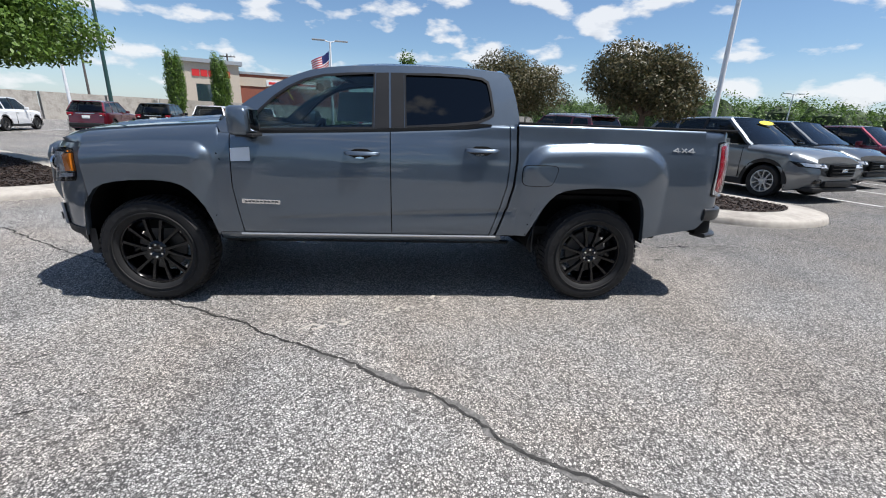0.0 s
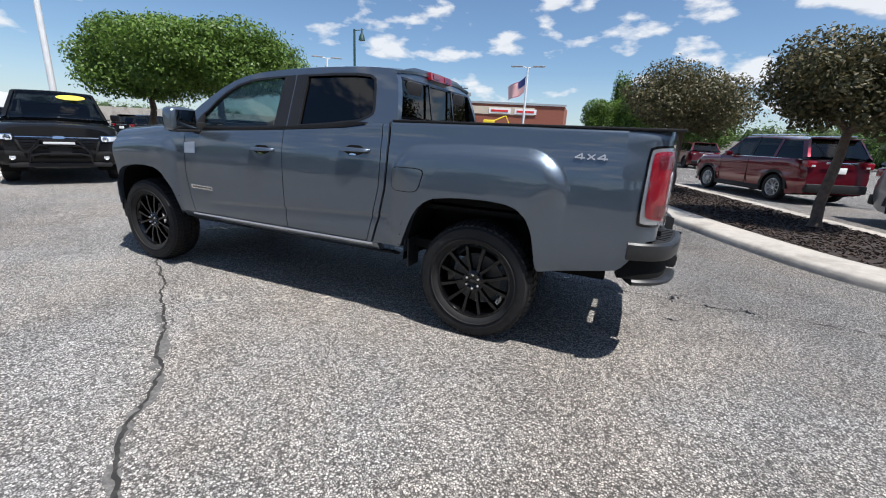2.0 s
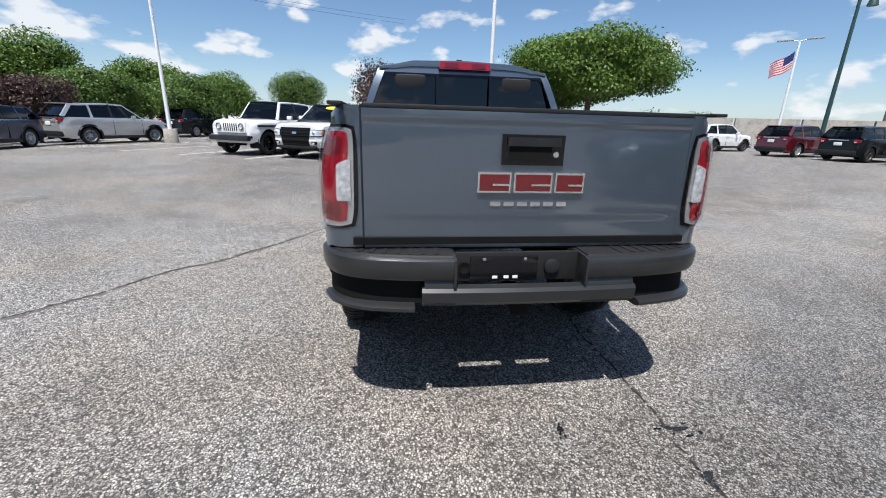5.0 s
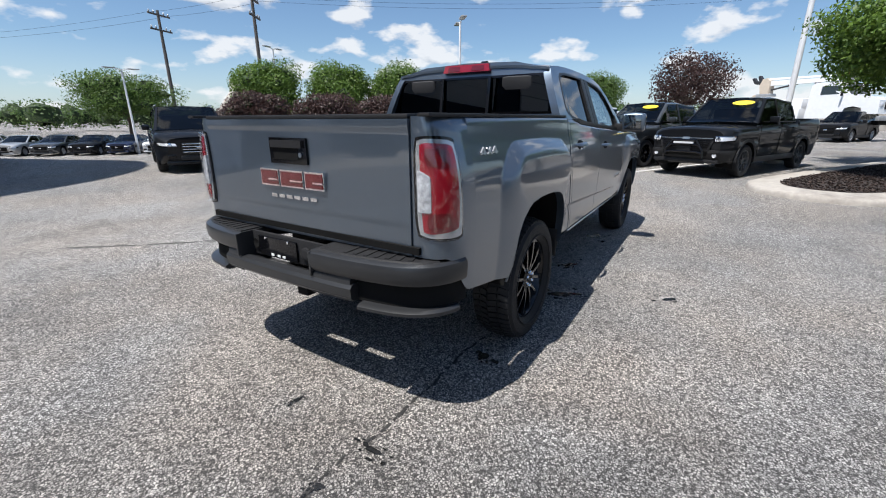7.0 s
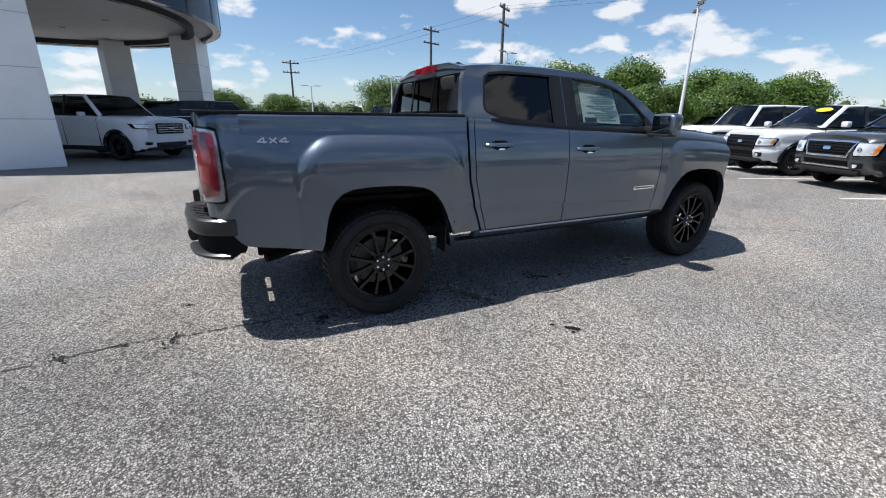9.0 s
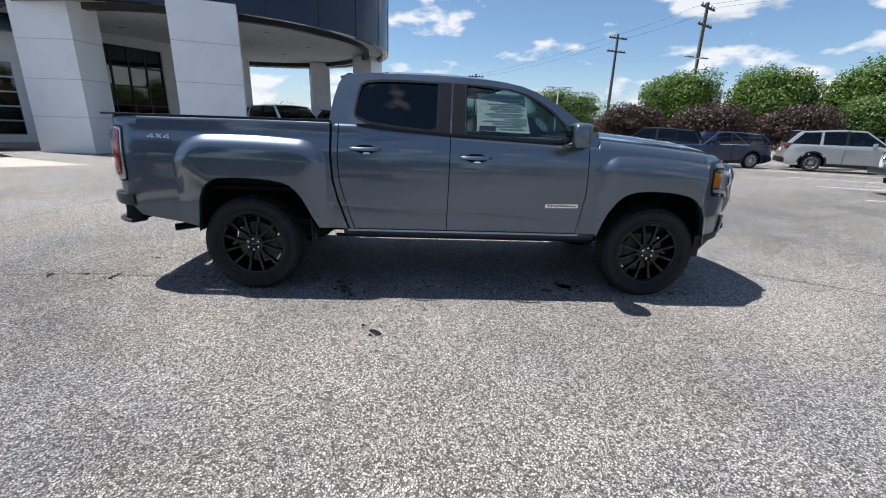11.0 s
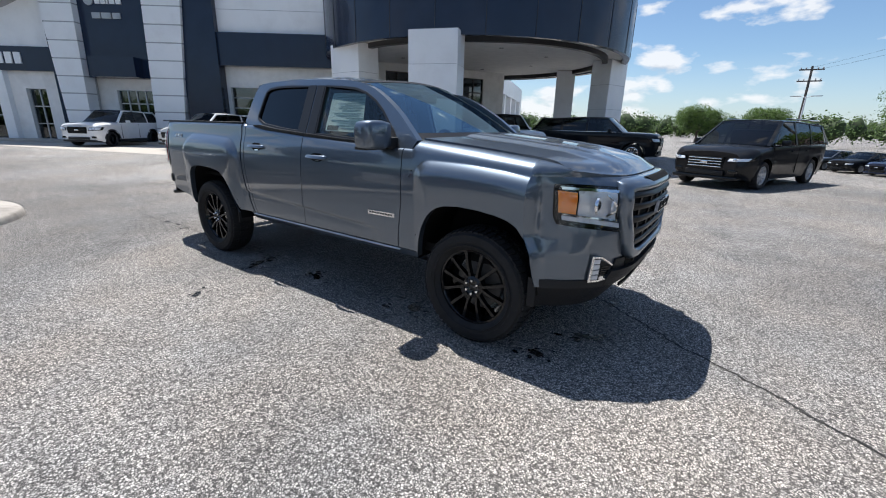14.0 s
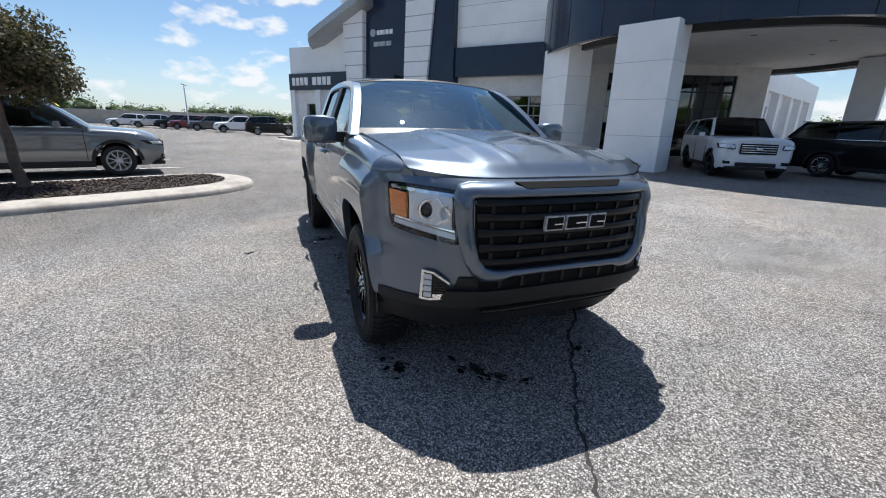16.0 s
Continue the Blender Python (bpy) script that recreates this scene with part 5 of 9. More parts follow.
    part("bumper_filler", box_bm(2.59, 0, 0.778, 0.08, 1.62, 0.014, 0.004), M["plastic"], T)

    # front: grille, surround, lower bumper
    gr = new("grille"); gr.parent = T
    gr["label"] = "black slatted grille"
    slab("grille_back", [(0.478, 0.700), (-0.478, 0.700), (-0.500, 1.055), (0.500, 1.055)], front, M["dark"], gr, n=24, m=8, proud=0.002, depth=0.01)
    def wid(z):
        return lerp(0.478, 0.500, (z - 0.70) / 0.355) - 0.010
    for z in (0.722, 0.795, 0.868, 0.941, 1.014):
        w0, w1 = wid(z), wid(z + 0.04)
        slab("grille_slat", [(w0, z), (-w0, z), (-w1, z + 0.040), (w1, z + 0.040)], front, M["grille_black"], gr, n=22, m=4, proud=0.026, depth=0.022, crown=0.010, angle=60)
    for z in (0.722, 0.795, 0.868, 0.941):
        for k in range(7):
            y = -0.42 + 0.14 * k
            slab("grille_rib", [(y + 0.008, z + 0.036), (y - 0.008, z + 0.036), (y - 0.008, z + 0.08), (y + 0.008, z + 0.08)], front, M["grille_black"], gr, n=1, m=1, proud=0.014, depth=0.01)
    oh = [(0, 1.124), (0.30, 1.123), (0.50, 1.118), (0.555, 1.104), (0.578, 1.055), (0.572, 0.95), (0.556, 0.82), (0.536, 0.745), (0.50, 0.680), (0.455, 0.648), (0.37, 0.644), (0.31, 0.664), (0.15, 0.669), (0, 0.670)]
    ih = [(0, 1.054), (0.30, 1.054), (0.47, 1.052), (0.497, 1.044), (0.503, 1.020), (0.498, 0.95), (0.487, 0.84), (0.470, 0.765), (0.44, 0.724), (0.40, 0.708), (0.36, 0.704), (0.30, 0.706), (0.15, 0.707), (0, 0.707)]
    oh, ih = oh + [(-y, z) for y, z in oh[-2:0:-1]], ih + [(-y, z) for y, z in ih[-2:0:-1]]
    ring = []
    for k in range(len(oh)):
        k2 = (k + 1) % len(oh)
        for f in (0.0, 0.25, 0.5, 0.75):
            ring.append([lerp(oh[k][c], oh[k2][c], f) for c in (0, 1)] + [lerp(ih[k][c], ih[k2][c], f) for c in (0, 1)])
    bm = bmesh.new()
    rows = [[bm.verts.new(front(lerp(a, c, t), lerp(b, d, t), o)) for t, o in ((0, -0.01), (0.0, 0.014), (0.05, 0.030), (0.14, 0.042), (0.32, 0.049), (0.6, 0.050), (0.82, 0.045), (0.95, 0.034), (1.0, 0.020), (1.0, -0.02))] for a, b, c, d in ring]
    for ra, rb in zip(rows, rows[1:] + rows[:1]):
        for j in range(9):
            bm.faces.new((ra[j], ra[j + 1], rb[j + 1], rb[j]))
    part("grille_surround", bm, paint, gr, "grey one-piece grille surround", angle=60)
    slab("hood_slot", [(0.265, 1.098), (-0.265, 1.098), (-0.305, 1.122), (0.305, 1.122)], front, M["dark"], gr, n=16, m=2, proud=0.052, depth=0.02)
    for a0, a1 in ((0.172, 0.070), (0.058, -0.070), (-0.082, -0.182)):
        em = slab("emblem_block", [(a0, 0.895), (a1, 0.895), (a1, 0.968), (a0, 0.968)], front, M["clear_plastic"], gr, "dark block in a chrome frame", n=3, m=3, proud=0.044, depth=0.02)
        slab("emblem_inlay", [(a0 - 0.008, 0.903), (a1 + 0.008, 0.903), (a1 + 0.008, 0.960), (a0 - 0.008, 0.960)], front, M["dark"], em, n=2, m=2, proud=0.047, depth=0.006)
        slab("emblem_slot", [(lerp(a0, a1, 0.45), 0.924), (a1 + 0.004, 0.924), (a1 + 0.004, 0.931), (lerp(a0, a1, 0.45), 0.931)], front, M["chrome"], em, n=2, m=1, proud=0.049, depth=0.006)
    fb = new("front_bumper"); fb.parent = T
    fb["label"] = "black lower front bumper with an air slot"
    slab("bumper_skin", [(0.60, 0.50), (-0.60, 0.50), (-0.555, 0.662), (0.555, 0.662)], front, M["plastic"], fb, n=30, m=8, proud=0.012, depth=0.03)
    for s in (-1, 1):
        slab("bumper_wing", [(s * 0.862, 0.496), (s * 0.58, 0.496), (s * 0.58, 0.545), (s * 0.864, 0.545)], front, M["plastic"], fb, n=14, m=4, proud=0.010, depth=0.03)
    slab("air_slot", [(0.46, 0.608), (-0.46, 0.608), (-0.47, 0.664), (0.47, 0.664)], front, M["dark"], fb, n=16, m=1, proud=0.016, depth=0.02)
    for k in range(7):
        y = -0.36 + 0.12 * k
        slab("slot_rib", [(y + 0.008, 0.610), (y - 0.008, 0.610), (y - 0.008, 0.662), (y + 0.008, 0.662)], front, M["plastic"], fb, n=1, m=1, proud=0.026, depth=0.012)
    slab("bumper_ledge", [(0.62, 0.555), (-0.62, 0.555), (-0.60, 0.600), (0.60, 0.600)], front, M["plastic"], fb, n=26, m=4, proud=0.040, depth=0.03)
    def val(u, v):
        t = lerp(-1, 1, u)
        y = math.copysign(0.870 * (1 - (1 - abs(t)) ** 2), t) if abs(t) > 1e-6 else 0.0
        z = lerp(0.335 + 0.03 * abs(t) ** 3, 0.515 + 0.030 * abs(t) ** 6, v)
        end = sstep((abs(t) - 0.75) / 0.25)
        y2 = lerp(y, math.copysign(0.868, t), end) * (1 - 0.05 * (1 - v) * (1 - end))
        return (lerp(nose_x(y, 0.5) + 0.012, -2.062, end ** 3) + 0.11 * (1 - v) ** 1.3 * (1 - abs(t) ** 4), y2, z)
    grid_ob("chin_valance", 60, 6, val, M["plastic"], fb, "black chin valance", lip=(0.05, 0, 0))
    slab("lower_slot", [(0.42, 0.455), (-0.42, 0.455), (-0.44, 0.485), (0.44, 0.485)], front, M["dark"], fb, n=16, m=1, proud=0.016, depth=0.01)
    slab("slot_bar", [(0.42, 0.468), (-0.42, 0.468), (-0.42, 0.473), (0.42, 0.473)], front, M["steel"], fb, n=16, m=1, proud=0.019, depth=0.01)

    # underside
    part("frame_rail", box_bm(0.1, 0.42, 0.48, 4.6, 0.09, 0.13, 0.01), M["dark"], T)
    part("frame_rail", box_bm(0.1, -0.42, 0.48, 4.6, 0.09, 0.13, 0.01), M["dark"], T)
    part("underbody", box_bm(-0.2, 0, 0.56, 3.0, 1.56, 0.06), M["dark"], T)
    part("axle", cyl_bm((1.63, -0.70, 0.383), (1.63, 0.70, 0.383), 0.045), M["dark"], T)
    part("axle", cyl_bm((-1.63, -0.70, 0.383), (-1.63, 0.70, 0.383), 0.04), M["dark"], T)
    part("exhaust_pipe", cyl_bm((1.95, 0.50, 0.50), (2.36, 0.66, 0.455), 0.030), M["dark"], T, "dark exhaust tailpipe")
    part("engine_bay", box_bm(-1.75, 0, 0.85, 0.95, 0.9, 0.55), M["dark"], T)
    part("firewall", box_bm(-1.12, 0, 0.9, 0.04, 1.5, 0.7), M["dark"], T)

    # inside of the cab
    part("cab_floor", box_bm(-0.1, 0, 0.66, 2.0, 1.5, 0.04), M["interior"], T)
    bm = bmesh.new()
    box_bm(-0.93, 0, 1.14, 0.42, 1.50, 0.24, 0.05, bm=bm)
    box_bm(-0.80, 0.40, 1.235, 0.22, 0.50, 0.09, 0.03, bm=bm)
    part("dashboard", bm, M["interior"], T, "black dashboard")
    ring = bmesh.new()
    R, r = 0.185, 0.017
    m4 = Matrix.Translation((-0.58, -0.37, 1.17)) @ Matrix.Rotation(radians(-62), 4, "Y")
    vs = []
    for i in range(28):
        row = []
        for j in range(8):
            a, b = 2 * math.pi * i / 28, 2 * math.pi * j / 8
            row.append(ring.verts.new(m4 @ Vector(((R + r * math.cos(b)) * math.cos(a), (R + r * math.cos(b)) * math.sin(a), r * math.sin(b)))))
        vs.append(row)
    for i in range(28):
        for j in range(8):
            ring.faces.new((vs[i][j], vs[(i + 1) % 28][j], vs[(i + 1) % 28][(j + 1) % 8], vs[i][(j + 1) % 8]))
    box_bm(0, 0, 0, 0.34, 0.05, 0.02, 0.005, bm=ring, m=m4)
    box_bm(0, 0, 0, 0.10, 0.12, 0.03, 0.01, bm=ring, m=m4)
    part("steering_wheel", ring, M["interior"], T, "black steering wheel")
    def seat(x, y, w, parent):
        st = new("seat"); st.parent = parent
        part("cushion", box_bm(x, y, 0.86, 0.50, w, 0.16, 0.05), M["interior"], st)
        mm = Matrix.Translation((x + 0.26, y, 0.92)) @ Matrix.Rotation(radians(14), 4, "Y")
        part("backrest", box_bm(0, 0, 0.29, 0.14, w, 0.60, 0.05, m=mm), M["interior"], st)
        for dy in ([0] if w < 0.7 else [-0.42, 0.42]):
            part("headrest", box_bm(0.0, dy, 0.68, 0.09, 0.25, 0.17, 0.04, m=mm), M["interior"], st)
    seat(-0.30, -0.37, 0.50, T)
    seat(-0.30, 0.37, 0.50, T)
    seat(0.46, 0, 1.30, T)
    part("headliner", box_bm(0.22, 0, 1.690, 1.12, 1.10, 0.02), M["interior_grey"], T)
    part("console", box_bm(-0.42, 0, 0.86, 0.62, 0.22, 0.24, 0.03), M["interior"], T)
    part("inside_mirror", box_bm(-0.58, 0, 1.60, 0.03, 0.22, 0.065, 0.012), M["interior"], T, "inside rear-view mirror")
    # price sheet behind the passenger's front window
    st = new("price_sheet"); st.parent = T
    st["label"] = "white printed price sheet inside the window"
    gy = lambda a, b, out: Vector((a, glass_y(b) - 0.010 + out, b))
    slab("sheet", [(-0.570, 1.315), (-0.150, 1.325), (-0.150, 1.612), (-0.520, 1.600)], gy, M["paper"], st, n=4, m=4, proud=0.0, depth=0.001)
    rows = [(1.575, 0.9), (1.553, 0.5), (1.530, 0.85), (1.512, 0.7), (1.494, 0.8), (1.476, 0.62), (1.455, 0.9), (1.437, 0.75), (1.419, 0.45), (1.400, 0.88), (1.382, 0.7), (1.362, 0.8), (1.343, 0.55)]
    for i, (z, f) in enumerate(rows):
        x0 = -0.52 + 0.02 * (i % 2)
        slab("print_bar", [(x0, z), (x0 + 0.34 * f, z), (x0 + 0.34 * f, z + 0.006), (x0, z + 0.006)], gy, M["paper_blue"], st, n=1, m=1, proud=0.002, depth=0.001)
    slab("print_block", [(-0.545, 1.375), (-0.43, 1.375), (-0.43, 1.425), (-0.545, 1.425)], gy, M["paper_blue"], st, n=1, m=1, proud=0.0015, depth=0.001)
    slab("print_block", [(-0.30, 1.33), (-0.17, 1.33), (-0.17, 1.365), (-0.30, 1.365)], gy, M["ink"], st, n=1, m=1, proud=0.0015, depth=0.001)
    return T


TRUCK = make_truck()


# ---- library: vehicles, trees, lamps ----
def car_wheel(parent, x, y, R, W, rim_mat, spokes=5, r=None):
    w = new("wheel")
    w.parent = parent
    w.location = (x, y, R)
    if y < 0:
        w.rotation_euler = (0, 0, math.pi)
    r = r or R * 0.66
    part("tyre", tyre_bm(R, r, W, tread=False, n=36), M["rubber"], w)
    spoke_rim("rim", w, r - 0.003, W / 2 - 0.035, spokes, rim_mat, fine=False)
    part("brake_disc", lathe_bm([(-0.02, 0.04), (-0.02, r * 0.7), (0.0, r * 0.7), (0.0, 0.04)], n=18), M["steel"], w)


def make_vehicle(name, label, category, at, heading, paint, L=4.7, W=1.86, H=1.68, wb=2.75, fo=0.92, belt=1.02, hood=1.05, nose=0.86,
                 cowl=1.42, ws_top=2.15, roof_end=4.15, tail_top=4.55, R=0.36, clear=0.24, pickup=False, cab_end=3.55, bed_z=1.10,
                 rim="grey_metal", grille="gloss_black", chrome=True, cladding=True, boxy=0.0, glass="glass_car", sticker=False, rails=False,
                 tail=None, group="parked vehicles", slots=False, face=""):
    """A parked vehicle. Lengths run from the nose backwards; at: the middle of the wheelbase on the ground; heading: degrees from +x."""
    T = thing(name, label, category, group, m=pose(at[0], at[1], 0, 0, 0, heading))
    X0 = fo + wb / 2          # local x of the nose; x = X0 - s
    xw = (wb / 2, -wb / 2)
    P = paint
    ar = R + 0.075

    def half(s):
        f = max(0.0, (0.62 - s) / 0.62)
        b = max(0.0, (s - (L - 0.5)) / 0.5)
        p = 2.2 + boxy * 2
        return W / 2 * (1 - (0.26 - 0.1 * boxy) * f ** p - (0.16 - 0.06 * boxy) * b ** p)

    def top(s):
        if s < cowl:
            t = s / cowl
            return lerp(nose, hood, t ** (0.45 - 0.2 * boxy))
        if pickup and s > cab_end:
            return bed_z
        return lerp(hood, belt + 0.06, min(1, (s - cowl) / (L - cowl)))

    def bottom(s):
        x = X0 - s
        z = clear + (0.05 if (s < 0.25 or s > L - 0.3) else 0.0)
        for c in xw:
            d = abs(x - c)
            if d < ar:
                z = max(z, R + math.sqrt(ar * ar - d * d) * 0.98)
        return z

    stations = sorted({round(v, 3) for v in [0.0, 0.03, 0.08, 0.16, 0.28, 0.42, 0.58, L, L - 0.02, L - 0.08, L - 0.18, L - 0.32, cowl, cowl + 0.001] + [L * k / 30 for k in range(1, 30)]
                       + [X0 - c + ar * q for c in xw for q in (-1.0, -0.985, -0.94, -0.85, -0.7, -0.5, -0.25, 0, 0.25, 0.5, 0.7, 0.85, 0.94, 0.985, 1.0)]
                       + ([cab_end, cab_end + 0.02] if pickup else []) if 0 <= v <= L})
    nv = 13

    def side_y(s, z):
        w, zt = half(s), top(s)
        k = (z - clear) / max(0.3, zt - clear)
        y = w * (0.93 + 0.07 * math.sin(min(1, max(0, k) * 1.5) * math.pi / 2))
        y -= 0.012 * math.exp(-((k - 0.62) / 0.05) ** 2)
        h = zt - z
        if h < 0.13:
            y -= (0.11 if s < cowl else 0.03) * (1 - math.sqrt(max(0, 1 - (1 - max(0, h) / 0.13) ** 2)))
        for c in xw:
            d = abs(X0 - s - c)
            if d < ar + 0.12:
                y += 0.018 * sstep((ar + 0.12 - d) / 0.12) * sstep(1.2 - max(0, z - R - ar * 0.6) / 0.2)
        return y

    def back_off(s, z):
        """How far the rounded nose and tail lean in at a height z."""
        zm = lerp(clear, nose, 0.55)
        f = max(0.0, 1 - s / 0.5) * 0.16 * (1 - 0.5 * boxy) * ((z - zm) / (nose - zm)) ** 2
        b = max(0.0, 1 - (L - s) / 0.5) * 0.10 * (1 - 0.4 * boxy) * ((z - 0.62) / 0.42) ** 2
        return -f + b

    verts, faces = [], []
    for s in stations:
        zt, zb = top(s), bottom(s)
        row = []
        for j in range(nv):
            z = lerp(zb, zt, j / (nv - 1))
            row.append((X0 - s + back_off(s, z), side_y(s, z), z))
        ye, xe = row[-1][1], row[-1][0]
        row.append((xe, ye * 0.72, zt + (0.030 if s < cowl else 0.018)))
        row.append((xe, 0.0, zt + (0.052 if s < cowl else 0.02)))
        full = row + [(x, -y, z) for x, y, z in reversed(row[:-1])]
        verts += full
    m = 2 * (nv + 2) - 1
    for i in range(len(stations) - 1):
        for j in range(m - 1):
            faces.append((i * m + j, i * m + j + 1, (i + 1) * m + j + 1, (i + 1) * m + j))
    faces.append(tuple(range(m)))
    faces.append(tuple(range((len(stations) - 1) * m, len(stations) * m))[::-1])
    mesh_ob("body", verts, faces, P, T, angle=38)
    # glasshouse
    g_end = cab_end - 0.04 if pickup else tail_top
    r_end = (cab_end - 0.12) if pickup else roof_end
    yb = W / 2 - 0.075

    def groof(s):
        if s < ws_top:
            return lerp(hood, H - 0.045, ((s - cowl) / (ws_top - cowl)) ** 0.9)
        if s > r_end:
            return lerp(H - 0.07, belt + 0.10, ((s - r_end) / max(0.02, g_end - r_end)))
        t = (s - ws_top) / (r_end - ws_top)
        return H - 0.045 + 0.045 * math.sin(math.pi * min(1, t * 1.1 + 0.12)) - 0.03 * t

    gs = sorted({cowl + 0.02, ws_top, r_end, g_end - 0.01} | {lerp(cowl + 0.02, g_end - 0.01, k / 22) for k in range(23)})
    gv, gf, rv, rf = [], [], [], []
    prof = []
    for s in gs:
        zr = max(groof(s), belt + 0.03)
        zb = min(top(s) - 0.01, zr - 0.02)
        k = (zr - zb) / max(0.2, H - belt)
        yt = yb - 0.20 * k
        prof.append((s, zb, zr, yt))
    for s, zb, zr, yt in prof:
        x = X0 - s
        fr = 0.06 * max(0.0, 1 - (s - cowl) / 0.8)
        gv += [(x, yb, zb), (x, lerp(yb, yt, 0.5) + 0.012, lerp(zb, zr, 0.5)), (x, yt, zr - 0.02), (x, yt * 0.90, zr), (x + fr, 0, zr + 0.022), (x, -yt * 0.90, zr), (x, -yt, zr - 0.02), (x, -lerp(yb, yt, 0.5) - 0.012, lerp(zb, zr, 0.5)), (x, -yb, zb)]
    for i in range(len(prof) - 1):
        for j in range(8):
            gf.append((i * 9 + j, i * 9 + j + 1, (i + 1) * 9 + j + 1, (i + 1) * 9 + j))
    gf += [tuple(range(9)), tuple(range((len(prof) - 1) * 9, len(prof) * 9))[::-1]]
    mesh_ob("glasshouse", gv, gf, M[glass], T, "dark tinted windows", angle=30)
    part("cabin", box_bm(X0 - (ws_top + r_end) / 2, 0, (belt + H) / 2 - 0.12, (r_end - ws_top) * 0.72, W * 0.62, (H - belt) * 0.62, 0.1), M["interior"], T)
    # roof skin and pillars over the glass
    rs = [p for p in prof if ws_top - 0.02 <= p[0] <= r_end + 0.02]
    for s, zb, zr, yt in rs:
        x = X0 - s
        rv += [(x, yt + 0.012, zr - 0.075), (x, yt + 0.010, zr - 0.02), (x, yt * 0.90, zr + 0.008), (x, 0, zr + 0.032), (x, -yt * 0.90, zr + 0.008), (x, -yt - 0.010, zr - 0.02), (x, -yt - 0.012, zr - 0.075)]
    for i in range(len(rs) - 1):
        for j in range(6):
            rf.append((i * 7 + j, i * 7 + j + 1, (i + 1) * 7 + j + 1, (i + 1) * 7 + j))
    mesh_ob("roof", rv, rf, P, T, angle=38)

    def side_at(s, v, sg):
        k = min(range(len(prof) - 1), key=lambda i: abs(prof[i][0] - s))
        _, zb, zr, yt = prof[k]
        return Vector((X0 - s, sg * (lerp(yb, yt, v) + 0.016), lerp(zb, zr - 0.02, v)))
    cab = g_end
    mids = [(ws_top + (0.28 if not pickup else 0.36) * (r_end - ws_top), "pillar")] + ([] if pickup else [(ws_top + 0.66 * (r_end - ws_top), P.name)])
    for sg in (-1, 1):
        # front pillars follow the windscreen's edge, rear pillars the tail's
        for (s0, s1, wd) in ((cowl - 0.02, ws_top, 0.05), (r_end + 0.02, g_end, 0.13 if not pickup else 0.10)):
            bm = bmesh.new()
            rows = []
            for i in range(7):
                s = lerp(s0, s1, i / 6)
                zr = max(groof(min(max(s, cowl + 0.02), g_end - 0.01)), belt + 0.03)
                k = (zr - (top(s) - 0.01)) / max(0.2, H - belt)
                yt = yb - 0.20 * k
                d = wd
                rows.append([bm.verts.new((X0 - s, sg * (yt * 0.93), zr + 0.012)), bm.verts.new((X0 - s, sg * (yt + 0.016), zr - 0.012)), bm.verts.new((X0 - s + (-d if s0 < ws_top - 0.1 else d) , sg * (yt + 0.024), zr - 0.03))])
            for ra, rb in zip(rows, rows[1:]):
                for j in range(2):
                    bm.faces.new((ra[j], ra[j + 1], rb[j + 1], rb[j]))
            part("pillar", bm, P, T)
        for s, nm in mids:
            bm = bmesh.new()
            q = [side_at(s - 0.05, 0, sg), side_at(s + 0.05, 0, sg), side_at(s + 0.04, 1, sg), side_at(s - 0.04, 1, sg)]
            vs = [bm.verts.new(p) for p in q] + [bm.verts.new(p - Vector((0, sg * 0.03, 0))) for p in q]
            bm.faces.new(vs[:4])
            for a, b in ((0, 1), (1, 2), (2, 3), (3, 0)):
                bm.faces.new((vs[a], vs[b], vs[b + 4], vs[a + 4]))
            part("pillar", bm, M["pillar"] if nm == "pillar" else P, T)
        part("window_trim", box_bm(X0 - (cowl + 0.25 + g_end - 0.1) / 2, sg * (yb + 0.022), belt + 0.045, g_end - cowl - 0.35, 0.02, 0.022, 0.005), M["chrome"] if chrome else M["pillar"], T)
        part("mirror", box_bm(X0 - cowl - 0.50, sg * (W / 2 + 0.08), belt + 0.10, 0.12, 0.19, 0.14, 0.035), P, T)
        for s in ((cowl + 1.25, cowl + 2.2) if not pickup else (cowl + 1.15, cowl + 2.0)):
            part("door_handle", box_bm(X0 - s, sg * (W / 2 + 0.012), belt - 0.10, 0.19, 0.03, 0.03, 0.008), P, T)
        for s in (cowl + 0.10, mids[0][0] + 0.02):
            part("door_seam", box_bm(X0 - s, sg * (W / 2 - 0.008), (clear + belt) / 2 + 0.06, 0.010, 0.02, belt - clear - 0.16), M["dark"], T)
        if cladding:
            part("sill_cladding", box_bm(X0 - fo - wb / 2, sg * (W / 2 - 0.035), clear + 0.055, wb - 2 * ar, 0.06, 0.13, 0.02), M["plastic"], T)
            for c in xw:
                bm = bmesh.new()
                rows = []
                for i in range(19):
                    a = math.pi * i / 18
                    rows.append([bm.verts.new((c + rr * math.cos(a), sg * yy, R + rr * math.sin(a) * 0.98)) for rr, yy in ((ar - 0.02, W / 2 + 0.004), (ar + 0.055, W / 2 + 0.012), (ar + 0.06, W / 2 - 0.03))])
                for ra, rb in zip(rows, rows[1:]):
                    for j in range(2):
                        bm.faces.new((ra[j], ra[j + 1], rb[j + 1], rb[j]))
                part("arch_trim", bm, M["plastic"], T)
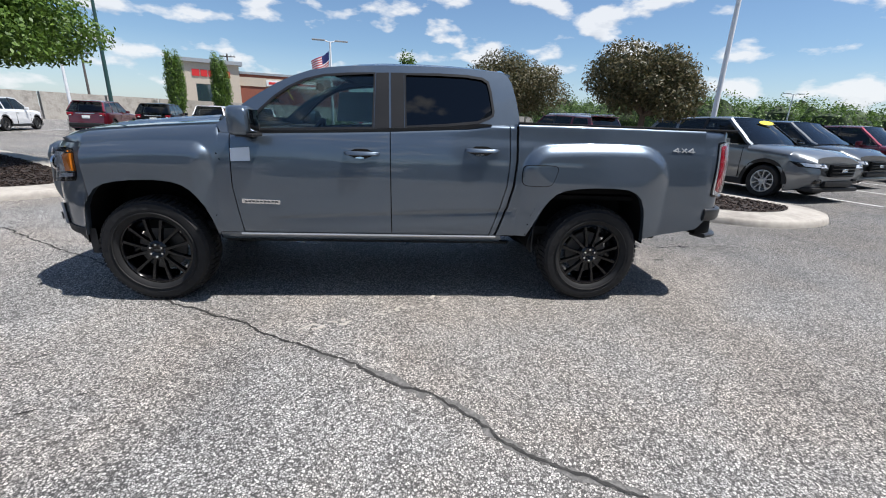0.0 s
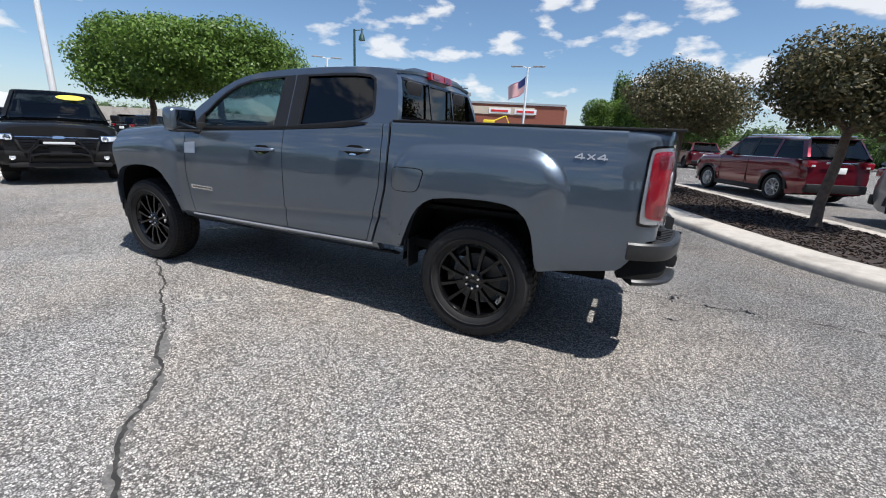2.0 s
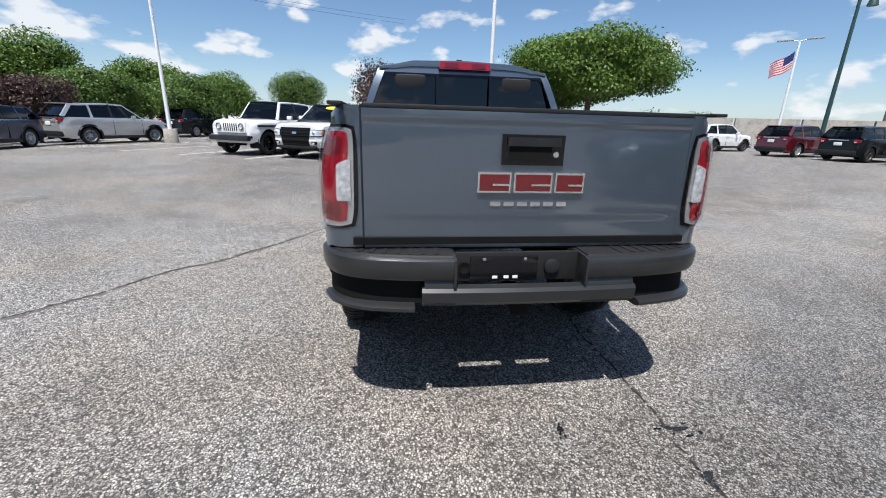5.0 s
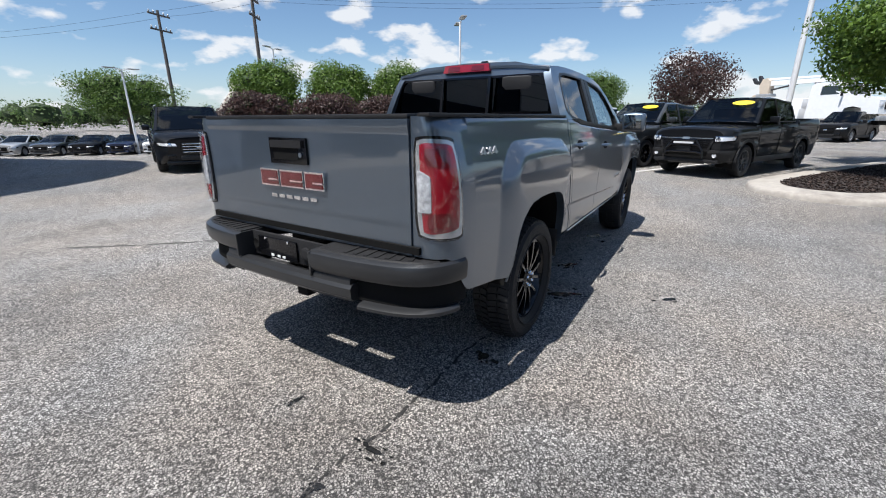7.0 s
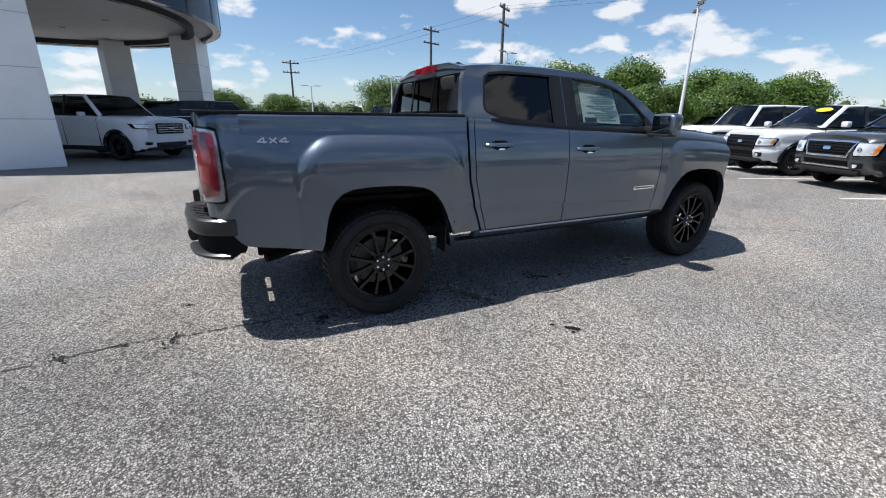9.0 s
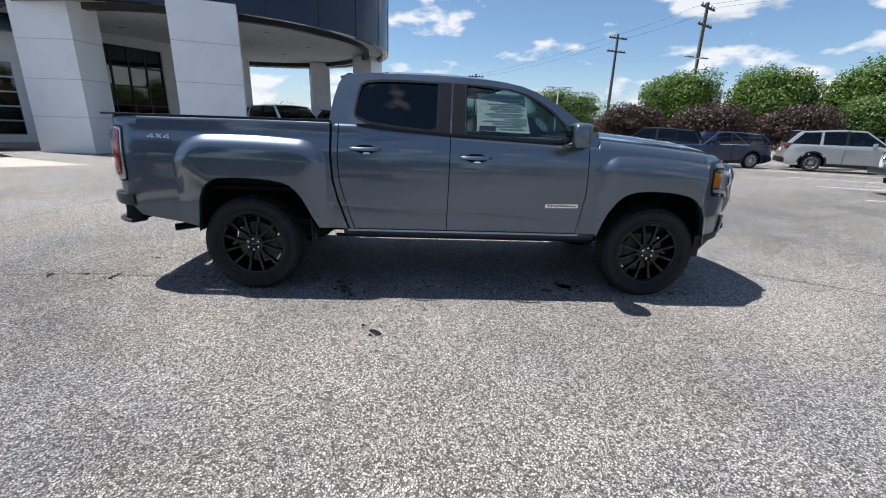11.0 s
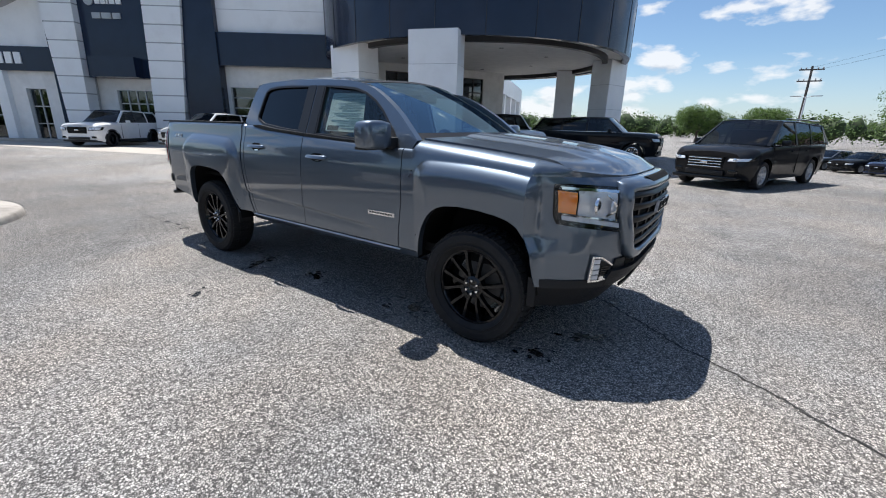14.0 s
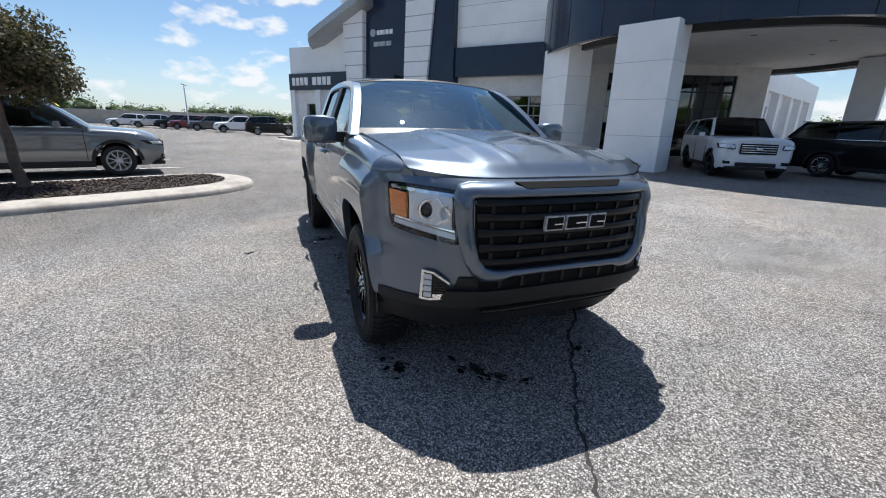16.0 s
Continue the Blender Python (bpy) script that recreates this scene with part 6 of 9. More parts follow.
        for c in xw:
            bm = bmesh.new()
            rows = []
            for i in range(13):
                a = math.pi * (1.1 - 1.2 * i / 12)
                rows.append([bm.verts.new((c + (ar + 0.03) * math.cos(a), sg * yy, R + (ar + 0.03) * math.sin(a))) for yy in (W / 2 - 0.04, W / 2 - 0.42)])
            for ra, rb in zip(rows, rows[1:]):
                bm.faces.new((ra[0], ra[1], rb[1], rb[0]))
            part("wheel_liner", bm, M["dark"], T)
            car_wheel(T, c, sg * (W / 2 - 0.125), R, 0.235, M[rim])
        # lamps
        hw = half(0.10)
        def wrap(a, b, out, sg=sg):
            """Round the front corner: a < 0 runs inwards over the front face, a > 0 back along the side."""
            s0 = max(0.0, a)
            y = side_y(s0, b) + min(0.0, a)
            nx, ny = (1.0, 0.0) if a < 0 else (0.75 * max(0.0, 1 - a / 0.5), 0.6 + 0.4 * min(1.0, a / 0.5))
            return Vector((X0 - s0 + back_off(s0, b) + out * nx, sg * (y + out * ny), b))
        lz = nose - 0.02
        lh = 1.3 if pickup or boxy > 0.5 else 1.0
        if face:
            # tall wrapped lamps in a dark frame
            a0, a1, z0, z1 = {"grey": (-0.20, 0.26, -0.36, -0.07), "black": (-0.16, 0.34, -0.24, -0.10), "white": (-0.22, 0.30, -0.33, -0.10)}[face]
            hl = slab("headlight", [(a0, nose + z0), (a1 - 0.05, nose + z0 + 0.03), (a1, nose + z1), (a0, nose + z1)], wrap, M["gloss_black"], T, n=14, m=6, proud=0.012, depth=0.04, soft=0.05)
            slab("lamp_lens", [(a0 + 0.025, nose + z0 + 0.025), (a1 - 0.09, nose + z0 + 0.05), (a1 - 0.05, nose + z1 - 0.02), (a0 + 0.025, nose + z1 - 0.02)], wrap, M["reflector"], hl, n=12, m=5, proud=0.018, depth=0.008, soft=0.05)
            slab("chrome_strip", [(a0 + 0.02, nose + z1 - 0.018), (a1 - 0.05, nose + z1 - 0.018), (a1 - 0.04, nose + z1 - 0.006), (a0 + 0.02, nose + z1 - 0.006)], wrap, M["chrome"], hl, n=10, m=1, proud=0.022, depth=0.01)
            if face != "black":
                slab("indicator", [(a1 - 0.16, nose + z0 + 0.07), (a1 - 0.10, nose + z0 + 0.07), (a1 - 0.07, nose + z1 - 0.05), (a1 - 0.13, nose + z1 - 0.05)], wrap, M["amber"], hl, n=4, m=4, proud=0.022, depth=0.01)
            part("projector", lathe_bm([(0.0, 0.052), (0.014, 0.052), (0.016, 0.040), (0.004, 0.034), (0.010, 0.0001)], n=14, axis="x", centre=wrap(-0.07, nose + (z0 + z1) / 2, 0.018)), M["chrome"], hl)
            slab("bumper_corner", [(-0.30, clear + 0.03), (0.36, clear + 0.05), (0.40, clear + 0.31), (-0.30, clear + 0.31)], wrap, P if face != "black" else M["plastic"], T, n=14, m=6, proud=0.035, depth=0.05, crown=0.02)
            fg = slab("fog_recess", [(-0.14, clear + 0.14), (0.02, clear + 0.14), (0.04, clear + 0.25), (-0.14, clear + 0.25)], wrap, M["plastic"], T, n=6, m=3, proud=0.042, depth=0.02, soft=0.06)
            part("fog_lamp", lathe_bm([(0.0, 0.045), (0.012, 0.045), (0.006, 0.036), (0.012, 0.0001)], n=16, axis="x", centre=wrap(-0.07, clear + 0.195, 0.042)), M["reflector"], fg)
        elif not slots:
            hl = slab("headlight", [(-0.24, lz - 0.17 * lh), (0.30, lz - 0.15 * lh), (0.46, lz - 0.05), (-0.20, lz - 0.075)], wrap, M["gloss_black"], T, n=14, m=4, proud=0.014, depth=0.04)
            slab("lamp_lens", [(-0.215, lz - 0.150 * lh), (0.20, lz - 0.135 * lh), (0.27, lz - 0.065), (-0.185, lz - 0.088)], wrap, M["reflector"], hl, n=12, m=3, proud=0.019, depth=0.008)
            part("projector", lathe_bm([(0.0, 0.045), (0.014, 0.045), (0.016, 0.034), (0.004, 0.030), (0.010, 0.0001)], n=14, axis="x", centre=wrap(-0.06, lz - 0.115 * lh, 0.018)), M["chrome"], hl)
        if not face:
            part("fog_lamp", box_bm(X0 - 0.10, sg * (hw - 0.16), clear + 0.22, 0.14, 0.20, 0.10, 0.02), M["gloss_black"], T)
        tw = half(L - 0.05)
        tz = (belt - 0.06) if not pickup else bed_z - 0.20
        th = 0.17 if not pickup else 0.34
        tl = part("tail_light", box_bm(X0 - L + 0.10, sg * (tw - 0.10), tz, 0.20, 0.24 if not pickup else 0.15, th, 0.03), M["red"], T, "red tail light")
        part("tail_lens", box_bm(X0 - L + 0.0, sg * (tw - 0.14), tz - th * 0.25, 0.01, 0.10, th * 0.25, 0.003), M["lamp_white"], tl)
        if rails:
            part("roof_rail", box_bm(X0 - (ws_top + r_end) / 2 - 0.05, sg * (yb - 0.20), H + 0.025, (r_end - ws_top) * 0.85, 0.035, 0.035, 0.012), M["chrome"], T)
    # front
    hw = half(0.05)
    if slots:
        # upright body-coloured face with seven tall slots, round lamps and black wings over the wheels
        gr = part("grille", box_bm(X0 + 0.0, 0, nose - 0.20, 0.06, W * 0.66, 0.36, 0.03), P, T, "body-coloured slotted grille")
        for k in range(7):
            part("slot", box_bm(X0 + 0.028, (k - 3) * 0.088, nose - 0.19, 0.02, 0.048, 0.25, 0.012), M["dark"], gr)
        for sg in (-1, 1):
            hl = part("headlight", lathe_bm([(-0.02, 0.105), (0.04, 0.105), (0.045, 0.09), (0.03, 0.08), (0.04, 0.0001)], n=20, axis="x", centre=(X0 + 0.01, sg * 0.47, nose - 0.16)), M["reflector"], T, "round headlight")
            part("lamp_ring", lathe_bm([(0.035, 0.105), (0.055, 0.105), (0.055, 0.088), (0.035, 0.088)], n=20, axis="x", centre=(X0 + 0.01, sg * 0.47, nose - 0.16)), M["gloss_black"], hl)
            part("front_wing", box_bm(X0 - fo - 0.02, sg * (W / 2 - 0.10), R * 2 + 0.17, 1.08, 0.38, 0.07, 0.03), M["plastic"], T, "flat black wing")
            part("rear_wing", box_bm(X0 - fo - wb, sg * (W / 2 - 0.06), R * 2 + 0.17, 0.98, 0.26, 0.07, 0.03), M["plastic"], T, "flat black wing")
        part("front_bumper", box_bm(X0 + 0.10, 0, clear + 0.18, 0.20, W * 0.86, 0.18, 0.04), M["bumper"], T)
    elif face:
        flat = lambda a, b, out: Vector((X0 + back_off(0.0, b) + out, a, b))
        g1 = nose - {"grey": 0.08, "black": 0.20, "white": 0.08}[face]
        g0 = nose - {"grey": 0.36, "black": 0.40, "white": 0.40}[face]
        wt, wb2 = {"grey": (0.57, 0.44), "black": (0.60, 0.52), "white": (0.53, 0.50)}[face]
        gr = slab("grille", [(-wb2, g0), (wb2, g0), (wt, g1), (-wt, g1)], flat, M["dark"], T, "dark grille in a bright frame", n=10, m=6, proud=0.010, depth=0.03, soft=0.04)
        rim_m = {"grey": M["chrome"], "black": M["plastic"], "white": M["gloss_black"]}[face]
        for q in ([(-wt, g1 - 0.005), (wt, g1 - 0.005), (wt + 0.02, g1 + 0.035), (-wt - 0.02, g1 + 0.035)], [(-wb2, g0 - 0.03), (wb2, g0 - 0.03), (wb2, g0 + 0.01), (-wb2, g0 + 0.01)],
                  [(-wb2 - 0.03, g0 - 0.03), (-wb2 + 0.01, g0 - 0.03), (-wt + 0.01, g1 + 0.03), (-wt - 0.03, g1 + 0.03)], [(wb2 - 0.01, g0 - 0.03), (wb2 + 0.03, g0 - 0.03), (wt + 0.03, g1 + 0.03), (wt - 0.01, g1 + 0.03)]):
            slab("grille_frame", q, flat, rim_m, gr, n=8, m=3, proud=0.030, depth=0.03, crown=0.008)
        rows, cols = {"grey": (5, 14), "black": (4, 6), "white": (4, 0)}[face]
        for k in range(rows):
            z = lerp(g0 + 0.02, g1 - 0.03, k / (rows - 1))
            w = lerp(wb2, wt, (z - g0) / (g1 - g0)) - 0.01
            h = 0.016 if face == "grey" else 0.034
            slab("grille_slat", [(-w, z - h / 2), (w, z - h / 2), (w, z + h / 2), (-w, z + h / 2)], flat, M["grille_black"], gr, n=6, m=2, proud=0.024, depth=0.02)
        for k in range(cols):
            y = lerp(-wb2 + 0.03, wb2 - 0.03, k / (cols - 1))
            slab("grille_rib", [(y - 0.006, g0), (y + 0.006, g0), (y * wt / wb2 + 0.006, g1), (y * wt / wb2 - 0.006, g1)], flat, M["grille_black"], gr, n=1, m=3, proud=0.020, depth=0.014)
        if face == "black":
            slab("grille_bar", [(-0.62, nose - 0.19), (0.62, nose - 0.19), (0.62, nose - 0.13), (-0.62, nose - 0.13)], flat, M["gloss_black"], gr, n=8, m=2, proud=0.036, depth=0.03)
            slab("bar_trim", [(-0.60, nose - 0.155), (0.60, nose - 0.155), (0.60, nose - 0.145), (-0.60, nose - 0.145)], flat, M["chrome"], gr, n=8, m=1, proud=0.040, depth=0.01)
        bz = {"grey": nose - 0.21, "black": nose - 0.16, "white": nose - 0.21}[face]
        slab("badge", [(-0.085, bz - 0.035), (0.085, bz - 0.035), (0.085, bz + 0.035), (-0.085, bz + 0.035)], flat, M["chrome"], gr, n=6, m=4, proud=0.046, depth=0.02, soft=0.12)
        fb = slab("front_bumper", [(-0.52, clear + 0.02), (0.52, clear + 0.02), (0.52, clear + 0.31), (-0.52, clear + 0.31)], flat, P if face == "grey" else M["plastic"], T, n=8, m=6, proud=0.036, depth=0.05, crown=0.006)
        slab("air_slot", [(-0.50, clear + 0.17), (0.50, clear + 0.17), (0.52, clear + 0.27), (-0.52, clear + 0.27)], flat, M["dark"], fb, n=6, m=2, proud=0.042, depth=0.02)
        if face == "grey":
            slab("chrome_strip", [(-0.56, clear + 0.125), (0.56, clear + 0.125), (0.56, clear + 0.155), (-0.56, clear + 0.155)], flat, M["chrome"], fb, n=6, m=2, proud=0.048, depth=0.02)
        slab("skid_plate", [(-0.42, clear - 0.02), (0.42, clear - 0.02), (0.46, clear + 0.07), (-0.46, clear + 0.07)], flat, M["steel"] if face == "black" else M["plastic"], fb, n=4, m=2, proud=0.044, depth=0.04)
    else:
        gr = part("grille", box_bm(X0 - 0.01, 0, nose - 0.22, 0.06, hw * 1.10, 0.26 + 0.06 * boxy, 0.03), M["dark"], T, "dark grille")
        nslat = 4
        for k in range(nslat):
            z = nose - 0.32 + 0.20 * k / (nslat - 1)
            part("grille_slat", box_bm(X0 + 0.022, 0, z, 0.02, hw * 1.04, 0.022, 0.006), M[grille], gr)
        part("badge", box_bm(X0 + 0.036, 0, nose - 0.21, 0.012, 0.17, 0.07, 0.02), M["chrome"], gr)
    if not face:
        part("lower_intake", box_bm(X0 - 0.03, 0, clear + 0.17, 0.08, hw * 1.2, 0.12, 0.02), M["plastic"], T)
    part("chin", box_bm(X0 - 0.16, 0, clear + 0.05, 0.30, W * 0.80, 0.09, 0.03), M["plastic"] if cladding else P, T)
    # rear
    tw = half(L - 0.02)
    part("rear_bumper", box_bm(X0 - L + 0.02, 0, clear + 0.20, 0.16, W * 0.86, 0.22, 0.05), M["plastic"] if (cladding or pickup) else P, T)
    part("tailgate_trim", box_bm(X0 - L - 0.005, 0, (belt - 0.02) if not pickup else bed_z - 0.18, 0.03, W * 0.45, 0.05, 0.012), M["chrome"] if chrome else M["gloss_black"], T)
    part("plate_panel", box_bm(X0 - L - 0.004, 0, belt - 0.20 if not pickup else 0.62, 0.02, 0.34, 0.15, 0.01), M["paper"], T)
    if not pickup:
        part("spoiler", box_bm(X0 - r_end - 0.04, 0, H - 0.055, 0.22, W * 0.66, 0.035, 0.014), P, T)
    else:
        part("bed_cover", box_bm(X0 - (cab_end + L) / 2 - 0.02, 0, bed_z + 0.024, L - cab_end - 0.12, W * 0.84, 0.012), M["dark"], T, "dark open truck bed")
    # underside and wipers
    part("underbody", box_bm(X0 - L / 2, 0, clear + 0.06, L * 0.86, W * 0.78, 0.12), M["dark"], T)
    if sticker:
        s = lerp(cowl, ws_top, 0.80)
        z = groof(s) + 0.035
        sl = math.atan2(H - hood, ws_top - cowl)
        mm = Matrix.Translation((X0 - s + 0.05, 0.28, z)) @ Matrix.Rotation(sl, 4, "Y")
        part("windscreen_sticker", oval_bm(0.075, 0.25, 0.006, mm), M["yellow"], T, "yellow oval price sticker")
    return T


def oval_bm(rx, ry, h, m):
    bm = bmesh.new()
    rings = [[bm.verts.new(m @ Vector((rx * math.cos(2 * math.pi * k / 24), ry * math.sin(2 * math.pi * k / 24), z))) for k in range(24)] for z in (-h / 2, h / 2)]
    for k in range(24):
        bm.faces.new((rings[0][k], rings[0][(k + 1) % 24], rings[1][(k + 1) % 24], rings[1][k]))
    bm.faces.new(rings[0][::-1])
    bm.faces.new(rings[1])
    return bm


def leaf_cloud(name, centre, blobs, count, size, material, parent, seed, inner=0.45):
    """Many small leaves spread over the outer part of a set of blobs (x, y, z, rx, ry, rz)."""
    rng = np.random.default_rng(seed)
    vol = np.array([b[3] * b[4] * b[5] for b in blobs]) ** 0.7
    pick = rng.choice(len(blobs), count, p=vol / vol.sum())
    B = np.array(blobs)[pick]
    d = rng.normal(size=(count, 3))
    d /= np.linalg.norm(d, axis=1)[:, None]
    r = inner + (1 - inner) * rng.random(count) ** 0.45
    r *= 1 + 0.10 * rng.normal(size=count)
    p = B[:, :3] + d * B[:, 3:6] * r[:, None]
    p += rng.normal(size=(count, 3)) * size * 0.4
    nrm = d + rng.normal(size=(count, 3)) * 0.75 + np.array([0, 0, 0.35])
    nrm /= np.linalg.norm(nrm, axis=1)[:, None]
    a = np.cross(nrm, rng.normal(size=(count, 3)))
    a /= np.linalg.norm(a, axis=1)[:, None]
    b = np.cross(nrm, a)
    s = size * (0.6 + 0.8 * rng.random(count))[:, None]
    bend = nrm * s * 0.18
    quads = np.stack([p - a * s, p - b * s * 0.52 + bend, p + a * s, p + b * s * 0.52 + bend], axis=1).reshape(-1, 3)
    me = bpy.data.meshes.new(name)
    me.vertices.add(count * 4)
    me.vertices.foreach_set("co", quads.astype(np.float32).ravel())
    me.loops.add(count * 4)
    me.loops.foreach_set("vertex_index", np.arange(count * 4, dtype=np.int32))
    me.polygons.add(count)
    me.polygons.foreach_set("loop_start", np.arange(0, count * 4, 4, dtype=np.int32))
    me.update(calc_edges=True)
    me.validate()
    me.materials.append(material)
    ob = new(name, me)
    ob.parent = parent
    return ob


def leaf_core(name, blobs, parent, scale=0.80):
    """Solid cores added under tree and wood leaves, dark green for the shade inside."""
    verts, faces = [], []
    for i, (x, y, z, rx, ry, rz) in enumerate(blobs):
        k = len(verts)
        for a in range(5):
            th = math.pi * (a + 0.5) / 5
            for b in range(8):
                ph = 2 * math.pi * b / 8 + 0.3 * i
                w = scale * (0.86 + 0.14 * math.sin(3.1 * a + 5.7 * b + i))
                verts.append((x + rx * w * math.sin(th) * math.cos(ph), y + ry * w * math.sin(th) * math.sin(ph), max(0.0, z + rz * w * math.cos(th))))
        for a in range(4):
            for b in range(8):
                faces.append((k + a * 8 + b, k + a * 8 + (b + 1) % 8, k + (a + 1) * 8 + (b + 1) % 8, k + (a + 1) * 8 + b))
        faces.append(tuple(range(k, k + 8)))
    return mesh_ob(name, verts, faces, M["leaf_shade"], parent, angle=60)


def branch(bm, p, q, r0, r1, n=7, bend=0.05, seg=4, rng=None):
    p, q = Vector(p), Vector(q)
    prev = p
    L = (q - p).length
    for i in range(1, seg + 1):
        t = i / seg
        c = p.lerp(q, t)
        if rng is not None and i < seg:
            c += Vector((rng.uniform(-1, 1), rng.uniform(-1, 1), rng.uniform(-0.4, 0.4))) * bend * L
        cyl_bm(prev, c, lerp(r0, r1, (i - 1) / seg), lerp(r0, r1, t), n=n, bm=bm, caps=False)
        prev = c


def make_tree(name, label, x, y, height, crown_z, rx, rz, leaf, count, size, seed, trunk=0.09, base_z=0.0, lean=(0, 0), blobs=16, ragged=0.35, ry=None, group="trees", thin=0.45, core=0.0):
    """A tree with a tapered trunk, limbs and a crown of leaves. crown_z: the crown's middle."""
    T = thing(name, label, "tree", group, m=pose(x, y, base_z))
    crown_z -= ground_z(x, y)
    rng = random.Random(seed)
    ry = ry or rx
    bm = bmesh.new()
    fork = max(0.3, crown_z - base_z - rz * 0.75)
    cz = crown_z - base_z
    tip = Vector((lean[0], lean[1], fork))
    branch(bm, (0, 0, -0.02), tip, trunk, trunk * 0.72, n=10, bend=0.025, seg=4, rng=rng)
    cyl_bm((0, 0, -0.02), (0, 0, 0.10), trunk * 1.5, trunk * 1.02, n=10, bm=bm, caps=False)
    bl = []
    for k in range(blobs):
        a = 2.399963 * k + rng.uniform(-0.4, 0.4)
        t = (k + 0.5) / blobs
        zz = lerp(-0.78, 0.80, t)
        rr = math.sqrt(max(0.05, 1 - zz * zz)) * rng.uniform(0.45, 0.72)
        c = Vector((lean[0] + rx * rr * math.cos(a), lean[1] + ry * rr * math.sin(a), cz + rz * zz * 0.80))
        f = rng.uniform(1 - ragged, 1 + ragged * 0.5)
        bl.append((c.x, c.y, c.z, rx * 0.44 * f, ry * 0.44 * f, rz * 0.40 * f))
        if k % 2 == 0:
            branch(bm, tip, c, trunk * 0.5, trunk * 0.10, n=6, bend=0.07, seg=3, rng=rng)
    bl.append((lean[0], lean[1], cz, rx * 0.62, ry * 0.62, rz * 0.60))
    part("trunk", bm, M["bark"], T, "rough brown trunk and limbs")
    crown = leaf_cloud("crown", None, bl, count, size, M[leaf], T, seed, inner=thin)
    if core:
        leaf_core("shaded_core", bl, crown, core)
    return T


def lamp_pole(name, label, x, y, h, heads, material="white_metal", r=0.09, base=True, yaw=0, arm=0.9, flag=False, seed=0):
    """A car-park light: pole, base, arms with flat heads, and on some a flag."""
    T = thing(name, label, "light pole", "light poles", m=pose(x, y, 0, 0, 0, yaw))
    h -= ground_z(x, y)
    part("pole", cyl_bm((0, 0, 0), (0, 0, h), r, r * 0.62, n=14), M[material], T)
    if base:
        part("base", lathe_bm([(0, 0.0001), (0, 0.30), (0.62, 0.29), (0.66, 0.27), (0.66, 0.0001)], n=20, axis="z"), M["concrete"], T, "round concrete pole base")
    for k in range(heads):
        s = 1 if k == 0 else -1
        part("arm", cyl_bm((0, 0, h - 0.05), (s * arm * 0.45, 0, h + 0.02), r * 0.35, n=8), M[material], T)
        part("lamp_head", box_bm(s * (arm * 0.45 + 0.38), 0, h + 0.05, 0.80, 0.30, 0.07, 0.03), M["grey_metal"], T, "flat grey lamp head")
    if flag:
        fl = new("flag"); fl.parent = T
        fl["label"] = "striped flag with a blue corner"
        fh, fw = 0.95, 1.5
        def fn(u, v):
            return (-0.10 - fw * u * 0.74 + 0.10 * (1 - v) * u, 0.16 * math.sin(u * 7 + v) * u, h - 0.55 - fh * (1 - v) * (1 - 0.12 * u) - 0.72 * u - 0.07 * math.sin(u * 5))
        for k in range(13):
            v0, v1 = k / 13, (k + 1) / 13
            u0 = 0.4 if k >= 6 else 0.0
            grid_ob("stripe", 14, 1, lambda u, v: fn(lerp(u0, 1, u), lerp(v0, v1, v)), M["flag_red"] if k % 2 == 0 else M["flag_white"], fl)
        grid_ob("canton", 8, 4, lambda u, v: fn(lerp(0, 0.4, u), lerp(6 / 13, 1, v)), M["flag_blue"], fl)
    return T


def utility_pole(x, y, h, yaw=0, arms=2):
    T = thing("utility_pole", "tall dark wooden utility pole with crossarms", "utility pole", "utility poles", m=pose(x, y, 0, 0, 0, yaw))
    h -= ground_z(x, y)
    part("pole", cyl_bm((0, 0, 0), (0, 0, h), 0.24, 0.15, n=10), M["wood_pole"], T)
    for k in range(arms):
        z = h - 0.5 - 1.6 * k
        part("crossarm", box_bm(0, 0.1, z, 3.0, 0.14, 0.18, 0.02), M["wood_pole"], T)
        for sx in (-1.3, -0.7, 0.7, 1.3):
            part("insulator", lathe_bm([(0, 0.05), (0.1, 0.09), (0.2, 0.09), (0.28, 0.03), (0.28, 0.0001)], n=8, axis="z", centre=(sx, 0.1, z + 0.09)), M["grey_metal"], T)
    return T


# ---- ground, kerbs, markings ----
def flat_poly(name, pts, z, material, label, category="ground", kind="structure"):
    me_v = [(x, y, z) for x, y in pts]
    return tagged(mesh_ob(name, me_v, [tuple(range(len(pts)))], material, smooth=False), label, category, kind=kind)


def make_ground():
    """One sheet to the horizon, finely divided where it slopes."""
    far = [-2500, -800, -300, -120, -60, -40, -30, -24]
    xs = far + [-20, -16, -12, -9] + [-6.5 + 0.5 * k for k in range(17)] + [4, 8, 14, 30, 60, 120, 300, 800, 2500]
    ys = far[:5] + [-48, -42] + [-38 + 0.5 * k for k in range(56)] + [-8, -4, 0, 4, 10, 20, 40, 80, 120, 300, 800, 2500]
    verts = [(x, y, ground_z(x, y)) for x in xs for y in ys]
    m = len(ys)
    faces = [(i * m + j, (i + 1) * m + j, (i + 1) * m + j + 1, i * m + j + 1) for i in range(len(xs) - 1) for j in range(m - 1)]
    return tagged(mesh_ob("ground", verts, faces, M["asphalt"]), "worn pale asphalt car park with exposed stone", "ground", kind="structure")


make_ground()


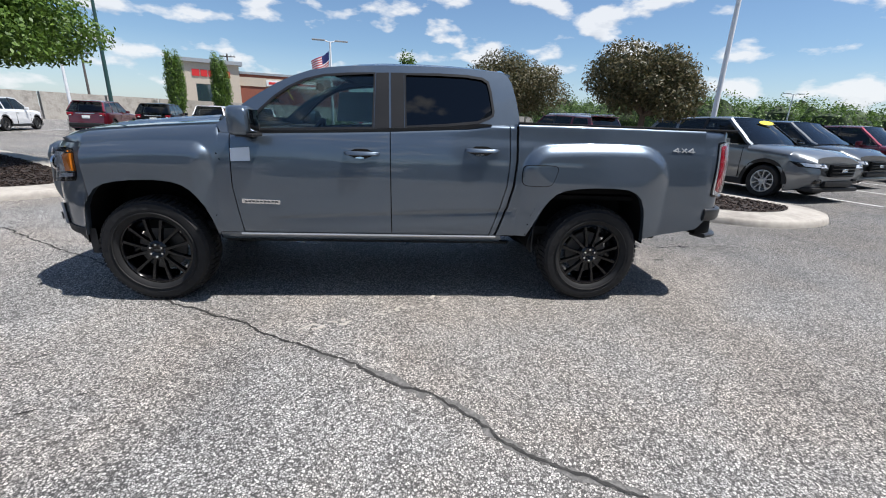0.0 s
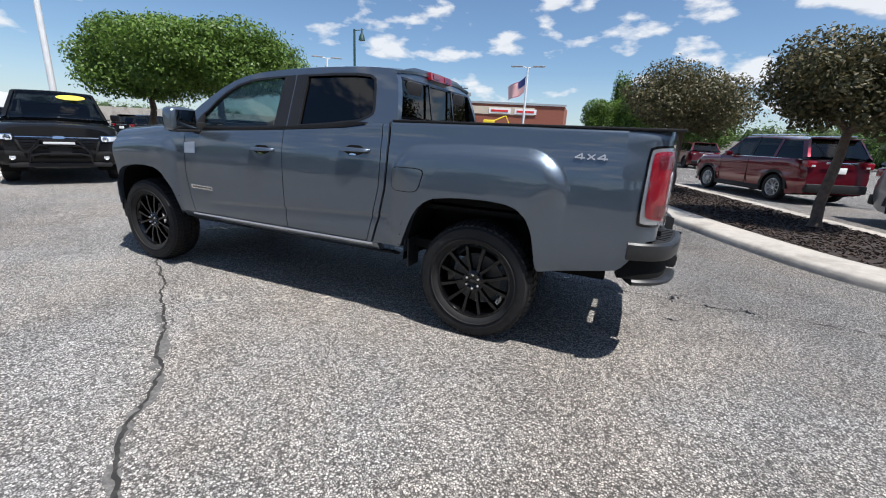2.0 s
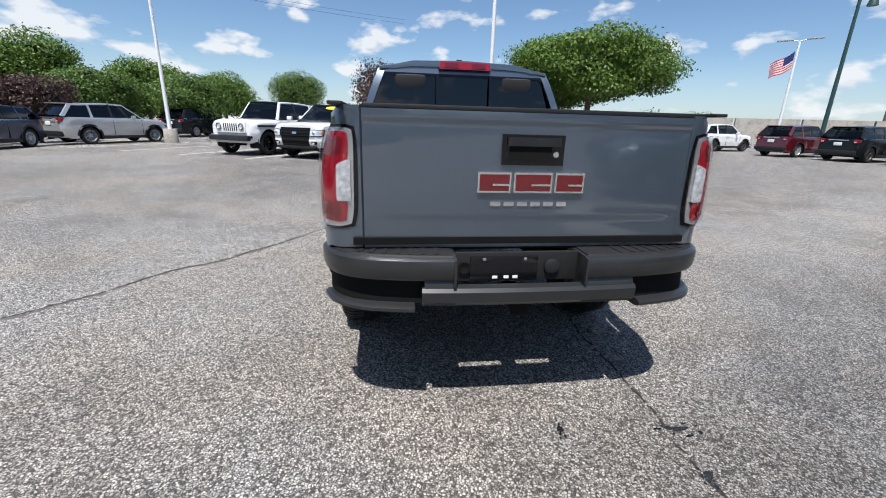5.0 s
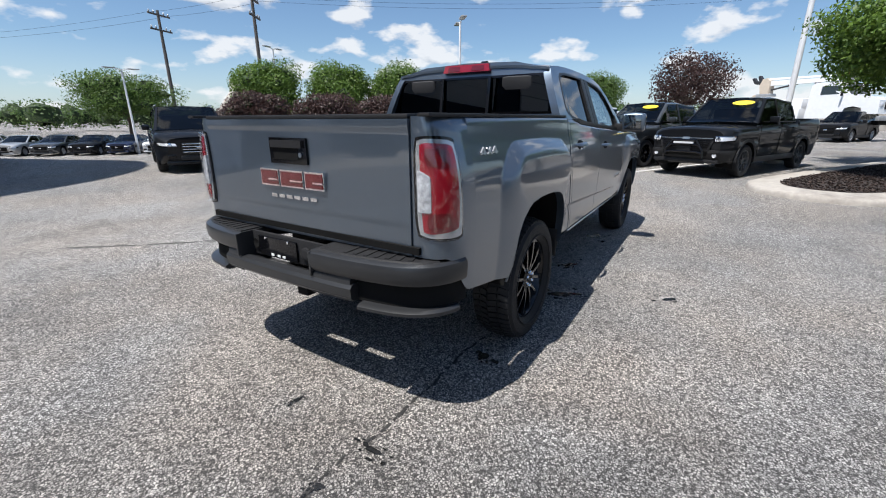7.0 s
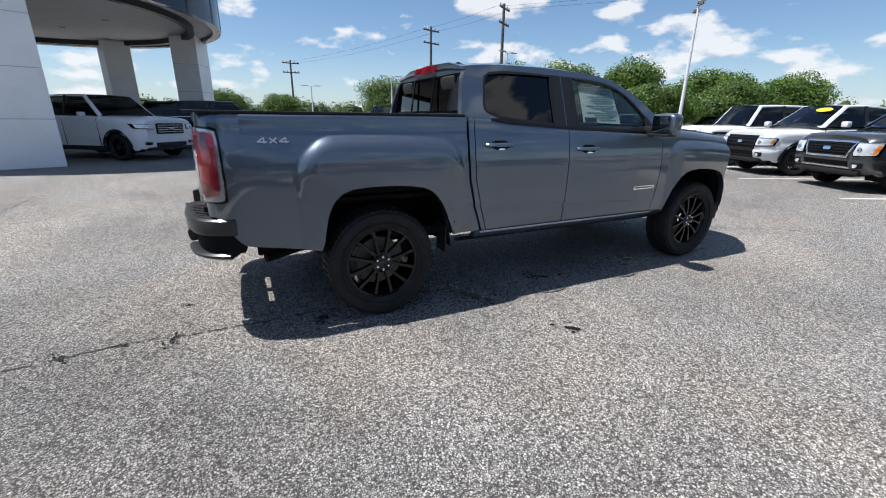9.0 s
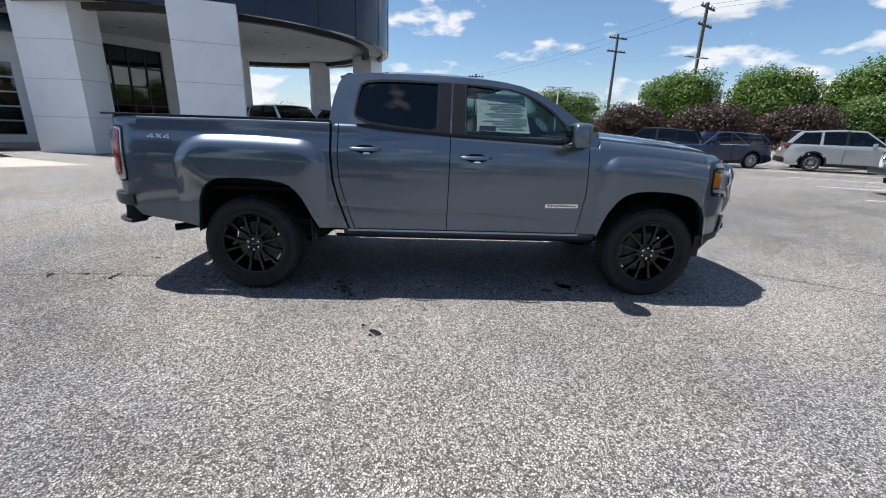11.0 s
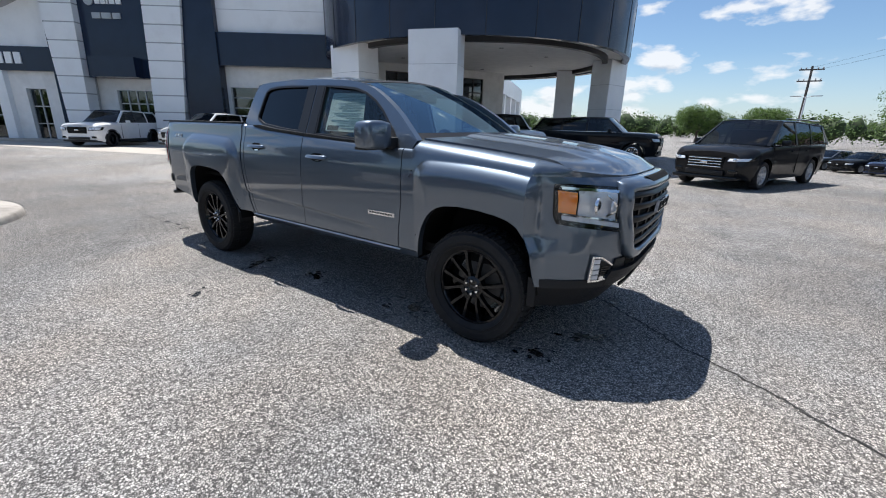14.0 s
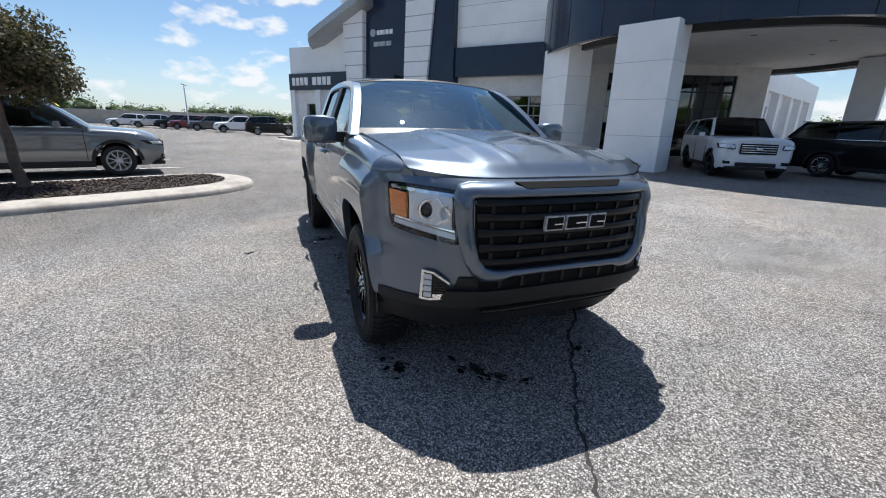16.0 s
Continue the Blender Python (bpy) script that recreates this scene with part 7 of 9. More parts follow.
def ribbon(name, pts, width, material, label, z=0.004, seed=1, jitter=0.03, strands=1, step=0.06, kind="structure", category="crack", gaps=0.0, taper=True):
    """An irregular strip along a line on the ground."""
    rng = random.Random(seed)
    path = []
    for (x0, y0), (x1, y1) in zip(pts, pts[1:]):
        d = math.hypot(x1 - x0, y1 - y0)
        n = max(1, int(d / step))
        path += [(lerp(x0, x1, i / n), lerp(y0, y1, i / n)) for i in range(n)]
    path.append(pts[-1])
    verts, faces = [], []
    for s in range(strands):
        off = (s - (strands - 1) / 2) * width * 1.5
        wob = 0.0
        prev = False
        for i, (x, y) in enumerate(path):
            a = path[max(0, i - 1)]
            b = path[min(len(path) - 1, i + 1)]
            d = Vector((b[0] - a[0], b[1] - a[1])).normalized()
            wob = wob * 0.85 + rng.uniform(-jitter, jitter)
            big = 0.5 * jitter * math.sin(i * 0.31 + seed) + 0.6 * jitter * math.sin(i * 0.11 + 2 * seed)
            w = width * rng.uniform(0.45, 1.3)
            if taper:
                w *= min(1, 0.3 + 0.1 * min(i, len(path) - 1 - i))
            c = Vector((x - d.y * (off + wob + big), y + d.x * (off + wob + big)))
            gz = z + ground_z(c.x, c.y)
            verts += [(c.x - d.y * w / 2, c.y + d.x * w / 2, gz), (c.x + d.y * w / 2, c.y - d.x * w / 2, gz)]
            k = len(verts)
            if prev and rng.random() >= gaps:
                faces.append((k - 4, k - 3, k - 1, k - 2))
            prev = True
    return tagged(mesh_ob(name, verts, faces, material, smooth=False), label, category, kind=kind)


ribbon("ground_crack", [(-4.6, 1.2), (-3.7, 0.62), (-3.18, 0.26), (-2.84, 0.11), (-2.45, -0.19), (-1.98, -0.55), (-1.63, -0.88), (-0.88, -1.27), (-0.59, -1.47), (-0.10, -1.78), (0.13, -1.98), (0.42, -2.16), (0.64, -2.42), (0.84, -2.59), (1.13, -2.74), (1.7, -3.2), (2.6, -4.2)],
       0.019, M["tar"], "long dark crack across the asphalt", seed=3, jitter=0.010, step=0.022)
ribbon("ground_crack", [(-0.40, -1.60), (0.13, -1.98), (0.42, -2.16), (0.64, -2.42), (0.84, -2.59), (1.13, -2.74), (1.7, -3.2), (2.6, -4.2)],
       0.055, M["crack_stain"], "crumbled grey edge of the long crack", z=0.002, seed=3, jitter=0.012, step=0.03, gaps=0.12)
ribbon("ground_crack", [(0.9, 0.66), (1.83, 0.65), (2.4, 0.65), (3.0, 0.63), (3.4, 0.66), (3.9, 0.68), (4.6, 0.66), (5.4, 0.64)], 0.016, M["tar"], "broken dark seam in the asphalt", seed=5, jitter=0.010, step=0.03, gaps=0.4)
ribbon("ground_crack", [(5.45, 1.5), (5.43, 0.7), (5.4, -0.05), (5.55, -0.5), (5.58, -1.3), (5.5, -3.0), (5.6, -6.0)], 0.018, M["tar"], "narrow dark crack in the asphalt", seed=7, jitter=0.010, step=0.025, gaps=0.05)
ribbon("ground_crack", [(-0.9, -1.5), (-1.5, -2.1), (-2.3, -2.72), (-3.2, -3.7), (-4.3, -4.85), (-5.8, -6.4), (-8.5, -9.4)], 0.009, M["tar"], "faint crack in the asphalt", seed=9, jitter=0.014, gaps=0.45, step=0.04)
ribbon("ground_crack", [(-1.47, -1.15), (-2.18, -2.06), (-3.45, -3.1), (-5.5, -4.6)], 0.008, M["tar"], "faint crack in the asphalt", seed=11, jitter=0.014, gaps=0.5, step=0.04)
for k, (a, b) in enumerate((((2.2, 7.2), (6.0, 13.0)), ((-7.0, 8.6), (2.0, 10.4)), ((8.5, -5.0), (16.0, -1.0)), ((-6.0, -7.0), (2.2, -6.0)), ((6.0, -1.5), (13.0, 0.5)), ((-16.0, -8.0), (-7.0, -4.5)))):
    ribbon("ground_crack", [a, (lerp(a[0], b[0], 0.5) + 0.3, lerp(a[1], b[1], 0.5) - 0.2), b], 0.012, M["tar"], "far crack in the asphalt", seed=20 + k, jitter=0.02, gaps=0.2)


ribbon("pale_seam", [(-0.58, -1.43), (-0.01, -1.14), (0.46, -0.82), (0.9, -0.6)], 0.030, M["concrete_lt"], "pale scuffed seam in the asphalt", seed=13, jitter=0.02, strands=2, gaps=0.5, step=0.03)


def blot(x, y, r, seed, material="wet", z=0.005, stretch=1.0, yaw=0.0):
    """A splash on the ground: one larger spot with a scatter of drips round it."""
    rng = random.Random(seed)
    verts, faces = [], []
    for d in range(11):
        q = r * (0.55 if d == 0 else rng.uniform(0.06, 0.30))
        far = 0 if d == 0 else r * rng.uniform(0.4, 1.7)
        b = rng.uniform(0, 6.283)
        cx, cy = far * math.cos(b) * stretch, far * math.sin(b)
        k = len(verts)
        n = 22
        for i in range(n):
            a = 2 * math.pi * i / n
            rr = q * (0.75 + 0.35 * rng.random()) * (1 + 0.25 * math.sin(2 * a + seed + d))
            u, v = cx + rr * math.cos(a) * stretch, cy + rr * math.sin(a)
            verts.append((x + u * math.cos(yaw) - v * math.sin(yaw), y + u * math.sin(yaw) + v * math.cos(yaw), z + 0.0002 * d))
        faces.append(tuple(range(k, k + n)))
    return tagged(mesh_ob("stain", verts, faces, M[material], smooth=False), "dark wet drips on asphalt", "stain", kind="structure")


for k, (x, y, r, s) in enumerate(((-2.06, 0.75, 0.075, 1.2), (-2.22, 0.33, 0.06, 2.0), (-2.33, 0.24, 0.045, 1.6), (-2.42, 0.12, 0.03, 1.5), (-2.24, -0.40, 0.05, 1.2), (0.90, 0.86, 0.10, 1.5), (0.55, 1.62, 0.06, 1.4), (0.12, 0.75, 0.07, 1.6),
                                  (-1.02, 0.71, 0.10, 1.5), (2.04, 0.76, 0.06, 1.4), (0.96, 0.70, 0.07, 1.0), (0.19, 0.69, 0.05, 1.3), (2.95, 0.70, 0.035, 2.0), (3.5, 0.66, 0.03, 2.0), (3.2, 0.64, 0.028, 1.5), (2.9, 0.15, 0.022, 2.0))):
    blot(x, y, r, 40 + k, stretch=s, yaw=0.4 * k)


def line_strip(x0, y0, x1, y1, w=0.11):
    d = Vector((x1 - x0, y1 - y0)).normalized()
    n = Vector((-d.y, d.x)) * w / 2
    verts = []
    for k in range(13):
        x, y = lerp(x0, x1, k / 12), lerp(y0, y1, k / 12)
        verts += [(x + n.x, y + n.y, 0.006 + ground_z(x + n.x, y + n.y)), (x - n.x, y - n.y, 0.006 + ground_z(x - n.x, y - n.y))]
    return tagged(mesh_ob("parking_line", verts, [(2 * k, 2 * k + 1, 2 * k + 3, 2 * k + 2) for k in range(12)], M["line_paint"], smooth=False), "worn white parking line painted on asphalt", "parking line", "parking lines", "structure")


hw_ = Vector((-0.906, 0.423))
for k in range(6):
    p = Vector((-7.55, -0.15)) + Vector((-0.55, -1.17)) * 2.12 * (k - 0)
    line_strip(p.x, p.y, p.x + hw_.x * 5.4, p.y + hw_.y * 5.4)
for k in range(5):
    p = Vector((9.9, 3.7)) + Vector((2.5, 0.72)) * k
    line_strip(p.x, p.y, p.x - 1.55, p.y + 5.0)
for k in range(12):
    x = -26.0 + 2.85 * k
    y = 19.9 + 0.27 * (x + 21.0)
    line_strip(x + 0.6, y, x - 0.6, y + 5.2)
for k in range(9):
    p = Vector((-4.0, -42.5)) + Vector((-0.71, 0.71)) * 2.45 * k
    line_strip(p.x - 3.5, p.y - 3.5, p.x, p.y)


def island(name, pts, rim, label, seed, h=0.13):
    """A raised planting bed: a kerb ring with a sloped face, and a mulch bed inside it."""
    n = len(pts)
    c = Vector((sum(p[0] for p in pts) / n, sum(p[1] for p in pts) / n))
    fine = []
    for i in range(n):
        p0, p1, p2, p3 = (Vector(pts[(i + k) % n]) for k in (-1, 0, 1, 2))
        for j in range(6):
            t = j / 6
            fine.append(0.5 * ((2 * p1) + (p2 - p0) * t + (2 * p0 - 5 * p1 + 4 * p2 - p3) * t * t + (3 * p1 - p0 - 3 * p2 + p3) * t ** 3))
    m = len(fine)
    def inset(d):
        out = []
        for i in range(m):
            a, b = fine[i - 1], fine[(i + 1) % m]
            t = (b - a).normalized()
            nn = Vector((-t.y, t.x))
            out.append(fine[i] + nn * d)
        return out
    rings = [(fine, -0.02), (inset(0.010), 0.03), (inset(0.025), h * 0.60), (inset(0.045), h * 0.74), (inset(0.085), h * 0.82), (inset(rim * 0.5), h * 0.92), (inset(rim - 0.02), h + 0.004), (inset(rim), h), (inset(rim + 0.02), h - 0.05)]
    verts, faces = [], []
    for ring, z in rings:
        verts += [(p.x, p.y, z) for p in ring]
    for r in range(len(rings) - 1):
        for i in range(m):
            faces.append((r * m + i, r * m + (i + 1) % m, (r + 1) * m + (i + 1) % m, (r + 1) * m + i))
    tagged(mesh_ob("kerb_" + name, verts, faces, M["concrete"], angle=40), label, "kerb", kind="structure")
    bed = inset(rim + 0.005)
    bm = bmesh.new()
    vs = [bm.verts.new((p.x, p.y, h + 0.004)) for p in bed]
    f = bm.faces.new(vs)
    ob = part("mulch_bed_" + name, bm, M["mulch_bed"], None, smooth=False)
    tagged(ob, "dark brown mulch bed inside the kerb", "mulch bed", kind="structure")
    # loose chips
    rng = random.Random(seed)
    xs = [p.x for p in bed]
    ys = [p.y for p in bed]
    poly = [(p.x, p.y) for p in bed]
    def inside(x, y):
        k = False
        for (x0, y0), (x1, y1) in zip(poly, poly[1:] + poly[:1]):
            if (y0 > y) != (y1 > y) and x < (x1 - x0) * (y - y0) / (y1 - y0) + x0:
                k = not k
        return k
    cv, cf = [], []
    tries = 0
    while len(cf) < 9000 * 3 and tries < 60000:
        tries += 1
        x, y = rng.uniform(min(xs), max(xs)), rng.uniform(min(ys), max(ys))
        if not inside(x, y):
            continue
        a, L, w, tl = rng.uniform(0, 6.3), rng.uniform(0.010, 0.032), rng.uniform(0.004, 0.010), rng.uniform(-0.4, 0.4)
        dx, dy = math.cos(a), math.sin(a)
        z = h + 0.016 + rng.uniform(0, 0.012)
        k = len(cv)
        for sx, sy in ((-1, -1), (1, -1), (1, 1), (-1, 1)):
            cv.append((x + dx * L * sx - dy * w * sy, y + dy * L * sx + dx * w * sy, z + tl * L * sx))
        cv += [(x - dx * L * 0.5, y - dy * L * 0.5, z - 0.016), (x + dx * L * 0.5, y + dy * L * 0.5, z - 0.016)]
        cf += [(k, k + 1, k + 2, k + 3), (k, k + 4, k + 5, k + 1), (k + 2, k + 5, k + 4, k + 3)]
    tagged(mesh_ob("mulch_chips", cv, cf, M["mulch_chip"], smooth=False), "loose dark mulch chips", "mulch", kind="stuff")


island("east", [(3.10, 5.2), (3.60, 4.05), (4.05, 3.15), (4.48, 2.45), (5.0, 1.95), (5.7, 1.70), (6.55, 1.83), (7.2, 2.3), (7.42, 2.95), (7.1, 3.9), (6.55, 5.1), (5.85, 7.3), (4.9, 10.2), (3.9, 13.0), (3.0, 14.4), (1.9, 14.5), (0.95, 13.6), (0.65, 12.2), (1.35, 9.9), (2.3, 7.3)], 0.56, "pale concrete kerb round a planting island", 1)
island("west", [(-15.5, 7.2), (-12.4, 5.25), (-9.6, 3.75), (-7.3, 2.62), (-6.4, 2.42), (-5.6, 2.66), (-5.12, 3.35), (-5.2, 4.25), (-6.4, 5.5), (-8.8, 7.4), (-12.0, 9.6), (-15.2, 10.6), (-16.4, 9.0)], 0.55, "pale concrete kerb round a tree island", 2)

# ---- the dealership building ----
FO, FE, FN = Vector((17.0, -13.7)), Vector((0.8, 0.6)), Vector((-0.6, 0.8))


def fac(u, z, out=0.0):
    p = FO + FE * u + FN * out
    return Vector((p.x, p.y, z))


def wall_piece(name, u0, u1, z0, z1, out, depth, material, parent, label="", holes=(), top=None):
    """A wall slab on the facade between u0..u1 and z0..z1 with openings (u0, u1, z0, z1)."""
    loop = [(u0, z0), (u1, z0), (u1, z1 if top is None else top), (u0, z1)]
    hl = [[(a, c), (b, c), (b, d), (a, d)] for a, b, c, d in holes]
    return part(name, poly_bm(loop, hl, lambda a, b, o: fac(a, b, out + o), depth), material, parent, label, smooth=False)


def glazing(parent, u0, u1, z0, z1, out, cols, rows, name="window"):
    w = new(name); w.parent = parent
    bm = bmesh.new()
    for k in range(cols + 1):
        u = lerp(u0, u1, k / cols)
        for a in (0,):
            p = [fac(u - 0.035, z0, out), fac(u + 0.035, z0, out), fac(u + 0.035, z1, out), fac(u - 0.035, z1, out)]
            q = [fac(u - 0.035, z0, out - 0.10), fac(u + 0.035, z0, out - 0.10), fac(u + 0.035, z1, out - 0.10), fac(u - 0.035, z1, out - 0.10)]
            vs = [bm.verts.new(c) for c in p + q]
            for f in ((0, 1, 2, 3), (7, 6, 5, 4), (0, 4, 5, 1), (1, 5, 6, 2), (2, 6, 7, 3), (3, 7, 4, 0)):
                bm.faces.new([vs[i] for i in f])
    for k in range(rows + 1):
        z = lerp(z0, z1, k / rows)
        p = [fac(u0, z - 0.03, out + 0.004), fac(u1, z - 0.03, out + 0.004), fac(u1, z + 0.03, out + 0.004), fac(u0, z + 0.03, out + 0.004)]
        q = [fac(u0, z - 0.03, out - 0.096), fac(u1, z - 0.03, out - 0.096), fac(u1, z + 0.03, out - 0.096), fac(u0, z + 0.03, out - 0.096)]
        vs = [bm.verts.new(c) for c in p + q]
        for f in ((0, 1, 2, 3), (7, 6, 5, 4), (0, 4, 5, 1), (1, 5, 6, 2), (2, 6, 7, 3), (3, 7, 4, 0)):
            bm.faces.new([vs[i] for i in f])
    part("window_frame", bm, M["grey_metal"], w, smooth=False)
    for i in range(cols):
        for j in range(rows):
            a, b = lerp(u0, u1, i / cols), lerp(u0, u1, (i + 1) / cols)
            c, d = lerp(z0, z1, j / rows), lerp(z0, z1, (j + 1) / rows)
            part("pane", poly_bm([(a, c), (b, c), (b, d), (a, d)], [], lambda x, y, o: fac(x, y, out - 0.05 + o), 0.01), M["glass_bldg"], w, smooth=False)
    return w


def make_building():
    B = thing("dealership_building", "white and navy panelled car dealership with a round entrance canopy", "building")
    dark, white, stucco = M["panel_navy"], M["panel_white"], M["stucco"]
    # left wing
    wall_piece("wall", 14.4, 21.2, 0, 3.75, 0.0, 0.4, stucco, B, "off-white rendered wall", holes=[(18.75, 19.75, 0.02, 2.75), (16.0, 17.1, 0.02, 2.85)])
    wall_piece("sign_band", 14.4, 21.35, 3.75, 4.98, 0.25, 0.45, dark, B, "navy sign band")
    wall_piece("wall", 14.4, 21.25, 4.98, 6.75, 0.12, 0.5, white, B, "white panel wall", top=6.92)
    wall_piece("column", 17.9, 18.45, 0, 3.75, 0.30, 0.35, white, B)
    wall_piece("column", 20.75, 21.25, 0, 3.75, 0.30, 0.35, white, B)
    part("end_wall", poly_bm([(0, 0), (14, 0), (14, 6.8), (0, 6.8)], [], lambda a, b, o: Vector((*(FO + FE * (21.0 + o) - FN * (a - 0.1)), b)), 0.3), white, B, smooth=False)
    # plain bars in place of the dealer's name
    sgn = new("name_sign"); sgn.parent = B
    sgn["label"] = "white block lettering on the navy band"
    u = 20.95
    for k, w in enumerate((0.34, 0.34, 0.34, 0.36, 0, 0.44, 0.40, 0.36, 0.36)):
        if w == 0:
            u -= 0.38
            continue
        wall_piece("letter_bar", u - w, u, 4.10, 4.68, 0.30, 0.05, white, sgn)
        u -= w + 0.13
    glazing(B, 16.0, 17.1, 0.02, 2.85, -0.2, 2, 3, "door_glazing")
    glazing(B, 18.75, 19.75, 0.02, 2.75, -0.2, 1, 2, "window")
    # swooping roof edge over the wing: a curved fascia that climbs towards the towers
    part("gable_wall", poly_bm([(18.3, 6.6), (14.4, 6.6), (14.4, 8.3)], [], lambda a, b, o: fac(a, b, 0.116 + o), 0.4), white, B, smooth=False)
    def swoop(u, v):
        uu = lerp(18.6, 12.4, u)
        return fac(uu, 6.95 + 2.6 * u ** 0.9 - 0.40 * (1 - v), lerp(-0.2, 1.55 * sstep(u * 3 + 0.35), v))
    v1, f1 = grid_data(20, 4, swoop)
    v2, f2 = grid_data(20, 4, lambda u, v: Vector(swoop(u, v)) - Vector((0, 0, 0.12 + 0.32 * sstep(u * 4))))
    k = len(v1)
    ff = f1 + [tuple(i + k for i in reversed(q)) for q in f2]
    n, m = 20, 4
    ring = [i * (m + 1) for i in range(n + 1)] + [n * (m + 1) + j for j in range(1, m + 1)] + [i * (m + 1) + m for i in range(n - 1, -1, -1)] + [j for j in range(m - 1, 0, -1)]
    ff += [(ring[(i + 1) % len(ring)], ring[i], ring[i] + k, ring[(i + 1) % len(ring)] + k) for i in range(len(ring))]
    mesh_ob("roof_fascia", v1 + v2, ff, M["grey_metal"], B, "grey curved roof edge", angle=30)
    # towers: two white ribbed pillars, black panel with a sign between
    for (a0, a1, b0, b1) in ((13.3, 14.45, 12.95, 14.95), (8.2, 9.75, 7.15, 9.35)):
        col = new("tower_pillar"); col.parent = B
        col["label"] = "white ribbed metal pillar"
        rows = 12
        for j in range(rows):
            t0, t1 = j / rows, (j + 1) / rows - 0.006
            q = [(lerp(a0, b0, t0), 10.6 * t0), (lerp(a1, b1, t0), 10.6 * t0), (lerp(a1, b1, t1), 10.6 * t1), (lerp(a0, b0, t1), 10.6 * t1)]
            part("panel", poly_bm(q, [], lambda a, b, o: fac(a, b, 0.75 + o), 0.75), white, col, smooth=False)
        q = [(a0 + 0.02, 0), (a1 - 0.02, 0), (b1 - 0.02, 10.55), (b0 + 0.02, 10.55)]
        part("core", poly_bm(q, [], lambda a, b, o: fac(a, b, 0.72 + o), 0.9), M["grey_metal"], col, smooth=False)
    wall_piece("sign_tower", 9.2, 13.6, 3.5, 10.5, 0.35, 0.5, dark, B, "navy sign tower")
    wall_piece("wall", 9.5, 13.6, 0, 3.5, -0.3, 0.4, M["stucco"], B, holes=[(10.3, 12.3, 0.02, 2.9)])
    glazing(B, 10.3, 12.3, 0.02, 2.9, -0.45, 4, 4)
    wall_piece("door_canopy", 10.2, 12.6, 3.5, 4.5, 1.0, 0.8, dark, B)
    logo = new("maker_logo"); logo.parent = B
    logo["label"] = "pale logo shapes on the navy tower"
    bm = bmesh.new()
    poly_bm([(12.42 + 0.24 * math.cos(a), 7.27 + 0.24 * math.sin(a)) for a in (2 * math.pi * k / 20 for k in range(20))], [], lambda a, b, o: fac(a, b, 0.42 + o), 0.06, bm)
    part("logo_disc", bm, M["grey_metal"], logo, smooth=False)
    for uu, w in ((11.84, 0.24), (11.56, 0.22), (11.42, 0.08), (11.08, 0.26), (10.74, 0.26)):
        wall_piece("logo_bar", uu, uu + w, 7.12, 7.40, 0.42, 0.06, white, logo)
    for uu, w in ((11.92, 0.44), (11.36, 0.50), (10.88, 0.40)):
        wall_piece("logo_bar", uu, uu + w, 6.42, 6.70, 0.42, 0.06, M["grey_metal"], logo)
    wall_piece("tower_flank", 14.50, 14.85, 0, 9.3, 0.60, 0.5, dark, B, "navy flank of the tower", top=9.3)
    # showroom front
    wall_piece("navy_return", 5.95, 7.9, 0, 9.6, 0.55, 0.9, dark, B, "navy panel")
    wall_piece("upper_wall", -7.0, 6.0, 5.95, 9.4, 0.15, 0.5, white, B, "white upper wall")
    for z in (7.1, 8.25):
        wall_piece("panel_joint", -7.0, 6.0, z - 0.012, z + 0.012, 0.153, 0.01, M["grey_metal"], B)
    wall_piece("navy_band", -1.1, 6.6, 4.28, 5.95, 0.40, 0.7, dark, B, "navy band")
    wall_piece("wall", -1.1, 6.2, 0, 4.28, -0.15, 0.4, stucco, B, "off-white rendered wall", holes=[(-0.35, 5.75, 0.42, 3.2)])
    glazing(B, -0.35, 5.75, 0.42, 3.2, -0.28, 4, 5)
    wall_piece("inner_wall", -1.0, 21, 0, 4.2, -5.0, 0.2, M["room_dark"], B)
    bm = bmesh.new()
    vs = [bm.verts.new(fac(u, 0.012, o)) for u, o in ((-7, -0.5), (21, -0.5), (21, -5.0), (-7, -5.0))]
    bm.faces.new(vs)
    part("inner_floor", bm, M["room_dark"], B, smooth=False)
    bm = bmesh.new()
    vs = [bm.verts.new(fac(u, z, o)) for u, o, z in ((-7.0, 0.0, 9.35), (7, 0.0, 9.35), (15, 0, 9.35), (15.0, -22, 9.35), (-7, -22, 9.35))]
    bm.faces.new(vs)
    part("roof_deck", bm, M["grey_metal"], B, smooth=False)
    bm = bmesh.new()
    vs = [bm.verts.new(fac(u, z, o)) for u, o, z in ((15, 0.1, 6.7), (21.0, 0.1, 6.7), (21.0, -14, 6.7), (15, -14, 6.7))]
    bm.faces.new(vs)
    part("roof_deck", bm, M["grey_metal"], B, smooth=False)
    # plinth slab along the front
    loop = [(-1.5, 1.6), (21.6, 1.6), (21.6, -0.2), (-1.5, -0.2)]
    part("apron", poly_bm(loop, [], lambda a, b, o: Vector((*(FO + FE * a + FN * b), 0.13 + o)), 0.15), M["concrete_lt"], B, "pale concrete apron", smooth=False)
    # second front, going away behind the canopy
    A0, A1 = Vector((13.6, -24.0)), Vector((23.5, -52.0))
    d = (A1 - A0).normalized()
    nn = Vector((-d.y, d.x)) * -1
    if nn.dot(Vector((-1, 0.2))) < 0:
        nn = -nn
    def back(a, b, o):
        p = A0 + d * a + nn * o
        return Vector((p.x, p.y, b))
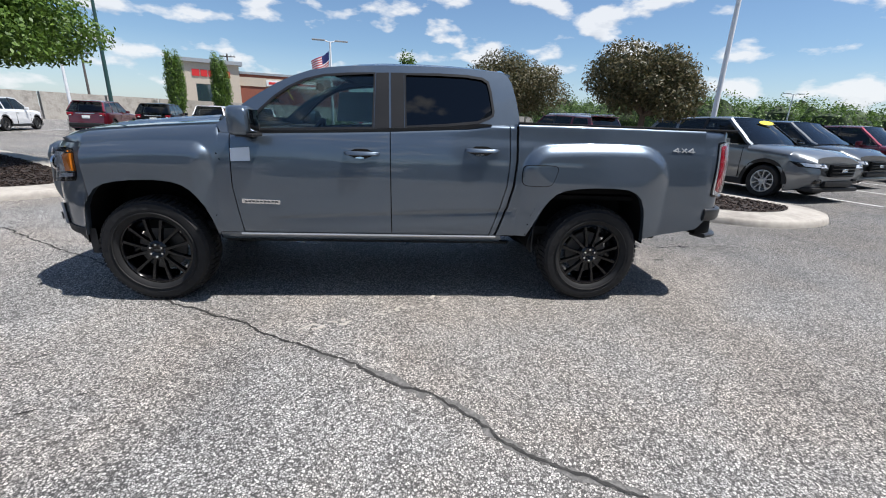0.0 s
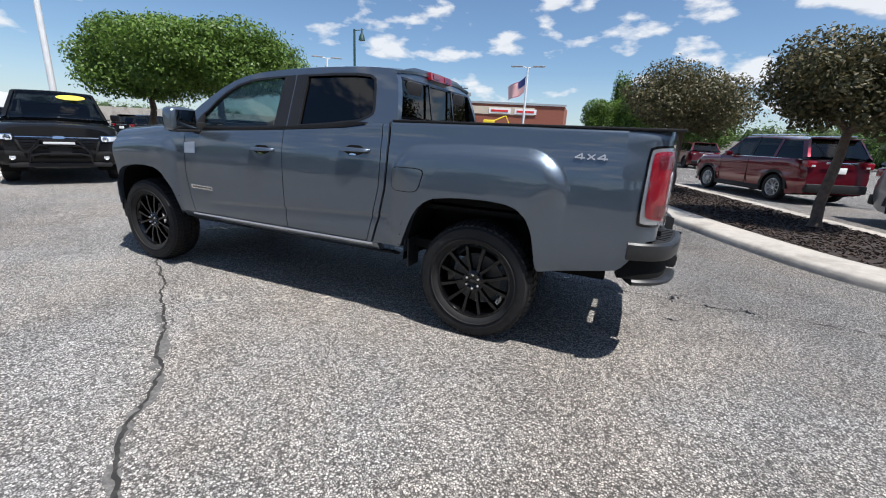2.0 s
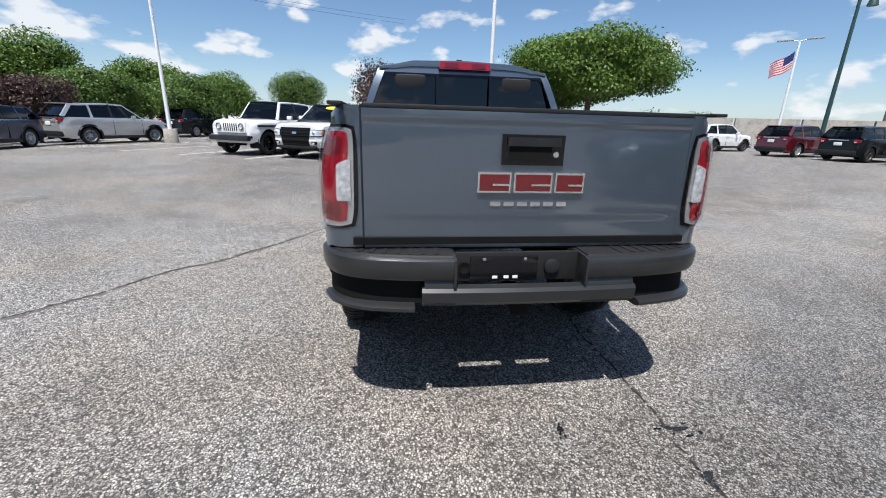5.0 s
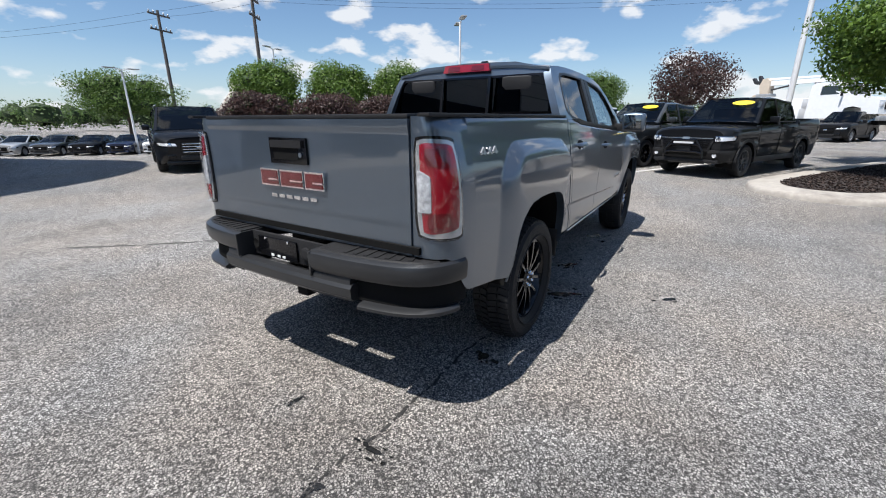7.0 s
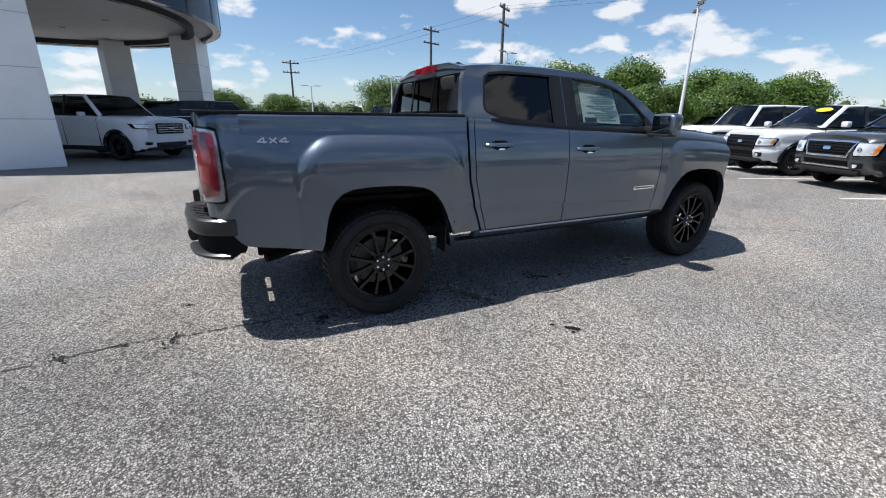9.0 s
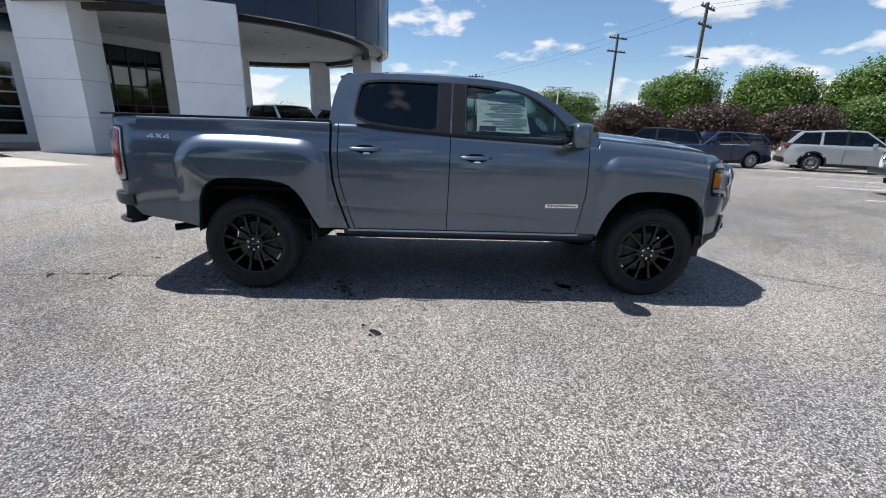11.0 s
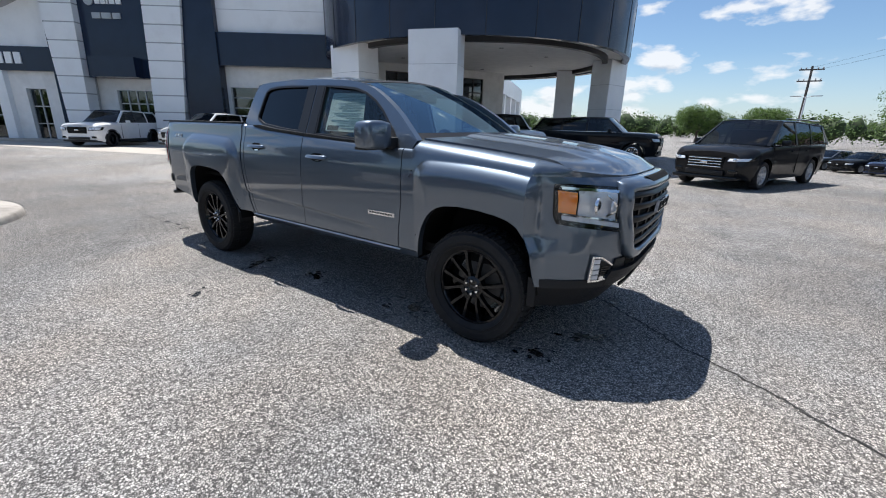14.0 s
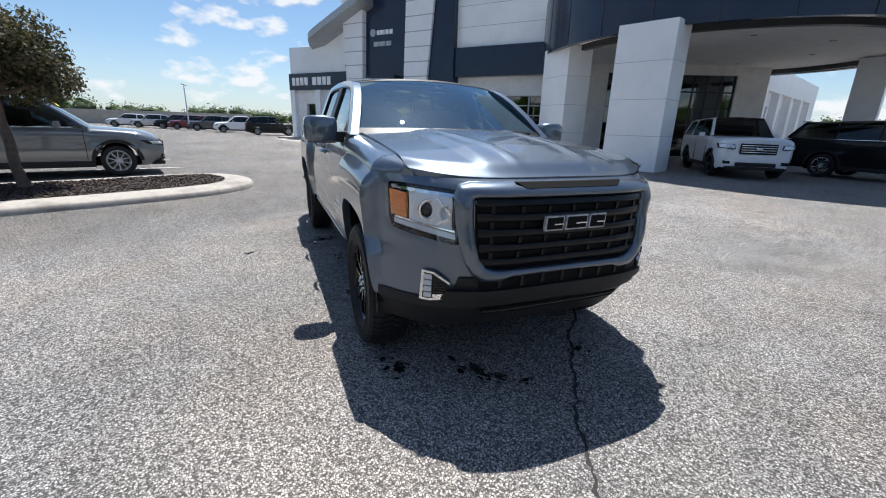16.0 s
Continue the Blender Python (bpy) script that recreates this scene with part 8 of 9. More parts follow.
    holes = [[(3 + 4.2 * k, 0.3), (5.6 + 4.2 * k, 0.3), (5.6 + 4.2 * k, 3.4), (3 + 4.2 * k, 3.4)] for k in range(5)]
    part("side_wall", poly_bm([(0, 0), (29, 0), (29, 6.2), (0, 6.2)], holes, back, 0.4), white, B, "white side wall with bays", smooth=False)
    for k in range(5):
        part("bay_glass", poly_bm(holes[k], [], lambda a, b, o: back(a, b, o - 0.2), 0.02), M["glass_bldg"], B, smooth=False)
    for k in range(6):
        part("bay_pier", poly_bm([(1.9 + 4.2 * k, 0), (2.7 + 4.2 * k, 0), (2.7 + 4.2 * k, 5.2), (1.9 + 4.2 * k, 5.2)], [], lambda a, b, o: back(a, b, 0.5 + o), 0.5), white, B, smooth=False)
    part("side_beam", poly_bm([(1.9, 4.3), (24, 4.3), (24, 5.2), (1.9, 5.2)], [], lambda a, b, o: back(a, b, 0.55 + o), 0.55), white, B, smooth=False)
    # entrance wall under the canopy, with tall glazing
    C = Vector((10.5, -18.5))
    E0, E1 = Vector((16.6, -15.0)), Vector((11.6, -24.6))
    ed = (E1 - E0).normalized()
    en = Vector((ed.y, -ed.x))
    if en.dot(Vector((-1, 0.6))) < 0:
        en = -en
    def ent(a, b, o):
        p = E0 + ed * a + en * o
        return Vector((p.x, p.y, b))
    part("entrance_wall", poly_bm([(-0.5, 0), (10.6, 0), (10.6, 5.2), (-0.5, 5.2)], [[(2.0, 0.02), (5.2, 0.02), (5.2, 4.5), (2.0, 4.5)], [(6.0, 0.02), (8.95, 0.02), (8.95, 4.45), (6.0, 4.45)]], ent, 0.35), M["stucco"], B, "off-white entrance wall", smooth=False)
    for a0, a1, zt, cols in ((2.0, 5.2, 4.5, 4), (6.0, 8.95, 4.45, 4)):
        win = new("entrance_window"); win.parent = B
        for i in range(cols):
            for j in range(5):
                a, b = lerp(a0, a1, i / cols), lerp(a0, a1, (i + 1) / cols)
                c, dd = lerp(0.02, zt, j / 5), lerp(0.02, zt, (j + 1) / 5)
                part("pane", poly_bm([(a, c), (b, c), (b, dd), (a, dd)], [], lambda x, y, o: ent(x, y, o - 0.18), 0.01), M["glass_bldg"], win, smooth=False)
        bars = [[(lerp(a0, a1, i / cols) - 0.03, 0.02), (lerp(a0, a1, i / cols) + 0.03, 0.02), (lerp(a0, a1, i / cols) + 0.03, zt), (lerp(a0, a1, i / cols) - 0.03, zt)] for i in range(cols + 1)]
        bm = bmesh.new()
        for q in bars:
            poly_bm(q, [], lambda x, y, o: ent(x, y, o - 0.12), 0.10, bm)
        for j in range(6):
            z = lerp(0.02, zt, j / 5)
            poly_bm([(a0, z - 0.03), (a1, z - 0.03), (a1, z + 0.03), (a0, z + 0.03)], [], lambda x, y, o: ent(x, y, o - 0.116), 0.10, bm)
        part("window_frame", bm, M["frame_dark"], win, smooth=False)
    part("lobby_back", poly_bm([(-0.5, 0), (10.6, 0), (10.6, 5), (-0.5, 5)], [], lambda a, b, o: ent(a, b, o - 4.0), 0.1), M["room_dark"], B, smooth=False)

    # round canopy
    R = 8.05
    n = 96
    def drum(prof, material, nm, label="", a0=0.0, a1=2 * math.pi, seg=n, angle=35):
        vv, fc = [], []
        k = len(prof)
        for i in range(seg + 1):
            a = lerp(a0, a1, i / seg)
            for r, z in prof:
                vv.append((C.x + r * math.cos(a), C.y + r * math.sin(a), z))
        for i in range(seg):
            for j in range(k - 1):
                fc.append((i * k + j, (i + 1) * k + j, (i + 1) * k + j + 1, i * k + j + 1))
        return mesh_ob(nm, vv, fc, material, B, label, angle=angle)
    drum([(R - 0.35, 4.95), (R - 0.30, 4.72), (R, 4.70), (R + 0.02, 7.25), (R - 0.2, 7.27)], dark, "canopy_band", "navy canopy band")
    # drum's top is out of view; height set so its shadow reaches the lot
    drum([(R - 0.22, 7.25), (R - 0.22, 13.5), (R - 0.5, 13.52), (R - 0.5, 7.2)], white, "canopy_top", "white upper drum")
    drum([(R - 0.32, 4.86), (0.01, 5.06)], M["soffit"], "canopy_soffit", "beige canopy ceiling")
    drum([(R - 0.5, 13.3), (0.01, 13.4)], M["grey_metal"], "canopy_roof")
    drum([(R - 1.25, 4.93), (R - 1.25, 4.66), (R - 1.0, 4.66), (R - 1.0, 4.93)], M["frame_dark"], "soffit_ring", "dark ring under the canopy")
    for k in range(26):
        a = 2 * math.pi * k / 26
        part("band_joint", cyl_bm((C.x + (R + 0.018) * math.cos(a), C.y + (R + 0.018) * math.sin(a), 4.72), (C.x + (R + 0.018) * math.cos(a), C.y + (R + 0.018) * math.sin(a), 7.2), 0.012, n=5), M["frame_dark"], B)
    for k in range(14):
        a = 2 * math.pi * k / 14 + 0.2
        rr = 4.0 if k % 2 else 6.0
        part("downlight", lathe_bm([(4.90, 0.12), (4.88, 0.12), (4.89, 0.0001)], n=12, axis="z", centre=(C.x + rr * math.cos(a), C.y + rr * math.sin(a), 0.03 + 0.02 * (8 - rr) / 2)), M["frame_dark"], B)
    # columns: square, clad in white panels
    for (x, y, yaw, w, dp) in ((12.83, -11.65, -3, 1.95, 1.2), (7.68, -11.18, 21, 1.95, 1.2), (3.9, -21.6, 75, 1.6, 1.1), (7.5, -24.9, 110, 1.6, 1.1)):
        col = new("canopy_column"); col.parent = B
        col["label"] = "white panelled square column"
        mm = pose(x, y, 0, 0, 0, yaw)
        for j in range(4):
            z0, z1 = 4.86 * j / 4, 4.86 * (j + 1) / 4 - 0.015
            part("panel", box_bm(0, 0, (z0 + z1) / 2, w, dp, z1 - z0, 0.008, m=mm), white, col, smooth=False)
        part("core", box_bm(0, 0, 2.43, w - 0.03, dp - 0.03, 4.86, m=mm), M["grey_metal"], col, smooth=False)
    return B


make_building()
flat_poly("apron_concrete", [(9.5, -7.6), (12.0, -5.6), (31.5, 0.8), (33.5, -0.2), (17.5, -12.0), (14.5, -9.6)], 0.006, M["concrete_lt"], "pale concrete strip along the building")

# ---- parked vehicles ----
PK = dict(L=5.4, W=1.89, H=1.80, wb=3.26, fo=0.92, belt=1.22, hood=1.16, nose=1.06, cowl=1.35, ws_top=2.05, R=0.385, clear=0.34, pickup=True, cab_end=3.62, bed_z=1.30, boxy=0.8)
make_vehicle("pickup_truck", "black off-road pickup truck with a front guard bar", "pickup truck", (-10.0, 2.25), -25, M["paint_black"], **{**PK, "H": 1.84, "rim": "steel"}, sticker=True, chrome=False, face="black")
make_vehicle("pickup_truck", "dark grey pickup truck with a chrome bumper", "pickup truck", (-11.2, 0.0), -25, M["paint_darkgrey"], **{**PK, "H": 1.80, "rim": "gloss_black"}, sticker=True, chrome=False, face="grey")
make_vehicle("pickup_truck", "white pickup truck with a black grille", "pickup truck", (-12.5, -2.5), -25, M["paint_white"], **{**PK, "rim": "steel"}, sticker=True, chrome=False, face="white")
make_vehicle("off_roader", "white boxy off-roader with black arches", "car", (-13.3, -4.95), -25, M["paint_white"], L=4.6, W=1.88, H=1.87, wb=3.0, fo=0.75, belt=1.20, hood=1.20, nose=1.14, cowl=1.35, ws_top=1.75, roof_end=4.45, tail_top=4.55, R=0.42, clear=0.42, boxy=1.0, rim="gloss_black", chrome=False, slots=True, cladding=False)
GB = thing("guard_bar", "black tubular guard bar on the pickup's front", "guard bar", m=pose(-10.0, 2.25, 0, 0, 0, -25))
for nm, pts in (("hoop", [(-0.46, 0.46), (-0.44, 0.62), (-0.27, 0.86), (0.27, 0.86), (0.44, 0.62), (0.46, 0.46)]), ("top_bar", [(-0.40, 0.68), (-0.30, 0.755), (0.30, 0.755), (0.40, 0.68)]), ("lower_bar", [(-0.45, 0.56), (-0.3, 0.60), (0.3, 0.60), (0.45, 0.56)])):
    bm = bmesh.new()
    for (y0, z0), (y1, z1) in zip(pts, pts[1:]):
        cyl_bm((2.62, y0, z0), (2.62, y1, z1), 0.027, n=10, bm=bm)
    part(nm, bm, M["gloss_black"], GB)
for y in (-0.43, 0.43):
    part("mount", box_bm(2.52, y, 0.56, 0.22, 0.05, 0.10, 0.01), M["plastic"], GB)
part("light_bar", box_bm(2.655, 0, 0.805, 0.05, 0.46, 0.045, 0.012), M["lamp_white"], GB, "pale light bar")
part("plate_panel", box_bm(2.61, 0, 0.675, 0.02, 0.32, 0.12, 0.006), M["plastic"], GB)

SUV = dict(L=4.67, W=1.84, H=1.70, wb=2.75, fo=0.93, belt=1.05, hood=1.08, nose=0.90, cowl=1.38, ws_top=2.10, roof_end=4.2, tail_top=4.6)
make_vehicle("crossover", "grey crossover with bright alloy wheels beside the kerb", "car", (8.40, 6.15), -75, M["paint_grey"], **{**SUV, "rim": "paint_silver"}, sticker=True)
make_vehicle("minivan", "dark grey minivan parked beside the crossover", "car", (12.0, 8.6), -75, M["paint_darkgrey"], L=5.1, W=1.95, H=1.72, wb=3.0, fo=0.95, belt=1.08, hood=1.06, nose=0.84, cowl=1.1, ws_top=2.0, roof_end=4.7, tail_top=5.05, rim="paint_silver", cladding=False)
make_vehicle("red_suv", "bright red suv seen past the planting island", "car", (6.22, 12.66), 115, M["paint_red"], L=4.7, W=1.85, H=1.74, wb=2.86, fo=0.92, belt=1.10, hood=1.12, nose=0.98, cowl=1.4, ws_top=2.05, roof_end=4.35, tail_top=4.62, boxy=0.6, rim="paint_silver", rails=True)
make_vehicle("crossover", "red crossover parked beyond the trees", "car", (2.8, 29.0), 103, M["paint_red"], **SUV)
make_vehicle("suv", "deep red suv parked in the row", "car", (16.0, 9.8), -75, M["paint_wine"], **SUV)
make_vehicle("minivan", "black minivan with chrome side strips and roof rails", "car", (-3.0, -12.0), 68, M["paint_black"], L=5.15, W=1.98, H=1.74, wb=3.08, fo=0.95, belt=1.06, hood=1.06, nose=0.88, cowl=1.15, ws_top=2.05, roof_end=4.75, tail_top=5.1, rim="paint_silver", grille="chrome", rails=True, cladding=False)
make_vehicle("large_suv", "white full-size suv under the canopy", "car", (6.2, -14.1), 141, M["paint_white"], L=5.3, W=2.05, H=1.93, wb=3.07, fo=0.98, belt=1.24, hood=1.28, nose=1.16, cowl=1.5, ws_top=2.15, roof_end=4.85, tail_top=5.2, R=0.40, clear=0.30, boxy=0.9, rim="gloss_black", grille="chrome")
make_vehicle("large_suv", "long black suv with bright wheels by the canopy", "car", (2.9, -17.6), 183, M["paint_black"], L=5.7, W=2.05, H=1.92, wb=3.35, fo=1.0, belt=1.24, hood=1.26, nose=1.14, cowl=1.5, ws_top=2.2, roof_end=5.2, tail_top=5.6, R=0.41, clear=0.30, boxy=0.9, rim="chrome", grille="chrome")
make_vehicle("large_suv", "dark suv with a chrome grille in front of the showroom", "car", (15.9, -9.8), 145, M["paint_black"], L=5.2, W=2.05, H=1.90, wb=3.0, fo=0.98, belt=1.24, hood=1.26, nose=1.15, cowl=1.5, ws_top=2.15, roof_end=4.8, tail_top=5.1, R=0.40, clear=0.30, boxy=0.9, rim="chrome", grille="chrome")
make_vehicle("suv", "white suv parked by the dealership towers", "car", (24.3, -5.3), 125, M["paint_white"], L=4.8, W=1.94, H=1.76, wb=2.91, fo=0.9, belt=1.10, hood=1.14, nose=1.0, cowl=1.45, ws_top=2.1, roof_end=4.4, tail_top=4.75, boxy=0.6, rim="gloss_black")
make_vehicle("crossover", "white crossover near the building", "car", (19.0, -7.7), 102, M["paint_white"], **SUV)
make_vehicle("suv", "dark blue suv beside the lawn", "car", (-12.5, -14.9), 3, M["paint_navy"], **{**SUV, "H": 1.56, "belt": 0.98, "hood": 1.0, "rim": "paint_silver"})
make_vehicle("crossover", "silver crossover beside the lawn", "car", (-17.4, -13.2), 150, M["paint_silver"], **SUV)
make_vehicle("suv", "black suv in the far row", "car", (-10.3, -16.3), -30, M["paint_black"], **SUV)
SED = dict(L=4.85, W=1.84, H=1.46, wb=2.8, fo=0.95, belt=0.94, hood=0.96, nose=0.80, cowl=1.45, ws_top=2.25, roof_end=3.35, tail_top=4.25, R=0.335, clear=0.19, cladding=False, rim="paint_silver")
for k, (col, nm) in enumerate((("paint_white", "white"), ("paint_silver", "silver"), ("paint_darkgrey", "dark grey"), ("paint_black", "black"), ("paint_navy", "dark blue"), ("paint_white", "white"), ("paint_white", "white"), ("paint_silver", "silver"), ("paint_silver", "silver"), ("paint_black", "black"))):
    p = Vector((-4.0, -42.5)) + Vector((-0.71, 0.71)) * 2.45 * (k - 0.5)
    make_vehicle("sedan", nm + " sedan in the far row of cars", "car", (p.x - 1.6, p.y - 1.6), 45, M[col], **SED)
for k, (x, y, col, nm) in enumerate(((-28.2, 15.6, "paint_black", "black"), (-24.9, 18.8, "paint_white", "white"), (-21.6, 21.3, "paint_white", "white"), (-17.2, 22.7, "paint_wine", "deep red"), (-14.3, 23.5, "paint_black", "black"), (-11.7, 24.3, "paint_white", "white"), (-9.1, 25.1, "paint_white", "white"), (-6.45, 25.9, "paint_darkgrey", "dark grey"), (-2.7, 27.0, "paint_white", "white"), (-0.1, 27.6, "paint_white", "white"), (6.0, 30.6, "paint_wine", "deep red"))):
    make_vehicle("crossover", nm + " crossover parked along the north row", "car", (x, y), 103, M[col], **{**SUV, "rim": "paint_silver" if k % 2 else "steel"})
for k, (x, y, col, nm, hd) in enumerate(((40.5, 0.8, "paint_black", "black", 275), (47.0, 4.2, "paint_white", "white", 98), (52.0, 7.2, "paint_darkgrey", "dark grey", 95), (56.0, 9.8, "paint_wine", "deep red", 95), (60.0, 12.0, "paint_black", "black", 95), (63.0, 15.2, "paint_silver", "silver", 95), (66.0, 18.5, "paint_white", "white", 95),
                                          (-25.6, -12.6, "paint_black", "black", 160), (-23.8, -16.8, "paint_grey", "grey", 160), (-28.0, -8.6, "paint_darkgrey", "dark grey", 160), (-30.5, 8.2, "paint_black", "black", -30))):
    make_vehicle("crossover", nm + " crossover far across the car park", "car", (x, y), hd, M[col], **SUV)

# bucket truck behind the row of pickups
BT = thing("bucket_truck", "white utility truck with a folded lift boom", "truck", m=pose(-34.5, 5.6, 0, 0, 0, 52))


def extrude_bm(profile, w, bm=None):
    """A side profile of (x, z) drawn out across a width, with its upper edges drawn in a little."""
    bm = bm or bmesh.new()
    zs = [z for _, z in profile]
    hi, lo = max(zs), min(zs)
    sides = [[bm.verts.new((x, s * w / 2 * (1 - 0.10 * ((z - lo) / (hi - lo)) ** 3), z)) for x, z in profile] for s in (-1, 1)]
    n = len(profile)
    for i in range(n):
        bm.faces.new((sides[0][i], sides[0][(i + 1) % n], sides[1][(i + 1) % n], sides[1][i]))
    bm.faces.new(sides[0]); bm.faces.new(sides[1][::-1])
    return bm


def shifted(pts, dx=1.05, dz=0.55):
    return [(x + dx, z + dz) for x, z in pts]


cab = part("cab", extrude_bm(shifted([(0.9, 0.75), (0.9, 2.75), (1.1, 2.9), (2.3, 2.9), (2.55, 2.8), (3.05, 2.12), (4.3, 1.95), (4.55, 1.75), (4.6, 1.0), (3.9, 1.0), (3.75, 1.35), (3.35, 1.45), (2.95, 1.35), (2.8, 0.75)]), 2.2), M["paint_white"], BT, "white cab with a sloped bonnet", angle=25)
part("windscreen", extrude_bm(shifted([(2.56, 2.76), (2.60, 2.76), (3.04, 2.16), (3.00, 2.14)]), 1.9), M["glass_car"], cab)
for s in (-1, 1):
    part("door_window", poly_bm([(2.55, 2.72), (3.75, 2.72), (3.50, 3.22), (2.55, 3.22)], [], lambda a, b, o: Vector((a, s * (1.06 + o - (b - 2.72) * 0.06), b)), 0.03), M["glass_car"], cab, smooth=False)
    part("headlight", box_bm(5.61, s * 0.85, 2.05, 0.10, 0.26, 0.20, 0.03), M["reflector"], cab)
    part("mirror", box_bm(3.80, s * 1.28, 2.80, 0.08, 0.16, 0.40, 0.02), M["plastic"], cab)
part("grille", box_bm(5.63, 0, 2.00, 0.06, 1.1, 0.42, 0.02), M["gloss_black"], cab)
part("bumper", box_bm(5.71, 0, 1.30, 0.20, 2.2, 0.26, 0.04), M["grey_metal"], BT)
part("chassis", box_bm(1.2, 0, 1.05, 8.6, 0.9, 0.24, 0.03), M["dark"], BT)
body = part("service_body", box_bm(-0.85, 0, 1.50, 4.9, 2.3, 0.90, 0.04), M["paint_white"], BT, "white service body with lockers")
for k in range(4):
    part("locker_door", box_bm(-2.7 + 1.2 * k, -1.155, 1.50, 1.1, 0.02, 0.80, 0.008), M["panel_white"], body)
part("tool_chest", box_bm(0.95, 0, 2.25, 1.3, 2.0, 0.62, 0.04), M["panel_white"], body)
part("pedestal", cyl_bm((-1.5, 0, 1.9), (-1.5, 0, 2.85), 0.42, 0.34, n=16), M["paint_white"], BT)
part("turntable", box_bm(-1.5, 0, 2.90, 1.0, 0.7, 0.20, 0.05), M["grey_metal"], BT)
part("knuckle", extrude_bm([(-1.80, 3.00), (-1.92, 3.60), (-1.78, 4.00), (-1.50, 4.05), (-1.22, 3.85), (-1.20, 3.00)], 0.50), M["stone_tan"], BT, "tan hoist housing", angle=25)
part("jib_claw", extrude_bm([(-1.85, 3.60), (-2.40, 3.72), (-2.62, 4.08), (-2.50, 4.14), (-2.30, 3.90), (-2.10, 3.88), (-2.22, 4.22), (-2.10, 4.27), (-1.80, 3.90)], 0.26), M["frame_dark"], BT, "dark forked jib", angle=25)
part("winch_stand", box_bm(-2.15, 0, 2.25, 0.30, 0.50, 0.66, 0.03), M["grey_metal"], BT)
part("winch", lathe_bm([(-0.22, 0.0001), (-0.22, 0.20), (-0.18, 0.22), (-0.18, 0.13), (0.18, 0.13), (0.18, 0.22), (0.22, 0.20), (0.22, 0.0001)], n=14, centre=(-2.15, 0.0, 2.75)), M["stone_tan"], BT)
part("lower_boom", extrude_bm([(-1.6, 3.52), (-1.6, 3.86), (1.6, 3.80), (3.3, 3.76), (3.3, 3.60), (1.6, 3.54)], 0.32), M["paint_white"], BT, "white folded boom", angle=25)
part("upper_boom", extrude_bm([(-1.4, 3.90), (-1.4, 4.05), (2.6, 3.96), (2.6, 3.84)], 0.22), M["panel_white"], BT, angle=25)
part("boom_cylinder", cyl_bm((-1.2, 0.0, 3.25), (0.6, 0.0, 3.58), 0.06, n=10), M["steel"], BT)
for y in (-0.16, 0.16):
    part("boom_rest", box_bm(1.62, y, 2.95, 0.10, 0.10, 1.20, 0.02), M["frame_dark"], BT)
bucket = part("bucket", box_bm(3.2, 0.50, 3.60, 0.48, 0.48, 0.62, 0.05), M["grey_metal"], BT, "grey lift bucket")
part("bucket_rim", box_bm(3.2, 0.50, 3.93, 0.54, 0.54, 0.05, 0.02), M["plastic"], bucket)
for x in (4.40, -1.3, -2.4):
    for y in (-0.95, 0.95):
        part("wheel", lathe_bm([(-0.14, 0.28), (-0.15, 0.50), (-0.11, 0.55), (0.11, 0.55), (0.15, 0.50), (0.14, 0.28), (0.05, 0.26), (0.05, 0.0001)], n=22, centre=(x, y, 0.55)), M["rubber"], BT)

# ---- poles, lamps, flags ----
lamp_pole("light_pole", "tall white light pole behind the pickup row", -12.7, 3.45, 8.2, 2, yaw=30)
lamp_pole("light_pole", "white light pole on a round concrete base", -17.4, -10.7, 6.3, 2, yaw=40)
lamp_pole("light_pole", "white light pole beyond the planting island", 10.4, 9.9, 8.6, 2, yaw=20)
lamp_pole("flag_pole_lamp", "white light pole with a flag", -4.75, 25.4, 5.85, 2, yaw=10, flag=True, arm=0.7, base=False)
lamp_pole("flag_pole_lamp", "white light pole with a flag", -19.6, 23.6, 6.5, 2, yaw=40, flag=True, arm=0.7)
lamp_pole("flag_pole_lamp", "white light pole with a flag", -32.7, 9.0, 5.7, 2, yaw=70, flag=True, arm=0.7)
lamp_pole("light_pole", "white light pole in the far row", -11.5, -36.5, 5.0, 2, yaw=0, base=False)
lamp_pole("light_pole", "white light pole by the trees", -20.0, -29.9, 6.9, 2, yaw=20, base=False)
lamp_pole("light_pole", "white light pole far across the lot", -6.4, -50.6, 4.8, 2, yaw=0, base=False)
lamp_pole("light_pole", "white light pole far across the lot", 41.2, 40.0, 5.4, 2, yaw=0, base=False)
lamp_pole("light_pole", "white light pole far across the lot", 62.7, 53.5, 5.2, 2, yaw=0, base=False)
lamp_pole("light_pole", "grey light pole far across the lot", 55.0, 9.8, 5.0, 2, yaw=0, base=False)
GP = thing("green_lamp_post", "tall dark green street lamp with a hanging lantern", "street lamp", m=pose(-18.7, 25.8, 0, 0, 0, 60))
part("post", cyl_bm((0, 0, 0), (0, 0, 8.9), 0.13, 0.08, n=12), M["green_metal"], GP)
part("arm", cyl_bm((0, 0, 8.8), (0.75, 0, 9.0), 0.035, n=8), M["green_metal"], GP)
part("lantern", lathe_bm([(8.2, 0.0001), (8.2, 0.26), (8.5, 0.20), (8.75, 0.07), (9.05, 0.05), (9.05, 0.0001)], n=16, axis="z", centre=(0.62, 0, 0)), M["green_metal"], GP)
utility_pole(-23.8, -54.7, 13.4, yaw=20)
utility_pole(-27.3, -42.0, 14.0, yaw=35)
utility_pole(-8.4, -83.5, 11.2, yaw=5)
utility_pole(-36.0, 90.0, 12.5, yaw=5)
utility_pole(-58.0, 82.0, 12.5, yaw=5)


